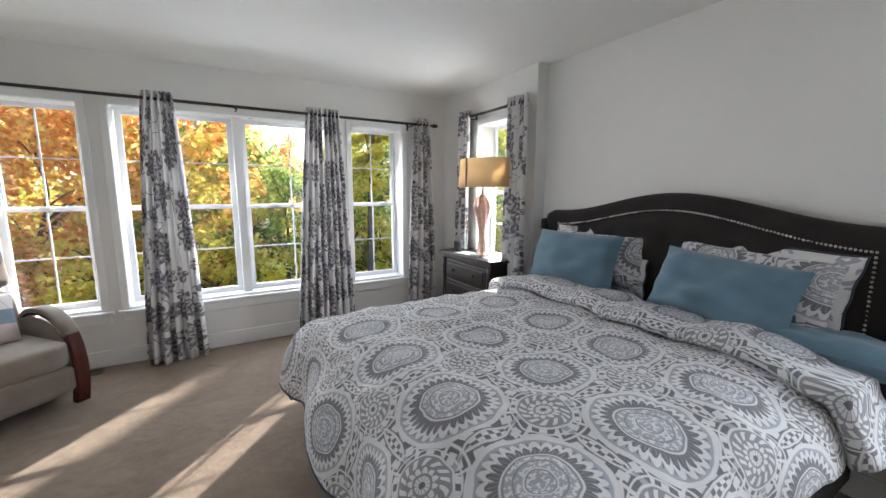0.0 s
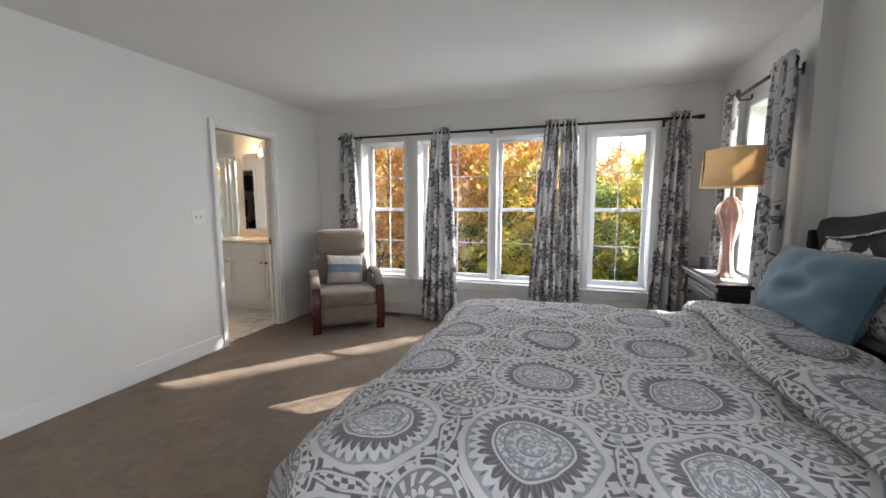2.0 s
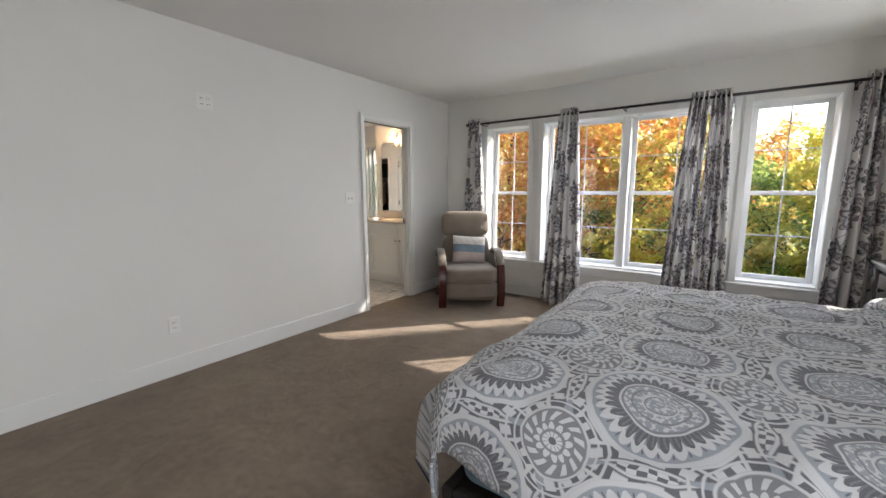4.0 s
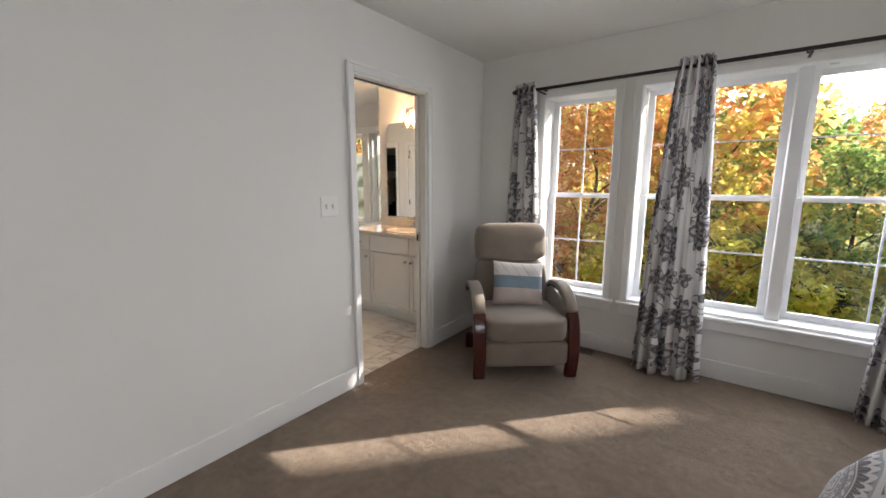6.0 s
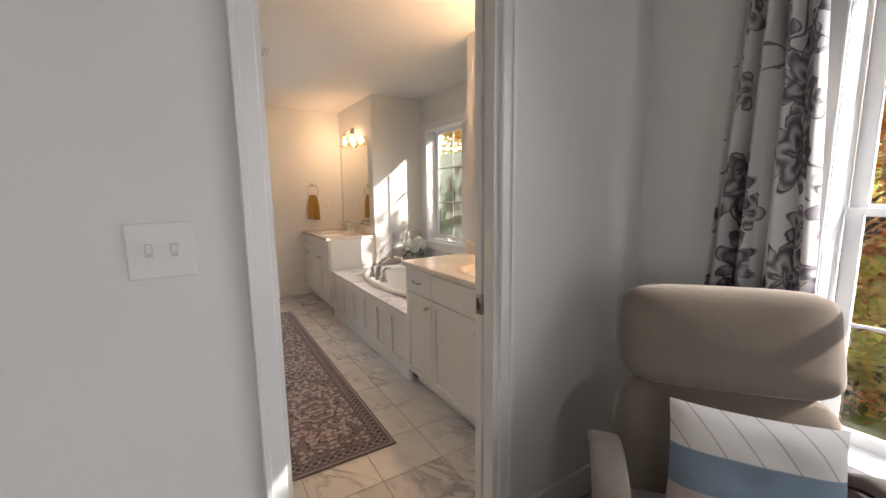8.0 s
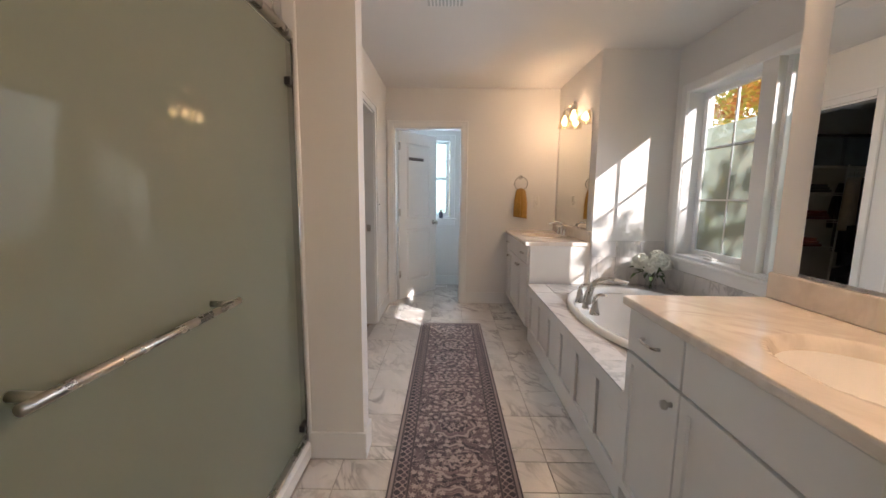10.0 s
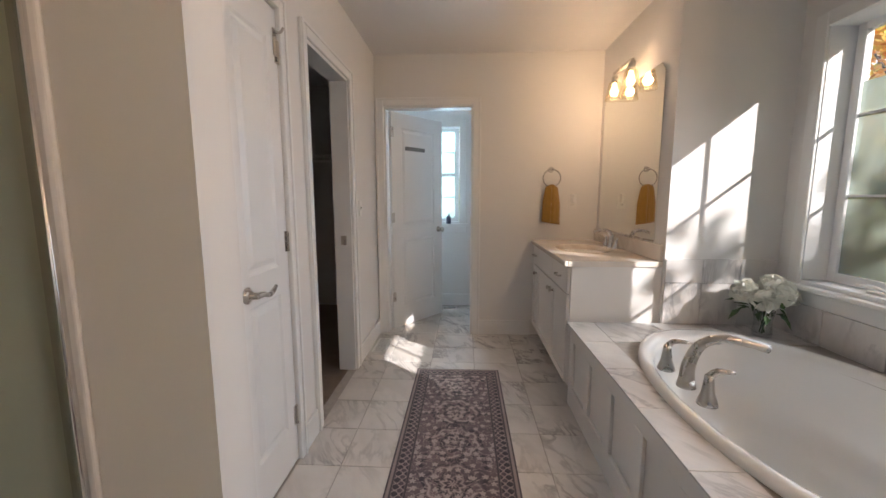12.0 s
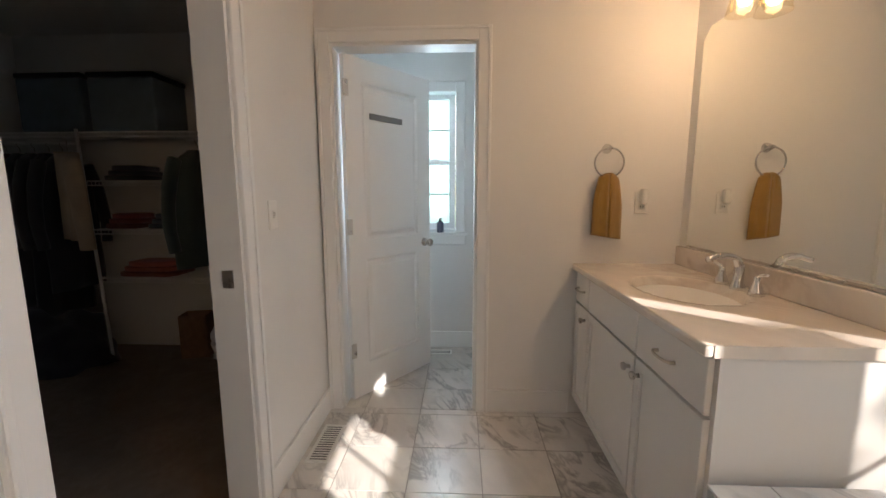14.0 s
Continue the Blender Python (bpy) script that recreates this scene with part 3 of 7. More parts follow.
def floral_material():
    """Off-white curtain cloth with slate-coloured bouquets and stems."""
    g = Graph("floral_curtain_cloth")
    u, v, _ = g.split(g.coords("UV"))
    co = g.join(u, v, 0.0)
    WHITE, SLATE, DARK = (0.80, 0.79, 0.78), (0.15, 0.135, 0.17), (0.05, 0.045, 0.062)
    warp = g.sub(g.noise(co, 11.0, 3.0), 0.5)
    uu, vv = g.add(u, g.mul(warp, 0.05)), g.add(v, g.mul(g.sub(g.noise(co, 13.0, 3.0), 0.5), 0.05))
    ink = 0.0
    for scale, keep, lobes, size, rings in ((3.5, 0.20, 10, 0.40, 34.0), (6.4, 0.52, 6, 0.40, 24.0)):
        vor = g.nodes.new("ShaderNodeTexVoronoi")
        vor.voronoi_dimensions = '2D'
        vor.inputs["Scale"].default_value = scale
        vor.inputs["Randomness"].default_value = 0.7
        g.links.new(g.join(uu, g.mul(vv, 0.9), 0.0), vor.inputs["Vector"])
        px, py, _ = g.split(vor.outputs["Position"])
        r, a = polar(g, g.mul(g.sub(uu, px), scale), g.mul(g.sub(g.mul(vv, 0.9), py), scale))
        pick, spin, _ = g.split(vor.outputs["Color"])
        a = g.add(a, g.mul(spin, 6.0))
        edge = g.mul(g.add(0.66, g.mul(g.math('ABSOLUTE', wave(g, a, lobes / 2)), 0.42)), size)
        bloom = g.mul(g.math('DIVIDE', g.sub(edge, r), 0.03, clamp=True), g.more(pick, keep))
        petals = g.math('MULTIPLY_ADD', g.math('SINE', g.add(g.mul(r, rings), g.mul(wave(g, a, lobes / 2), 2.2))), 0.34, 0.58, clamp=True)
        rimmed = g.either(petals, g.band(g.div(r, edge), 0.86, 1.0, 0.05))
        ink = g.either(ink, g.mul(bloom, rimmed))
    branch = g.math('ABSOLUTE', g.sub(g.noise(co, 5.0, 1.0, 0.5, 0.6), 0.5))
    stem = g.mul(g.less(branch, 0.010), g.more(g.noise(co, 3.0, 1.0), 0.48))
    ink = g.either(ink, g.mul(stem, 0.8))
    dry = g.noise(co, 70.0, 3.0)
    ink = g.mul(ink, g.math('MULTIPLY_ADD', dry, 0.8, 0.66, clamp=True))
    col = g.mix(ink, WHITE, g.ramp(g.noise(co, 9.0, 2.0), [(0.35, DARK), (0.65, SLATE)]))
    g.bump(g.noise(co, 500.0, 2.0), 0.2, 0.002)
    g.finish(col, 0.9)
    tr = g.nodes.new("ShaderNodeBsdfTranslucent")
    g.links.new(col, tr.inputs[0])
    mixer = g.nodes.new("ShaderNodeMixShader")
    mixer.inputs[0].default_value = 0.18
    g.links.new(g.bsdf.outputs[0], mixer.inputs[1])
    g.links.new(tr.outputs[0], mixer.inputs[2])
    g.links.new(mixer.outputs[0], g.nodes["Material Output"].inputs[0])
    return g.mat


def rug_material(length, width):
    """A worn oriental runner: borders, rows of medallions, faded plum and beige."""
    g = Graph("faded_oriental_rug")
    x, y, z = g.split(g.coords())
    co = g.join(x, y, 0.0)
    ax, ay = g.sub(length / 2, g.math('ABSOLUTE', x)), g.sub(width / 2, g.math('ABSOLUTE', y))
    rim = g.math('MINIMUM', ax, ay)
    PLUM, ROSE, BEIGE, INK = (0.085, 0.06, 0.074), (0.22, 0.155, 0.16), (0.47, 0.39, 0.36), (0.028, 0.022, 0.032)
    wear = g.noise(co, 5.0, 4.0, 0.65)
    col = g.mix(wear, PLUM, ROSE)
    qx = g.sub(g.math('FRACT', g.add(g.div(x, 0.30), 40.5)), 0.5)
    qy = g.div(y, 0.30)
    r, a = polar(g, qx, qy)
    lobed = g.add(r, g.mul(wave(g, a, 8), 0.03))
    for lo, hi, c in ((0.0, 0.05, BEIGE), (0.07, 0.11, INK), (0.13, 0.17, BEIGE), (0.2, 0.26, INK), (0.27, 0.30, ROSE), (0.36, 0.40, BEIGE), (0.43, 0.47, INK)):
        col = g.mix(g.band(lobed, lo, hi, 0.012), col, c)
    cloud = g.noise(g.join(g.mul(x, 1.0), g.mul(y, 0.45)), 6.5, 3.0, 0.6)
    col = g.mix(g.ramp(cloud, [(0.48, (0, 0, 0)), (0.62, (0.85, 0.85, 0.85))]), col, PLUM)
    vor = g.nodes.new("ShaderNodeTexVoronoi")
    vor.voronoi_dimensions = '2D'
    vor.inputs["Scale"].default_value = 24.0
    g.links.new(g.join(x, g.math('ABSOLUTE', y)), vor.inputs["Vector"])
    vx, vy, _ = g.split(vor.outputs["Position"])
    fr, fa = polar(g, g.sub(x, vx), g.sub(g.math('ABSOLUTE', y), vy))
    bloom = g.less(fr, g.add(0.007, g.mul(g.math('ABSOLUTE', wave(g, fa, 2.5)), 0.009)))
    pick, _, _ = g.split(vor.outputs["Color"])
    col = g.mix(g.mul(bloom, g.more(pick, 0.45)), col, BEIGE)
    col = g.mix(g.mul(bloom, g.less(pick, 0.25)), col, INK)
    vine = g.less(g.math('ABSOLUTE', g.sub(g.noise(g.join(x, g.math('ABSOLUTE', y)), 30.0, 1.0, 0.5, 0.6), 0.5)), 0.022)
    col = g.mix(g.mul(vine, 0.7), col, BEIGE)
    # borders
    col = g.mix(g.less(rim, 0.095), col, g.mix(wear, ROSE, BEIGE))
    bx_ = g.mul(g.math('SINE', g.mul(g.add(x, y), 75.0)), g.math('SINE', g.mul(g.sub(x, y), 75.0)))
    col = g.mix(g.mul(g.band(rim, 0.03, 0.085, 0.004), g.more(bx_, 0.12)), col, INK)
    col = g.mix(g.mul(g.band(rim, 0.03, 0.085, 0.004), g.less(bx_, -0.35)), col, PLUM)
    for lo, hi in ((0.0, 0.008), (0.022, 0.03), (0.086, 0.095)):
        col = g.mix(g.band(rim, lo, hi, 0.003), col, INK)
    fade = g.noise(co, 40.0, 3.0)
    col = g.mix(g.mul(fade, 0.16), col, (0.24, 0.2, 0.205))
    g.bump(g.noise(co, 400.0, 2.0), 0.5, 0.003)
    return g.finish(col, 0.95, Sheen_Weight=0.2)


DUVET = medallion_material()
FLORAL = floral_material()
BLUECLOTH = fabric("dusty_blue_cotton", (0.115, 0.20, 0.265), vary=0.1, dark=0.85)
HEADCLOTH = fabric("charcoal_upholstery", (0.014, 0.011, 0.010), vary=0.5, sheen=0.0)
TAUPE = fabric("taupe_microfibre", (0.20, 0.165, 0.13), vary=0.15, dark=0.8, sheen=0.35)
ESPRESSO = wood("espresso_wood", (0.008, 0.005, 0.0045), (0.026, 0.017, 0.014), 0.38)
CHERRY = wood("dark_cherry_wood", (0.035, 0.006, 0.005), (0.09, 0.018, 0.014), 0.22, axis=2)
NAVY = fabric("navy_piping", (0.03, 0.035, 0.06))


def pillow_stripes():
    g = Graph("striped_pillow_cloth")
    u, v, _ = g.split(g.coords("UV"))
    q = g.math('ABSOLUTE', g.sub(g.math('FRACT', g.add(g.mul(g.add(u, g.mul(v, 0.6)), 5.0), 20.0)), 0.5))
    seam = g.less(q, 0.035)
    base = g.mix(g.more(v, 0.66), (0.50, 0.42, 0.39), (0.68, 0.65, 0.62))
    col = g.mix(seam, base, (0.44, 0.39, 0.37))
    col = g.mix(g.band(v, 0.38, 0.67, 0.004), col, (0.19, 0.255, 0.315))
    g.bump(g.add(g.noise(g.coords(), 350.0, 2.0), q), 0.3, 0.004)
    return g.finish(col, 0.92)


STRIPED = pillow_stripes()


def flange_stripes():
    """White cotton band printed with broken grey bars."""
    g = Graph("sham_flange_cotton")
    u, v, _ = g.split(g.coords("UV"))
    bars_ = g.more(g.noise(g.join(g.mul(u, 9.0), g.mul(v, 3.0)), 2.0, 2.0), 0.55)
    col = g.mix(g.mul(bars_, 0.8), (0.66, 0.65, 0.65), (0.24, 0.25, 0.28))
    g.bump(g.noise(g.coords(), 300.0, 2.0), 0.25, 0.003)
    return g.finish(col, 0.92)


FLANGE = flange_stripes()

# ---- bedroom things ----
def cloth_grid(name, rows, uvs, material, parent=None, thick=0.003, label=""):
    """A sheet through rows of points, with its own cloth coordinates and a little thickness."""
    nu, nv = len(rows[0]), len(rows)
    me = bpy.data.meshes.new(name)
    me.from_pydata([tuple(p) for row in rows for p in row], [],
                   [(j * nu + i, j * nu + i + 1, (j + 1) * nu + i + 1, (j + 1) * nu + i) for j in range(nv - 1) for i in range(nu - 1)])
    layer = me.uv_layers.new(name="cloth")
    flat = [c for row in uvs for c in row]
    for loop in me.loops:
        layer.data[loop.index].uv = flat[loop.vertex_index]
    me.polygons.foreach_set("use_smooth", [True] * len(me.polygons))
    me.materials.append(material)
    ob = new(name, me)
    if parent is not None:
        ob.parent = parent
    if label:
        ob["label"] = label
    if thick:
        mod = ob.modifiers.new("thickness", 'SOLIDIFY')
        mod.thickness, mod.offset = thick, 0.0
    return ob


def curtain(m, top0, top1, low0, low1, folds, z_top, z_low, seed, width, group, label):
    """A grommet-topped panel hung in folds from a rod; runs along local x."""
    root = thing("curtain", label, "curtain", group)
    rnd = random.Random(seed)
    amp = [rnd.uniform(0.75, 1.2) for _ in range(folds + 2)]
    shift = [rnd.uniform(-0.2, 0.2) for _ in range(folds + 2)]
    nu, nv = folds * 10 + 1, 26
    rows, uvs = [], []
    for j in range(nv):
        s = j / (nv - 1)
        z = z_top + (z_low - z_top) * s
        a, b = top0 + (low0 - top0) * s ** 0.8, top1 + (low1 - top1) * s ** 0.8
        row, uv = [], []
        for i in range(nu):
            f = i / (nu - 1)
            k = f * folds
            ph = 2 * math.pi * (k + shift[int(k)] * s)
            deep = (0.030 + 0.022 * s) * amp[int(k)]
            y = deep * math.sin(ph) + 0.012 * s * math.sin(3.1 * k + 5 * s + seed)
            x = a + (b - a) * f + 0.012 * math.sin(2 * ph + seed) * s
            row.append((x, y - 0.03 * s * math.sin(math.pi * f), z + (0.012 * math.sin(ph * 0.5) if j == nv - 1 else 0)))
            uv.append((f * width + seed * 1.37, z))
        rows.append(row)
        uvs.append(uv)
    cloth_grid("panel", rows, uvs, FLORAL, root)
    for k in range(folds):
        bm = bmesh.new()
        x = top0 + (top1 - top0) * (k + 0.5) / folds
        ring = [(x, 0.024 * math.cos(t), z_top - 0.05 + 0.024 * math.sin(t)) for t in [2 * math.pi * q / 14 for q in range(15)]]
        sweep(bm, ring, 0.005, 6)
        part("grommet", bm, DARKMETAL, root, smooth=True)
    root.matrix_world = m
    return root


def curtain_rod(m, a, b, z, wall_gap, brackets, label):
    root = thing("curtain_rod", label, "curtain rod")
    part("rod", rod(bmesh.new(), (a, 0, z), (b, 0, z), 0.0125), DARKMETAL, root, smooth=True)
    for x, s in ((a, -1), (b, 1)):
        bm = rod(bmesh.new(), (x - s * 0.01, 0, z), (x + s * 0.03, 0, z), 0.019)
        rod(bm, (x + s * 0.03, 0, z), (x + s * 0.045, 0, z), 0.019, 0.012)
        part("end_cap", bm, DARKMETAL, root, smooth=True)
    for x in brackets:
        bm = boxes((x - 0.008, x + 0.008, -0.004, wall_gap - 0.006, z - 0.022, z - 0.014), (x - 0.014, x + 0.014, wall_gap - 0.006, wall_gap, z - 0.05, z + 0.02), bevel=0.002)
        part("bracket", bm, DARKMETAL, root)
    root.matrix_world = m
    return root


ROD_Y, ROD_Z = 6.815, 2.14
curtain_rod(pose(0, ROD_Y, 0), 0.43, 4.18, ROD_Z, YW - ROD_Y, (0.62, 2.25, 3.92), "long dark bronze curtain rod above the windows")
LC = "white curtain panel printed with slate floral bouquets"
for a, b, c, d, n, sd in ((0.415, 0.59, 0.30, 0.68, 4, 1), (1.60, 1.80, 1.45, 1.89, 5, 2), (2.83, 2.965, 2.66, 2.95, 4, 3), (2.985, 3.125, 2.96, 3.22, 4, 4), (3.955, 4.115, 3.83, 4.20, 4, 5)):
    curtain(pose(0, ROD_Y, 0), a, b, c, d, n, 2.20, 0.012, sd, 0.66, "window curtains", LC)
SIDE = pose(4.30, 5.95, 0, 0, 0, -90)
curtain_rod(SIDE, -0.40, 0.42, 2.17, 0.10, (-0.36, 0.36), "short dark bronze curtain rod over the side window")
curtain(SIDE, -0.53, -0.33, -0.56, -0.36, 4, 2.23, 0.03, 6, 0.6, "side window curtains", "white floral curtain panel beside the nightstand lamp")
curtain(SIDE, 0.24, 0.50, 0.22, 0.50, 5, 2.23, 0.03, 7, 0.7, "side window curtains", "white floral curtain panel hanging next to the bed")


def headboard_top(y):
    d = abs(y - 4.26)
    return 1.285 + 0.14 * (0.5 + 0.5 * math.cos(math.pi * min(d, 0.95) / 0.95)) ** 1.15


def build_bed():
    root = thing("bed", "king bed with a dark tufted camelback upholstered headboard", "bed")
    Y0, Y1, X0, X1 = 3.22, 5.31, 4.40, 4.515
    ys = [Y0 + (Y1 - Y0) * i / 60 for i in range(61)]
    # padded border: front, rounded top and back as one closed strip
    bm = bmesh.new()
    prof = lambda top: [(X0 + 0.01, 0.25), (X0 - 0.005, top - 0.12), (X0 - 0.02, top - 0.06), (X0 - 0.01, top - 0.015), (X0 + 0.03, top), (X1 - 0.02, top - 0.005), (X1, top - 0.03), (X1, 0.25)]
    cols = []
    for i, y in enumerate(ys):
        roll = 0.035 * (max(0, 1 - i / 3) ** 2 + max(0, 1 - (60 - i) / 3) ** 2)
        cols.append([bm.verts.new((x + roll * (0.4 if x > X0 + 0.05 else 1), y, z - roll * (1 if z > 0.5 else 0))) for x, z in prof(headboard_top(y))])
    for a, b in zip(cols, cols[1:]):
        for k in range(len(a)):
            bm.faces.new((a[k], a[(k + 1) % len(a)], b[(k + 1) % len(a)], b[k]))
    bm.faces.new(cols[0])
    bm.faces.new(cols[-1][::-1])
    part("headboard_border", bm, HEADCLOTH, root, smooth=True)
    # tufted panel
    iy0, iy1 = Y0 + 0.17, Y1 - 0.17
    buttons = []
    for row, z in enumerate((0.78, 0.95, 1.12, 1.29)):
        for k in range(9):
            y = iy0 + 0.12 + (iy1 - iy0 - 0.24) * (k + (0.5 if row % 2 else 0.0)) / 8
            if y < iy1 - 0.05 and z < headboard_top(y) - 0.16:
                buttons.append((y, z))
    bm = bmesh.new()
    grid = []
    for j in range(31):
        row = []
        for i in range(81):
            y = iy0 + (iy1 - iy0) * i / 80
            z = 0.5 + (headboard_top(y) - 0.115 - 0.5) * j / 30
            dent = sum(math.exp(-((y - by) ** 2 + (z - bz) ** 2) / 0.0022) for by, bz in buttons)
            edge = min(1.0, min(i, 80 - i, 30 - j) / 3)
            row.append(bm.verts.new((X0 - 0.008 - 0.028 * edge * (1 - 0.85 * min(1, dent)), y, z)))
        grid.append(row)
    for a, b in zip(grid, grid[1:]):
        for i in range(80):
            bm.faces.new((a[i], a[i + 1], b[i + 1], b[i]))
    part("tufted_panel", bm, HEADCLOTH, root, smooth=True)
    for y, z in buttons:
        bm = bmesh.new()
        bmesh.ops.create_uvsphere(bm, u_segments=10, v_segments=6, radius=0.014, matrix=Matrix.Translation((X0 - 0.014, y, z)) @ Matrix.Diagonal((0.6, 1, 1, 1)))
        part("button", bm, HEADCLOTH, root, smooth=True)
    # nail trim along the top and down both sides
    bm = bmesh.new()
    line = []
    for i in range(110):
        y = iy0 + (iy1 - iy0) * i / 109
        line.append((y, headboard_top(y) - 0.105))
    for s in (iy0, iy1):
        for k in range(30):
            line.append((s, 0.55 + k * 0.021))
    for y, z in line:
        if z < headboard_top(y) - 0.09:
            bmesh.ops.create_uvsphere(bm, u_segments=6, v_segments=4, radius=0.0065, matrix=Matrix.Translation((X0 - 0.022, y, z)))
    trim = part("nail_trim", bm, METAL, root, "bright nailhead trim", smooth=True)
    for sgn, y in ((-1, Y0), (1, Y1)):
        bm = boxes((X0 - 0.02, X1 - 0.01, y - 0.03 if sgn < 0 else y - 0.02, y + 0.02 if sgn < 0 else y + 0.03, 0.0, 1.21), bevel=0.015)
        part("headboard_wing", bm, HEADCLOTH, root)
    for y in (3.36, 5.14):
        part("side_rail", boxes((2.5, X0 - 0.01, y, y + 0.04, 0.14, 0.36), bevel=0.01), HEADCLOTH, root)
    part("foot_rail", boxes((2.46, 2.5, 3.36, 5.18, 0.14, 0.36), bevel=0.01), HEADCLOTH, root)
    for x in (2.52, 4.3):
        for y in (3.41, 5.10):
            part("leg", rod(bmesh.new(), (x, y, 0), (x, y, 0.145), 0.022, 0.032), ESPRESSO, root)
    part("slat_base", boxes((2.5, X0 - 0.01, 3.40, 5.14, 0.33, 0.36)), ESPRESSO, root)
    mat = tagged(part("mattress", boxes((2.50, 4.37, 3.40, 5.16, 0.361, 0.70), bevel=0.05), BLUECLOTH), "thick mattress in a dusty blue fitted sheet", "mattress")
    return root


build_bed()
BX0, BX1, BY0, BY1, BTOP = 2.50, 4.12, 3.39, 5.14, 0.755


def drape(x, y, drop_floor=0.18, spread=0.13):
    """Where a point of the quilt, measured flat on the bed, comes to rest: over the top, then down past the edges."""
    ex, ey = max(0.0, BX0 - x), max(0.0, y - BY1, BY0 - y)
    sx, sy = -1.0, (1.0 if y > BY1 else -1.0)
    e = math.hypot(ex, ey)
    px, py = max(x, BX0), min(max(y, BY0), BY1)
    z = BTOP + 0.018 * noise.noise((x * 4.0, y * 4.0, 1.0)) + 0.012 * noise.noise((x * 11.0, y * 11.0, 4.0))
    edge = min(x - BX0, y - BY0, BY1 - y)
    if edge > 0:
        z -= 0.05 * math.exp(-edge / 0.06)
        return Vector((px, py, z))
    z -= 0.05
    spread = 0.11 if y < BY0 else 0.13 + 0.10 * (ex / e if e > 1e-6 else 0.0)
    out = spread * (1 - math.exp(-e / spread))
    ripple = 0.035 * min(1.0, e / 0.3) * math.sin((px - py) * 9.0 + 2.0 * noise.noise((x * 2, y * 2, 7.0)))
    dx, dy = (ex / e * sx, ey / e * sy) if e > 1e-6 else (0, 0)
    return Vector((px + dx * (out + ripple), py + dy * (out + ripple), max(drop_floor, z - (e - out * 0.8))))


def build_duvet():
    root = thing("duvet", "grey and white medallion-print duvet spread over the bed, top folded back", "duvet")
    xs = [BX0 - 0.50 + (3.84 - BX0 + 0.50) * i / 110 for i in range(111)]
    ys = [BY0 - 0.26 + (BY1 - BY0 + 0.76) * j / 130 for j in range(131)]
    rows = [[drape(x, y) for x in xs] for y in ys]
    cloth_grid("cover", rows, [[(x, y) for x in xs] for y in ys], DUVET, root, 0.012)
    # folded band: a soft roll at the fold, lying back toward the pillows
    path = [(3.86, 0.000), (3.79, 0.010), (3.765, 0.035), (3.79, 0.068), (3.86, 0.078), (3.96, 0.070), (4.06, 0.062), (4.16, 0.040), (4.20, 0.012)]
    path = arc([(x, 0, z) for x, z in path], 3)
    rows, uvs = [], []
    for y in ys:
        base = drape(3.7, y)
        over = max(0.0, y - BY1, BY0 - y)
        row, uv, run = [], [], 0.0
        for k, p in enumerate(path):
            if k:
                run += (path[k] - path[k - 1]).length
            lift = p.z * (0.9 + 0.25 * noise.noise((y * 5, k * 0.3, 2.0)))
            side = 0.0 if over == 0 else lift * (1 if y > BY1 else -1)
            wob = 0.035 * noise.noise((y * 2.2, 3.0, 0.5)) + 0.02 * (y - 4.2)
            row.append((p.x + wob, base.y + side, base.z + (lift if over < 0.08 else lift * 0.3) + 0.006))
            uv.append((3.40 - run, y))
        rows.append(row)
        uvs.append(uv)
    cloth_grid("folded_edge", rows, uvs, DUVET, root, 0.010)
    hem = [drape(xs[0], y) + Vector((-0.004, 0, 0.004)) for y in ys]
    part("piping", sweep(bmesh.new(), hem, 0.007, 6), NAVY, root, "navy piping along the hem", smooth=True)
    return root


build_duvet()


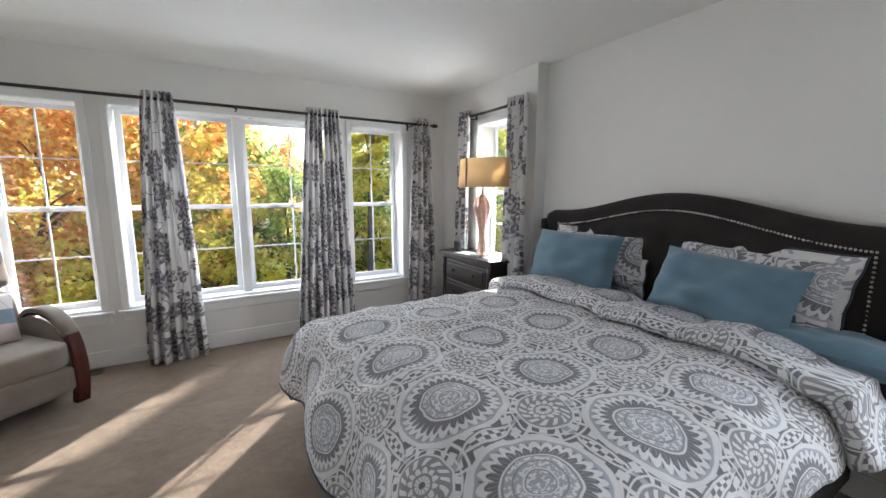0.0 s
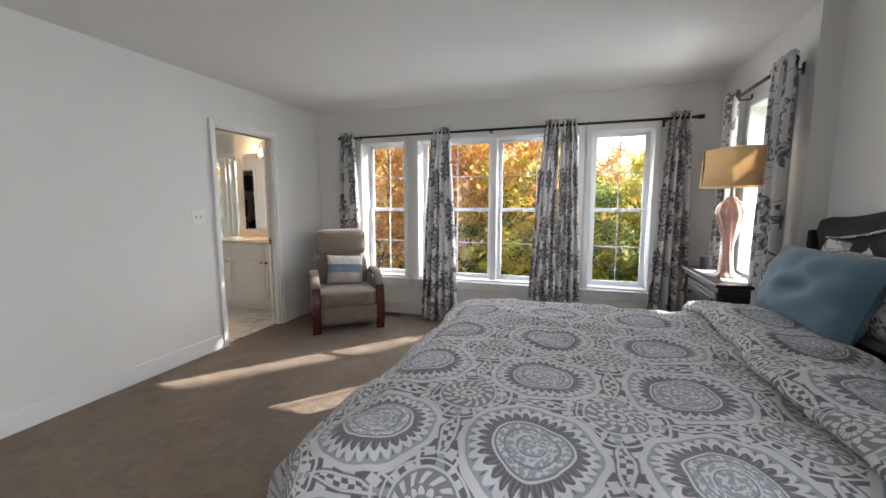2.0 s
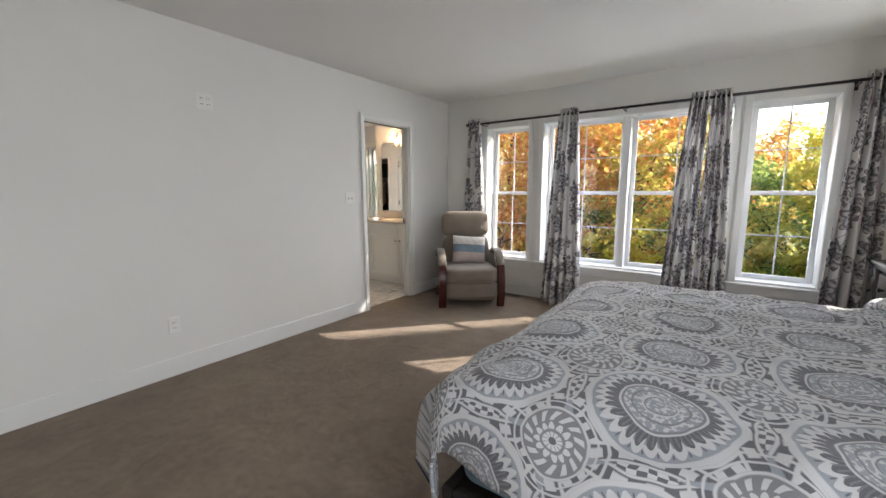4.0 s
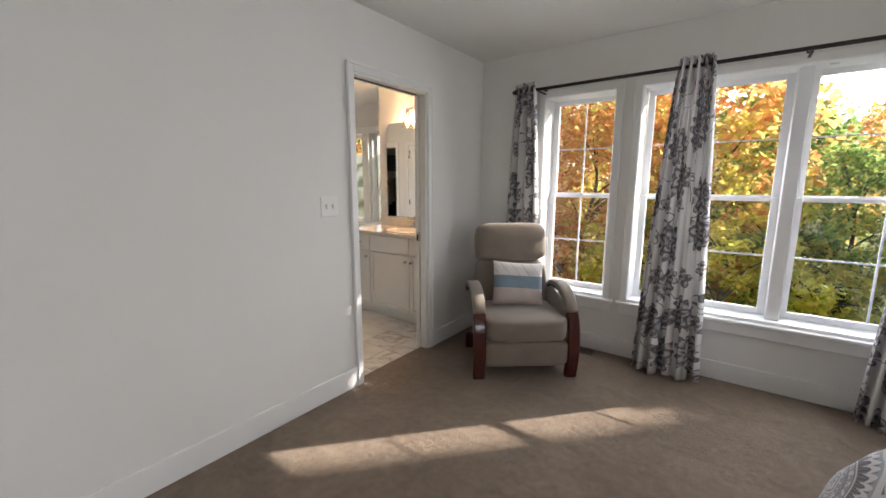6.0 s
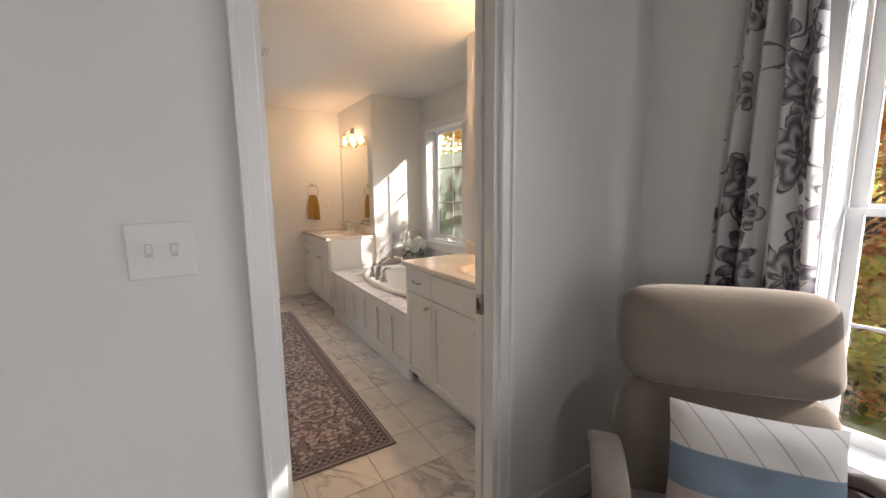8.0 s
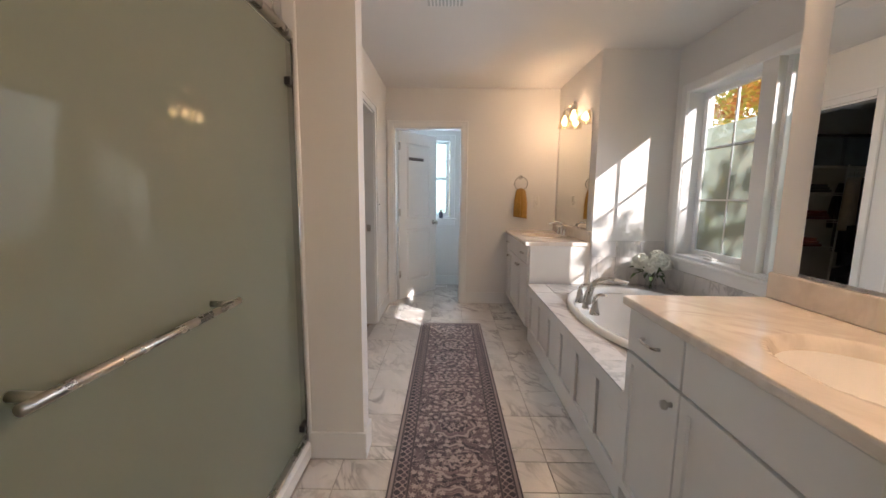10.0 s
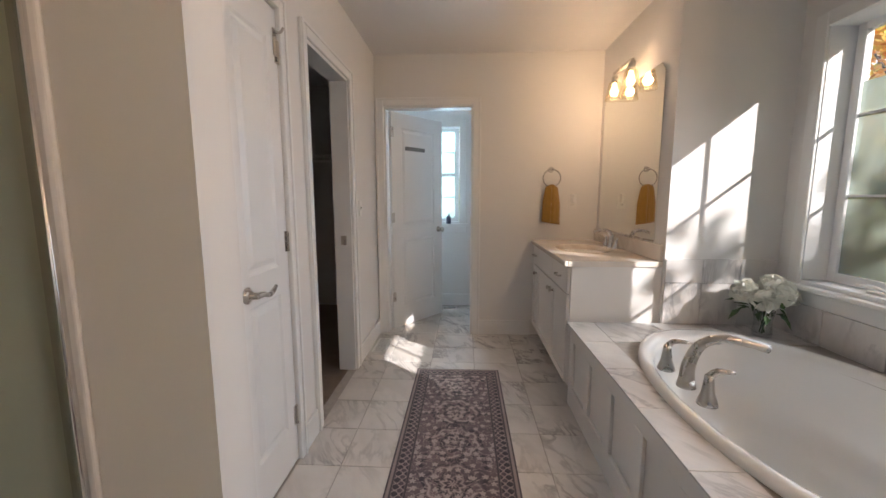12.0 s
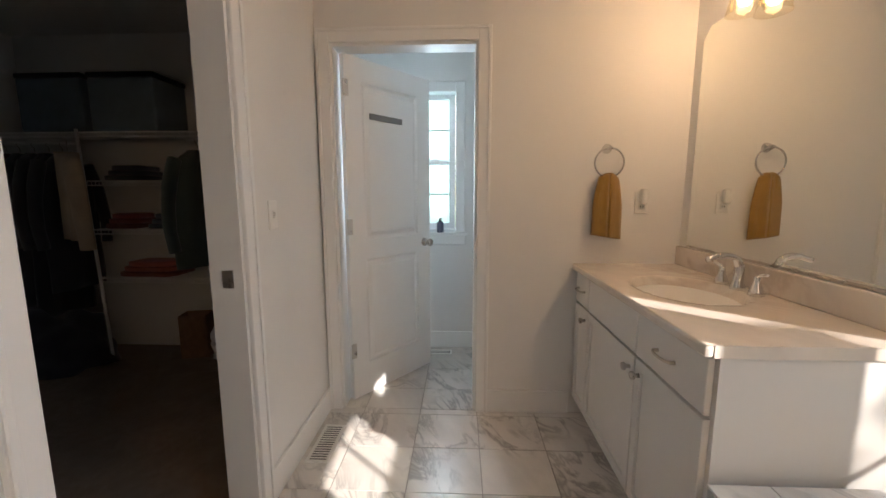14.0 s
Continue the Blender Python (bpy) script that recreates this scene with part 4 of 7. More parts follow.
def pillow(name, w, h, t, m, material, label, group="", piping=None, category="pillow", crease=0.0, seed=0, flange=0.0):
    """A stuffed cushion standing in local x (width) and z (height), pinched at the corners."""
    root = thing(name, label, category, group)
    n = 24
    for side in (1, -1):
        rows, uvs = [], []
        for j in range(n + 1):
            row, uv = [], []
            for i in range(n + 1):
                u, v = 2 * i / n - 1, 2 * j / n - 1
                puff = max(0.0, (1 - u ** 4) * (1 - v ** 4)) ** 0.55
                wrinkle = crease * noise.noise((u * 2.2 + seed, v * 2.2, seed)) * puff
                x = u * w / 2 * (1 - 0.05 * (1 - abs(u)) * 0 - 0.045 * (1 - v * v))
                z = v * h / 2 * (1 - 0.055 * (1 - u * u))
                row.append((x, -side * (t / 2 * puff + wrinkle), z + h / 2))
                uv.append((i / n if side > 0 else 1 - i / n, j / n) if material is not DUVET else (2.40 + 0.9 * i / n * w, 3.7 + 0.9 * j / n * h))
            rows.append(row if side > 0 else row[::-1])
            uvs.append(uv if side > 0 else uv[::-1])
        cloth_grid("front" if side > 0 else "back", rows, uvs, material, root, 0.0)
    def rim(f, grow):
        q = f * 4
        k, f = int(q) % 4, q - int(q)
        u, v = ((-1 + 2 * f, -1), (1, -1 + 2 * f), (1 - 2 * f, 1), (-1, 1 - 2 * f))[k]
        sag = grow * 0.25 * math.sin(23 * q + seed)
        return Vector((u * (w / 2 + grow) * (1 - 0.045 * (1 - v * v)), sag, v * (h / 2 + grow) * (1 - 0.055 * (1 - u * u)) + h / 2))
    if flange:
        rows = [[rim(i / 64, flange * k / 4 - 0.01) for i in range(65)] for k in range(5)]
        cloth_grid("flange", rows, [[(2.4 + i / 64 * 2.4, 3.7 + 0.03 * k) for i in range(65)] for k in range(5)], FLANGE, root, 0.005, "white banded flange")
    if piping is not None:
        part("piping", sweep(bmesh.new(), [rim(i / 64, flange - 0.01 if flange else 0.0) for i in range(65)], 0.005, 6), piping, root, "dark piped edge", smooth=True)
    root.matrix_world = m
    return root


# faces toward the foot of the bed: local -y turns to -x
lean = lambda x, y, z, tilt, spin=0.0, roll=0.0: pose(x, y, z, 0, 0, -90 + spin) @ pose(0, 0, 0, tilt, roll, 0)
pillow("pillow", 0.70, 0.36, 0.18, lean(4.30, 4.74, 0.79, -14, 3), DUVET, "patterned sham with dark piping leaning on the headboard", "bed pillows", NAVY, crease=0.02, seed=2, flange=0.05)
pillow("pillow", 0.74, 0.36, 0.20, lean(4.28, 3.845, 0.79, -16, -3, 3), DUVET, "patterned sham with dark piping leaning on the headboard", "bed pillows", NAVY, crease=0.02, seed=3, flange=0.055)
pillow("pillow", 0.69, 0.38, 0.19, lean(4.13, 4.82, 0.785, -20, 4), BLUECLOTH, "dusty blue pillow propped against a patterned sham", "bed pillows", crease=0.03, seed=5)
pillow("pillow", 0.68, 0.365, 0.19, lean(4.12, 3.90, 0.77, -24, -6, 3), BLUECLOTH, "dusty blue pillow with creases propped against a sham", "bed pillows", crease=0.05, seed=9)
pillow("pillow", 0.62, 0.36, 0.14, pose(4.22, 3.46, 0.755, 0, 0, -90) @ pose(0, 0.18, 0, 84, 0, 0), BLUECLOTH, "flat dusty blue pillow lying beneath the shams", "bed pillows", crease=0.03, seed=11)


def knob(parent, m, r=0.016, material=None):
    bm = lathe(bmesh.new(), [(0.0, 0.0), (r * 0.55, 0.0), (r * 0.45, 0.012), (r, 0.02), (r * 0.9, 0.03), (0.0, 0.033)], 14, matrix=m)
    return part("knob", bm, material or METAL, parent, smooth=True)


def build_nightstand():
    root = thing("nightstand", "dark espresso wooden nightstand with carved corner posts", "nightstand")
    x0, x1, y0, y1, H = 4.07, 4.385, 5.60, 6.42, 0.825
    top = boxes((x0 - 0.035, x1, y0 - 0.03, y1 + 0.03, H - 0.028, H), bevel=0.008)
    part("top", top, ESPRESSO, root)
    part("cornice", boxes((x0 - 0.018, x1, y0 - 0.016, y1 + 0.016, H - 0.062, H - 0.0285), bevel=0.008), ESPRESSO, root)
    part("body", boxes((x0 + 0.012, x1, y0, y1, 0.07, H - 0.0625)), ESPRESSO, root)
    part("plinth", boxes((x0 - 0.01, x1, y0 - 0.01, y1 + 0.01, 0.0, 0.0695), bevel=0.008), ESPRESSO, root)
    for y in (y0 + 0.03, y1 - 0.03):
        bm = lathe(bmesh.new(), [(0.0, 0.07), (0.026, 0.07), (0.03, 0.12), (0.02, 0.16), (0.026, 0.35), (0.02, 0.55), (0.032, 0.64), (0.02, 0.7), (0.03, 0.762), (0.0, 0.762)], 14, (x0 + 0.004, y, 0))
        part("corner_post", bm, ESPRESSO, root, smooth=True)
    for z0, z1 in ((0.56, 0.74), (0.33, 0.54), (0.09, 0.31)):
        dr = part("drawer", boxes((x0 - 0.006, x0 + 0.012, y0 + 0.07, y1 - 0.07, z0, z1), bevel=0.006), ESPRESSO, root)
        part("drawer_panel", boxes((x0 - 0.014, x0 - 0.0055, y0 + 0.11, y1 - 0.11, z0 + 0.035, z1 - 0.035), bevel=0.004), ESPRESSO, dr)
        for y in (y0 + 0.24, y1 - 0.24):
            knob(dr, Matrix.Translation((x0 - 0.013, y, (z0 + z1) / 2)) @ pose(0, 0, 0, 0, -90, 0), 0.017, DARKMETAL)
    return root


build_nightstand()


def shade_material():
    g = Graph("amber_linen_shade")
    co = g.coords()
    n = g.noise(co, 260.0, 2.0)
    col = g.ramp(n, [(0.3, (0.56, 0.42, 0.25)), (0.7, (0.66, 0.51, 0.31))])
    g.finish(col, 0.9)
    tr, mixer = g.nodes.new("ShaderNodeBsdfTranslucent"), g.nodes.new("ShaderNodeMixShader")
    tr.inputs[0].default_value = (0.74, 0.60, 0.40, 1)
    mixer.inputs[0].default_value = 0.55
    g.links.new(g.bsdf.outputs[0], mixer.inputs[1])
    g.links.new(tr.outputs[0], mixer.inputs[2])
    g.links.new(mixer.outputs[0], g.nodes["Material Output"].inputs[0])
    return g.mat


ROSEGLASS = plain("rose_gold_ribbed_glass", (0.70, 0.42, 0.33), 0.14, 0.25, vary=0.2, scale=20, Coat_Weight=0.6)
SHADE = shade_material()


def build_table_lamp(x, y, z):
    root = thing("table_lamp", "lit table lamp, rose ribbed glass base and amber oval shade", "lamp", at=(x, y, z))
    prof = [(0.0, 0.0), (0.075, 0.0), (0.08, 0.014), (0.06, 0.03), (0.045, 0.06), (0.033, 0.16), (0.036, 0.25), (0.06, 0.36), (0.082, 0.44), (0.084, 0.48), (0.066, 0.53), (0.034, 0.56), (0.026, 0.575), (0.0, 0.575)]
    pts = arc([(r, 0, q) for r, q in prof], 3)
    bm = bmesh.new()
    n, rings = 40, []
    for p in pts:
        rings.append([bm.verts.new(((p.x * (1 + 0.10 * math.cos(10 * (a + p.z * 1.6)))) * math.cos(a), (p.x * (1 + 0.10 * math.cos(10 * (a + p.z * 1.6)))) * math.sin(a), p.z)) for a in [2 * math.pi * k / n for k in range(n)]])
    for a, b in zip(rings, rings[1:]):
        for k in range(n):
            bm.faces.new((a[k], a[(k + 1) % n], b[(k + 1) % n], b[k]))
    part("base", bm, ROSEGLASS, root, "ribbed rose-coloured glass", smooth=True)
    part("neck", rod(bmesh.new(), (0, 0, 0.57), (0, 0, 0.70), 0.016, 0.012), METAL, root, smooth=True)
    part("bulb", lathe(bmesh.new(), [(0.0, 0.70), (0.013, 0.705), (0.03, 0.75), (0.03, 0.775), (0.0, 0.80)], 16), plain("frosted_bulb", (0.9, 0.85, 0.7), 0.4), root, smooth=True)
    for k, (r0, z0, z1) in enumerate(((1.0, 0.645, 0.90),)):
        rows, n = [], 64
        rows = [[((0.18 * s) * math.cos(2 * math.pi * i / n), (0.285 * s) * math.sin(2 * math.pi * i / n), q) for i in range(n + 1)] for q, s in ((z0, 1.06), ((z0 + z1) / 2, 1.02), (z1, 0.98))]
        cloth_grid("shade", rows, [[(p[0], p[2]) for p in row] for row in rows], SHADE, root, 0.003, "amber fabric oval shade")
    part("seam", boxes((-0.193, -0.184, -0.008, 0.008, 0.645, 0.90)), plain("brown_ribbon", (0.16, 0.10, 0.06), 0.7), root)
    return root


build_table_lamp(4.19, 5.90, 0.825)
bulb("table_lamp_light", 4.19, 5.90, 1.58, 8.0, 0.03, (1.0, 0.76, 0.48))

spk = thing("smart_speaker", "small black cylindrical speaker on the nightstand", "speaker", at=(4.16, 6.28, 0.825))
part("body", lathe(bmesh.new(), [(0.0, 0.0), (0.036, 0.0), (0.041, 0.006), (0.041, 0.095), (0.036, 0.104), (0.0, 0.104)], 24), fabric("black_mesh", (0.02, 0.02, 0.022)), spk, smooth=True)
part("light_ring", lathe(bmesh.new(), [(0.024, 0.1042), (0.029, 0.1055), (0.034, 0.1048)], 24), BLACK, spk, smooth=True)
PAPER = plain("white_paper", (0.78, 0.78, 0.77), 0.6, vary=0.03)
for (x, y, w, h, a, zz) in ((4.15, 6.08, 0.16, 0.22, 8, 0.826), (4.20, 5.78, 0.15, 0.21, -14, 0.826)):
    sh = tagged(part("paper_sheet", boxes((-w / 2, w / 2, -h / 2, h / 2, 0, 0.004), bevel=0.001), PAPER), "loose white papers lying on the nightstand", "paper", "papers on the nightstand")
    sh.matrix_world = pose(x, y, zz, 0, 0, a)
bxo = tagged(part("small_box", boxes((-0.035, 0.035, -0.05, 0.05, 0, 0.022), bevel=0.004), PLASTIC), "small white box beside the lamp", "box")
bxo.matrix_world = pose(4.12, 5.90, 0.825, 0, 0, 20)


def strip(bm, path, half_w, half_t):
    """A flat bar of rectangular section along a path in the y-z plane, wide along x."""
    path = [Vector(p) for p in path]
    rings = []
    for i, p in enumerate(path):
        d = (path[min(i + 1, len(path) - 1)] - path[max(i - 1, 0)]).normalized()
        nrm = Vector((0, -d.z, d.y))
        t = half_t[i] if isinstance(half_t, list) else half_t
        ring = []
        for sx, sn in ((-1, -0.6), (-0.8, -1), (0.8, -1), (1, -0.6), (1, 0.6), (0.8, 1), (-0.8, 1), (-1, 0.6)):
            ring.append(bm.verts.new(p + Vector((sx * half_w, 0, 0)) + nrm * sn * t))
        rings.append(ring)
    for a, b in zip(rings, rings[1:]):
        for k in range(8):
            bm.faces.new((a[k], a[(k + 1) % 8], b[(k + 1) % 8], b[k]))
    bm.faces.new(rings[0][::-1])
    bm.faces.new(rings[-1])
    return bm


def cushion(bm, x0, x1, y0, y1, z0, z1, puff=0.03, n=12):
    """A padded block with bulging faces and soft edges."""
    r = bmesh.ops.create_cube(bm, size=2.0)
    verts = r["verts"]
    bmesh.ops.subdivide_edges(bm, edges=list({e for v in verts for e in v.link_edges}), cuts=n, use_grid_fill=True)
    cx, cy, cz, hx, hy, hz = (x0 + x1) / 2, (y0 + y1) / 2, (z0 + z1) / 2, (x1 - x0) / 2, (y1 - y0) / 2, (z1 - z0) / 2
    for v in bm.verts:
        if not v.tag:
            u = v.co.copy()
            q = Vector([abs(c) ** 1.0 for c in u])
            p = 9.0
            length = (q.x ** p + q.y ** p + q.z ** p) ** (1 / p)
            big = max(q)
            u *= (big / length) if length > 0 else 1
            bulge = 1 + puff / min(hx, hy, hz) * (1 - (sorted(q)[1]) ** 2) * 0.35
            v.co = Vector((cx + u.x * hx * (bulge if q.x == big else 1), cy + u.y * hy * (bulge if q.y == big else 1), cz + u.z * hz * (bulge if q.z == big else 1)))
            v.tag = True
    return bm


ARM_W = 0.042


def build_armchair():
    root = thing("armchair", "taupe microfibre recliner with curved dark cherry arms, in the corner", "armchair", at=(0.90, 6.135, 0), turn=40.0)
    part("seat", cushion(bmesh.new(), -0.285, 0.285, -0.035, 0.50, 0.28, 0.45, 0.022), TAUPE, root, smooth=True)
    part("footrest", cushion(bmesh.new(), -0.285, 0.285, -0.03, 0.09, 0.105, 0.285, 0.012), TAUPE, root, smooth=True)
    part("base", boxes((-0.28, 0.28, 0.08, 0.60, 0.05, 0.29), bevel=0.02), TAUPE, root)
    tilt = pose(0, 0.44, 0.36, -15, 0, 0)
    low = part("backrest", cushion(bmesh.new(), -0.275, 0.275, 0.0, 0.13, 0.0, 0.42, 0.018), TAUPE, root, smooth=True)
    low.matrix_local = tilt
    head = part("headrest", cushion(bmesh.new(), -0.275, 0.275, -0.035, 0.13, 0.423, 0.72, 0.02), TAUPE, root, smooth=True)
    head.matrix_local = tilt
    for s in (-1, 1):
        x = s * 0.335
        curve = arc([(x, 0.035, 0.0), (x, 0.005, 0.14), (x, 0.0, 0.27), (x, 0.025, 0.40), (x, 0.085, 0.50), (x, 0.18, 0.565), (x, 0.31, 0.595), (x, 0.45, 0.58), (x, 0.56, 0.52)], 5)
        part("arm_frame", strip(bmesh.new(), curve, ARM_W, [0.03 if i < 19 else 0.014 for i in range(len(curve))]), CHERRY, root, "glossy dark cherry wood", smooth=False)
        pad = [p + Vector((0, -0.010, 0.006 + 0.014 * min(1, i / 8))) for i, p in enumerate(curve[18:])]
        part("arm_pad", strip(bmesh.new(), pad, ARM_W + 0.003, 0.02), TAUPE, root, smooth=True)
        part("side_panel", cushion(bmesh.new(), x - 0.045 * s - 0.012, x - 0.045 * s + 0.012, 0.09, 0.60, 0.08, 0.50, 0.012), TAUPE, root, smooth=True)
        part("back_leg", boxes((x - 0.03, x + 0.03, 0.56, 0.62, 0.0, 0.12), bevel=0.006), CHERRY, root)
    return root


build_armchair()
pillow("throw_pillow", 0.40, 0.34, 0.13, pose(0.90, 6.135, 0.452, 0, 0, 40) @ pose(0.0, 0.30, 0.0, -18, 4, 0), STRIPED, "throw pillow banded white, blue and blush, on the recliner", category="pillow", crease=0.012, seed=21)


def wall_plate(m, w, h, kind, label):
    """A switch or outlet plate: local x across, z up, y into the wall."""
    root = thing("light_switch" if kind == "switch" else "outlet", label, "light switch" if kind == "switch" else "outlet")
    part("plate", boxes((-w / 2, w / 2, -0.006, 0.0, -h / 2, h / 2), bevel=0.003), PLASTIC, root)
    k = max(1, round(w / 0.06))
    for i in range(k):
        x = (i - (k - 1) / 2) * 0.046
        if kind == "switch":
            part("toggle", boxes((x - 0.005, x + 0.005, -0.018, -0.006, -0.004, 0.014), bevel=0.002), PLASTIC, root)
            part("toggle_slot", boxes((x - 0.007, x + 0.007, -0.0068, -0.0059, -0.014, 0.016)), plain("shadow_gap", (0.6, 0.59, 0.56), 0.6), root)
        else:
            for z in (-0.02, 0.02):
                sock = part("socket", boxes((x - 0.016, x + 0.016, -0.0085, -0.0055, z - 0.014, z + 0.014), bevel=0.003), PLASTIC, root)
                part("slot", boxes((x - 0.008, x - 0.005, -0.0092, -0.0084, z - 0.004, z + 0.006), (x + 0.005, x + 0.008, -0.0092, -0.0084, z - 0.004, z + 0.006)), BLACK, sock)
    root.matrix_world = m
    return root


WEST = lambda y, z: pose(0.0005, y, z, 0, 0, 90)
wall_plate(WEST(5.18, 1.242), 0.124, 0.122, "switch", "double white toggle switch beside the bathroom door")
wall_plate(WEST(3.84, 1.965), 0.12, 0.118, "outlet", "high white outlet and cable plate for a wall television")
wall_plate(WEST(3.50, 0.37), 0.074, 0.118, "outlet", "white duplex outlet above the baseboard")
wall_plate(WEST(2.70, 1.275), 0.12, 0.12, "switch", "white toggle switch plate on the bedroom wall")


def floor_register(m, label, material, w=0.30, d=0.11):
    root = thing("floor_register", label, "floor vent")
    bm = bmesh.new()
    bx(bm, -w / 2, w / 2, -d / 2, -d / 2 + 0.014, 0, 0.007)
    bx(bm, -w / 2, w / 2, d / 2 - 0.014, d / 2, 0, 0.007)
    bx(bm, -w / 2, -w / 2 + 0.014, -d / 2 + 0.014, d / 2 - 0.014, 0, 0.007)
    bx(bm, w / 2 - 0.014, w / 2, -d / 2 + 0.014, d / 2 - 0.014, 0, 0.007)
    part("frame", bm, material, root)
    # thin black sheet paints the darkness below the slats
    part("duct_shade", boxes((-w / 2 + 0.013, w / 2 - 0.013, -d / 2 + 0.013, d / 2 - 0.013, 0.0005, 0.002)), BLACK, root)
    for i in range(14):
        x = -w / 2 + 0.03 + (w - 0.06) * i / 13
        part("slat", boxes((x - 0.003, x + 0.003, -d / 2 + 0.014, d / 2 - 0.014, 0.002, 0.0065)), material, root)
    root.matrix_world = m
    return root


floor_register(pose(1.02, 6.86, 0.0), "brown metal floor register under the window", plain("brown_enamel", (0.10, 0.07, 0.05), 0.45))

# pocket door standing in its slot
pd = tagged(new("door_1"), "white pocket door slid almost fully into the wall", "door", kind="structure")
part("slab", boxes((-0.104, -0.068, DOOR[1] - 0.032, DOOR[1] - 0.0125, 0.008, DOOR[3] - 0.013), bevel=0.002), TRIM, pd)
# flat grey strip: the pocket gap's shade as a colour
part("slot", boxes((-0.0675, -0.058, DOOR[1] - 0.0135, DOOR[1] - 0.0115, 0.0, DOOR[3] - 0.013)), plain("pocket_gap_shade", (0.30, 0.295, 0.28), 0.9), pd)
part("split_jamb", boxes((-0.058, -0.001, DOOR[1] - 0.026, DOOR[1] - 0.0125, 0.0, DOOR[3] - 0.013), bevel=0.002), TRIM, pd)
latch = part("latch_plate", boxes((-0.094, -0.066, DOOR[1] - 0.0345, DOOR[1] - 0.0318, 0.915, 0.99), (-0.0685, -0.0655, DOOR[1] - 0.0318, DOOR[1] - 0.014, 0.915, 0.99), bevel=0.001), METAL, pd, "brushed nickel pocket door latch")
part("latch_recess", boxes((-0.087, -0.075, DOOR[1] - 0.0352, DOOR[1] - 0.0344, 0.93, 0.975)), DARKMETAL, latch)
part("strike_plate", boxes((-0.075, -0.045, DOOR[0] + 0.012, DOOR[0] + 0.0145, 0.85, 0.93), bevel=0.0008), METAL, pd)
part("track", boxes((-0.085, -0.055, DOOR[0] + 0.012, DOOR[1] - 0.046, DOOR[3] - 0.016, DOOR[3] - 0.0125)), DARKMETAL, pd)

# ---- bathroom things ----
def shaker_door(name, parent, x0, x1, z0, z1, y, rail=0.055):
    """A flat-panel door or drawer front facing -y, with a raised frame."""
    bm = bmesh.new()
    if z1 - z0 > 0.25:
        bx(bm, x0, x1, y - 0.019, y, z0, z1)
        bm.normal_update()
        front = [f for f in bm.faces if f.normal.y < -0.9]
        bmesh.ops.inset_individual(bm, faces=front, thickness=0.002, depth=0.0)
        rim = [v for v in bm.verts if v.co.y < y - 0.018 and v not in front[0].verts]
        for v in rim:
            v.co.y += 0.002
        bmesh.ops.inset_individual(bm, faces=front, thickness=rail - 0.002, depth=0.0)
        bmesh.ops.inset_individual(bm, faces=front, thickness=0.003, depth=-0.010)
    else:
        bx(bm, x0, x1, y - 0.019, y, z0, z1, 0.004, 2)
    return part(name, bm, CABINET, parent)


def pull(parent, x, y, z, w=0.10):
    bm = sweep(bmesh.new(), arc([(x - w / 2, y, z), (x - w / 2 + 0.006, y - 0.02, z), (x, y - 0.028, z), (x + w / 2 - 0.006, y - 0.02, z), (x + w / 2, y, z)], 4), [0.006] * 4 + [0.005] * 9 + [0.006] * 4, 8)
    return part("handle", bm, METAL, parent, smooth=True)


def countertop(name, x0, x1, y0, y1, z, sink, label):
    """Moulded stone top with an oval bowl sunk into it and a backsplash."""
    root = thing(name, label, "countertop")
    cx, cy, rx, ry = sink
    nx, ny = 80, 48
    rows, uvs = [], []
    for j in range(ny + 1):
        row = []
        for i in range(nx + 1):
            x, y = x0 + (x1 - x0) * i / nx, y0 + (y1 - y0) * j / ny
            d = math.hypot((x - cx) / rx, (y - cy) / ry)
            dip = 0.0 if d >= 1 else -0.125 * (1 - d ** 3.2) ** 0.8 - 0.004
            row.append((x, y, z + dip))
        rows.append(row)
        uvs.append([(p[0], p[1]) for p in row])
    cloth_grid("slab_top", rows, uvs, COUNTER, root, 0.0)
    bm = bmesh.new()
    bx(bm, x0, x1, y0 - 0.004, y0 + 0.02, z - 0.034, z - 0.0005, 0.008, 2)
    bx(bm, x0, x0 + 0.02, y0 + 0.02, y1, z - 0.034, z - 0.0005)
    bx(bm, x1 - 0.02, x1, y0 + 0.02, y1, z - 0.034, z - 0.0005)
    part("edge", bm, COUNTER, root)
    part("backsplash", boxes((x0, x1, y1 - 0.022, y1 - 0.001, z, z + 0.10), bevel=0.006), COUNTER, root)
    part("drain", lathe(bmesh.new(), [(0.0, 0.004), (0.018, 0.004), (0.022, 0.0)], 18, (cx, cy, z - 0.128)), CHROME, root, smooth=True)
    return root


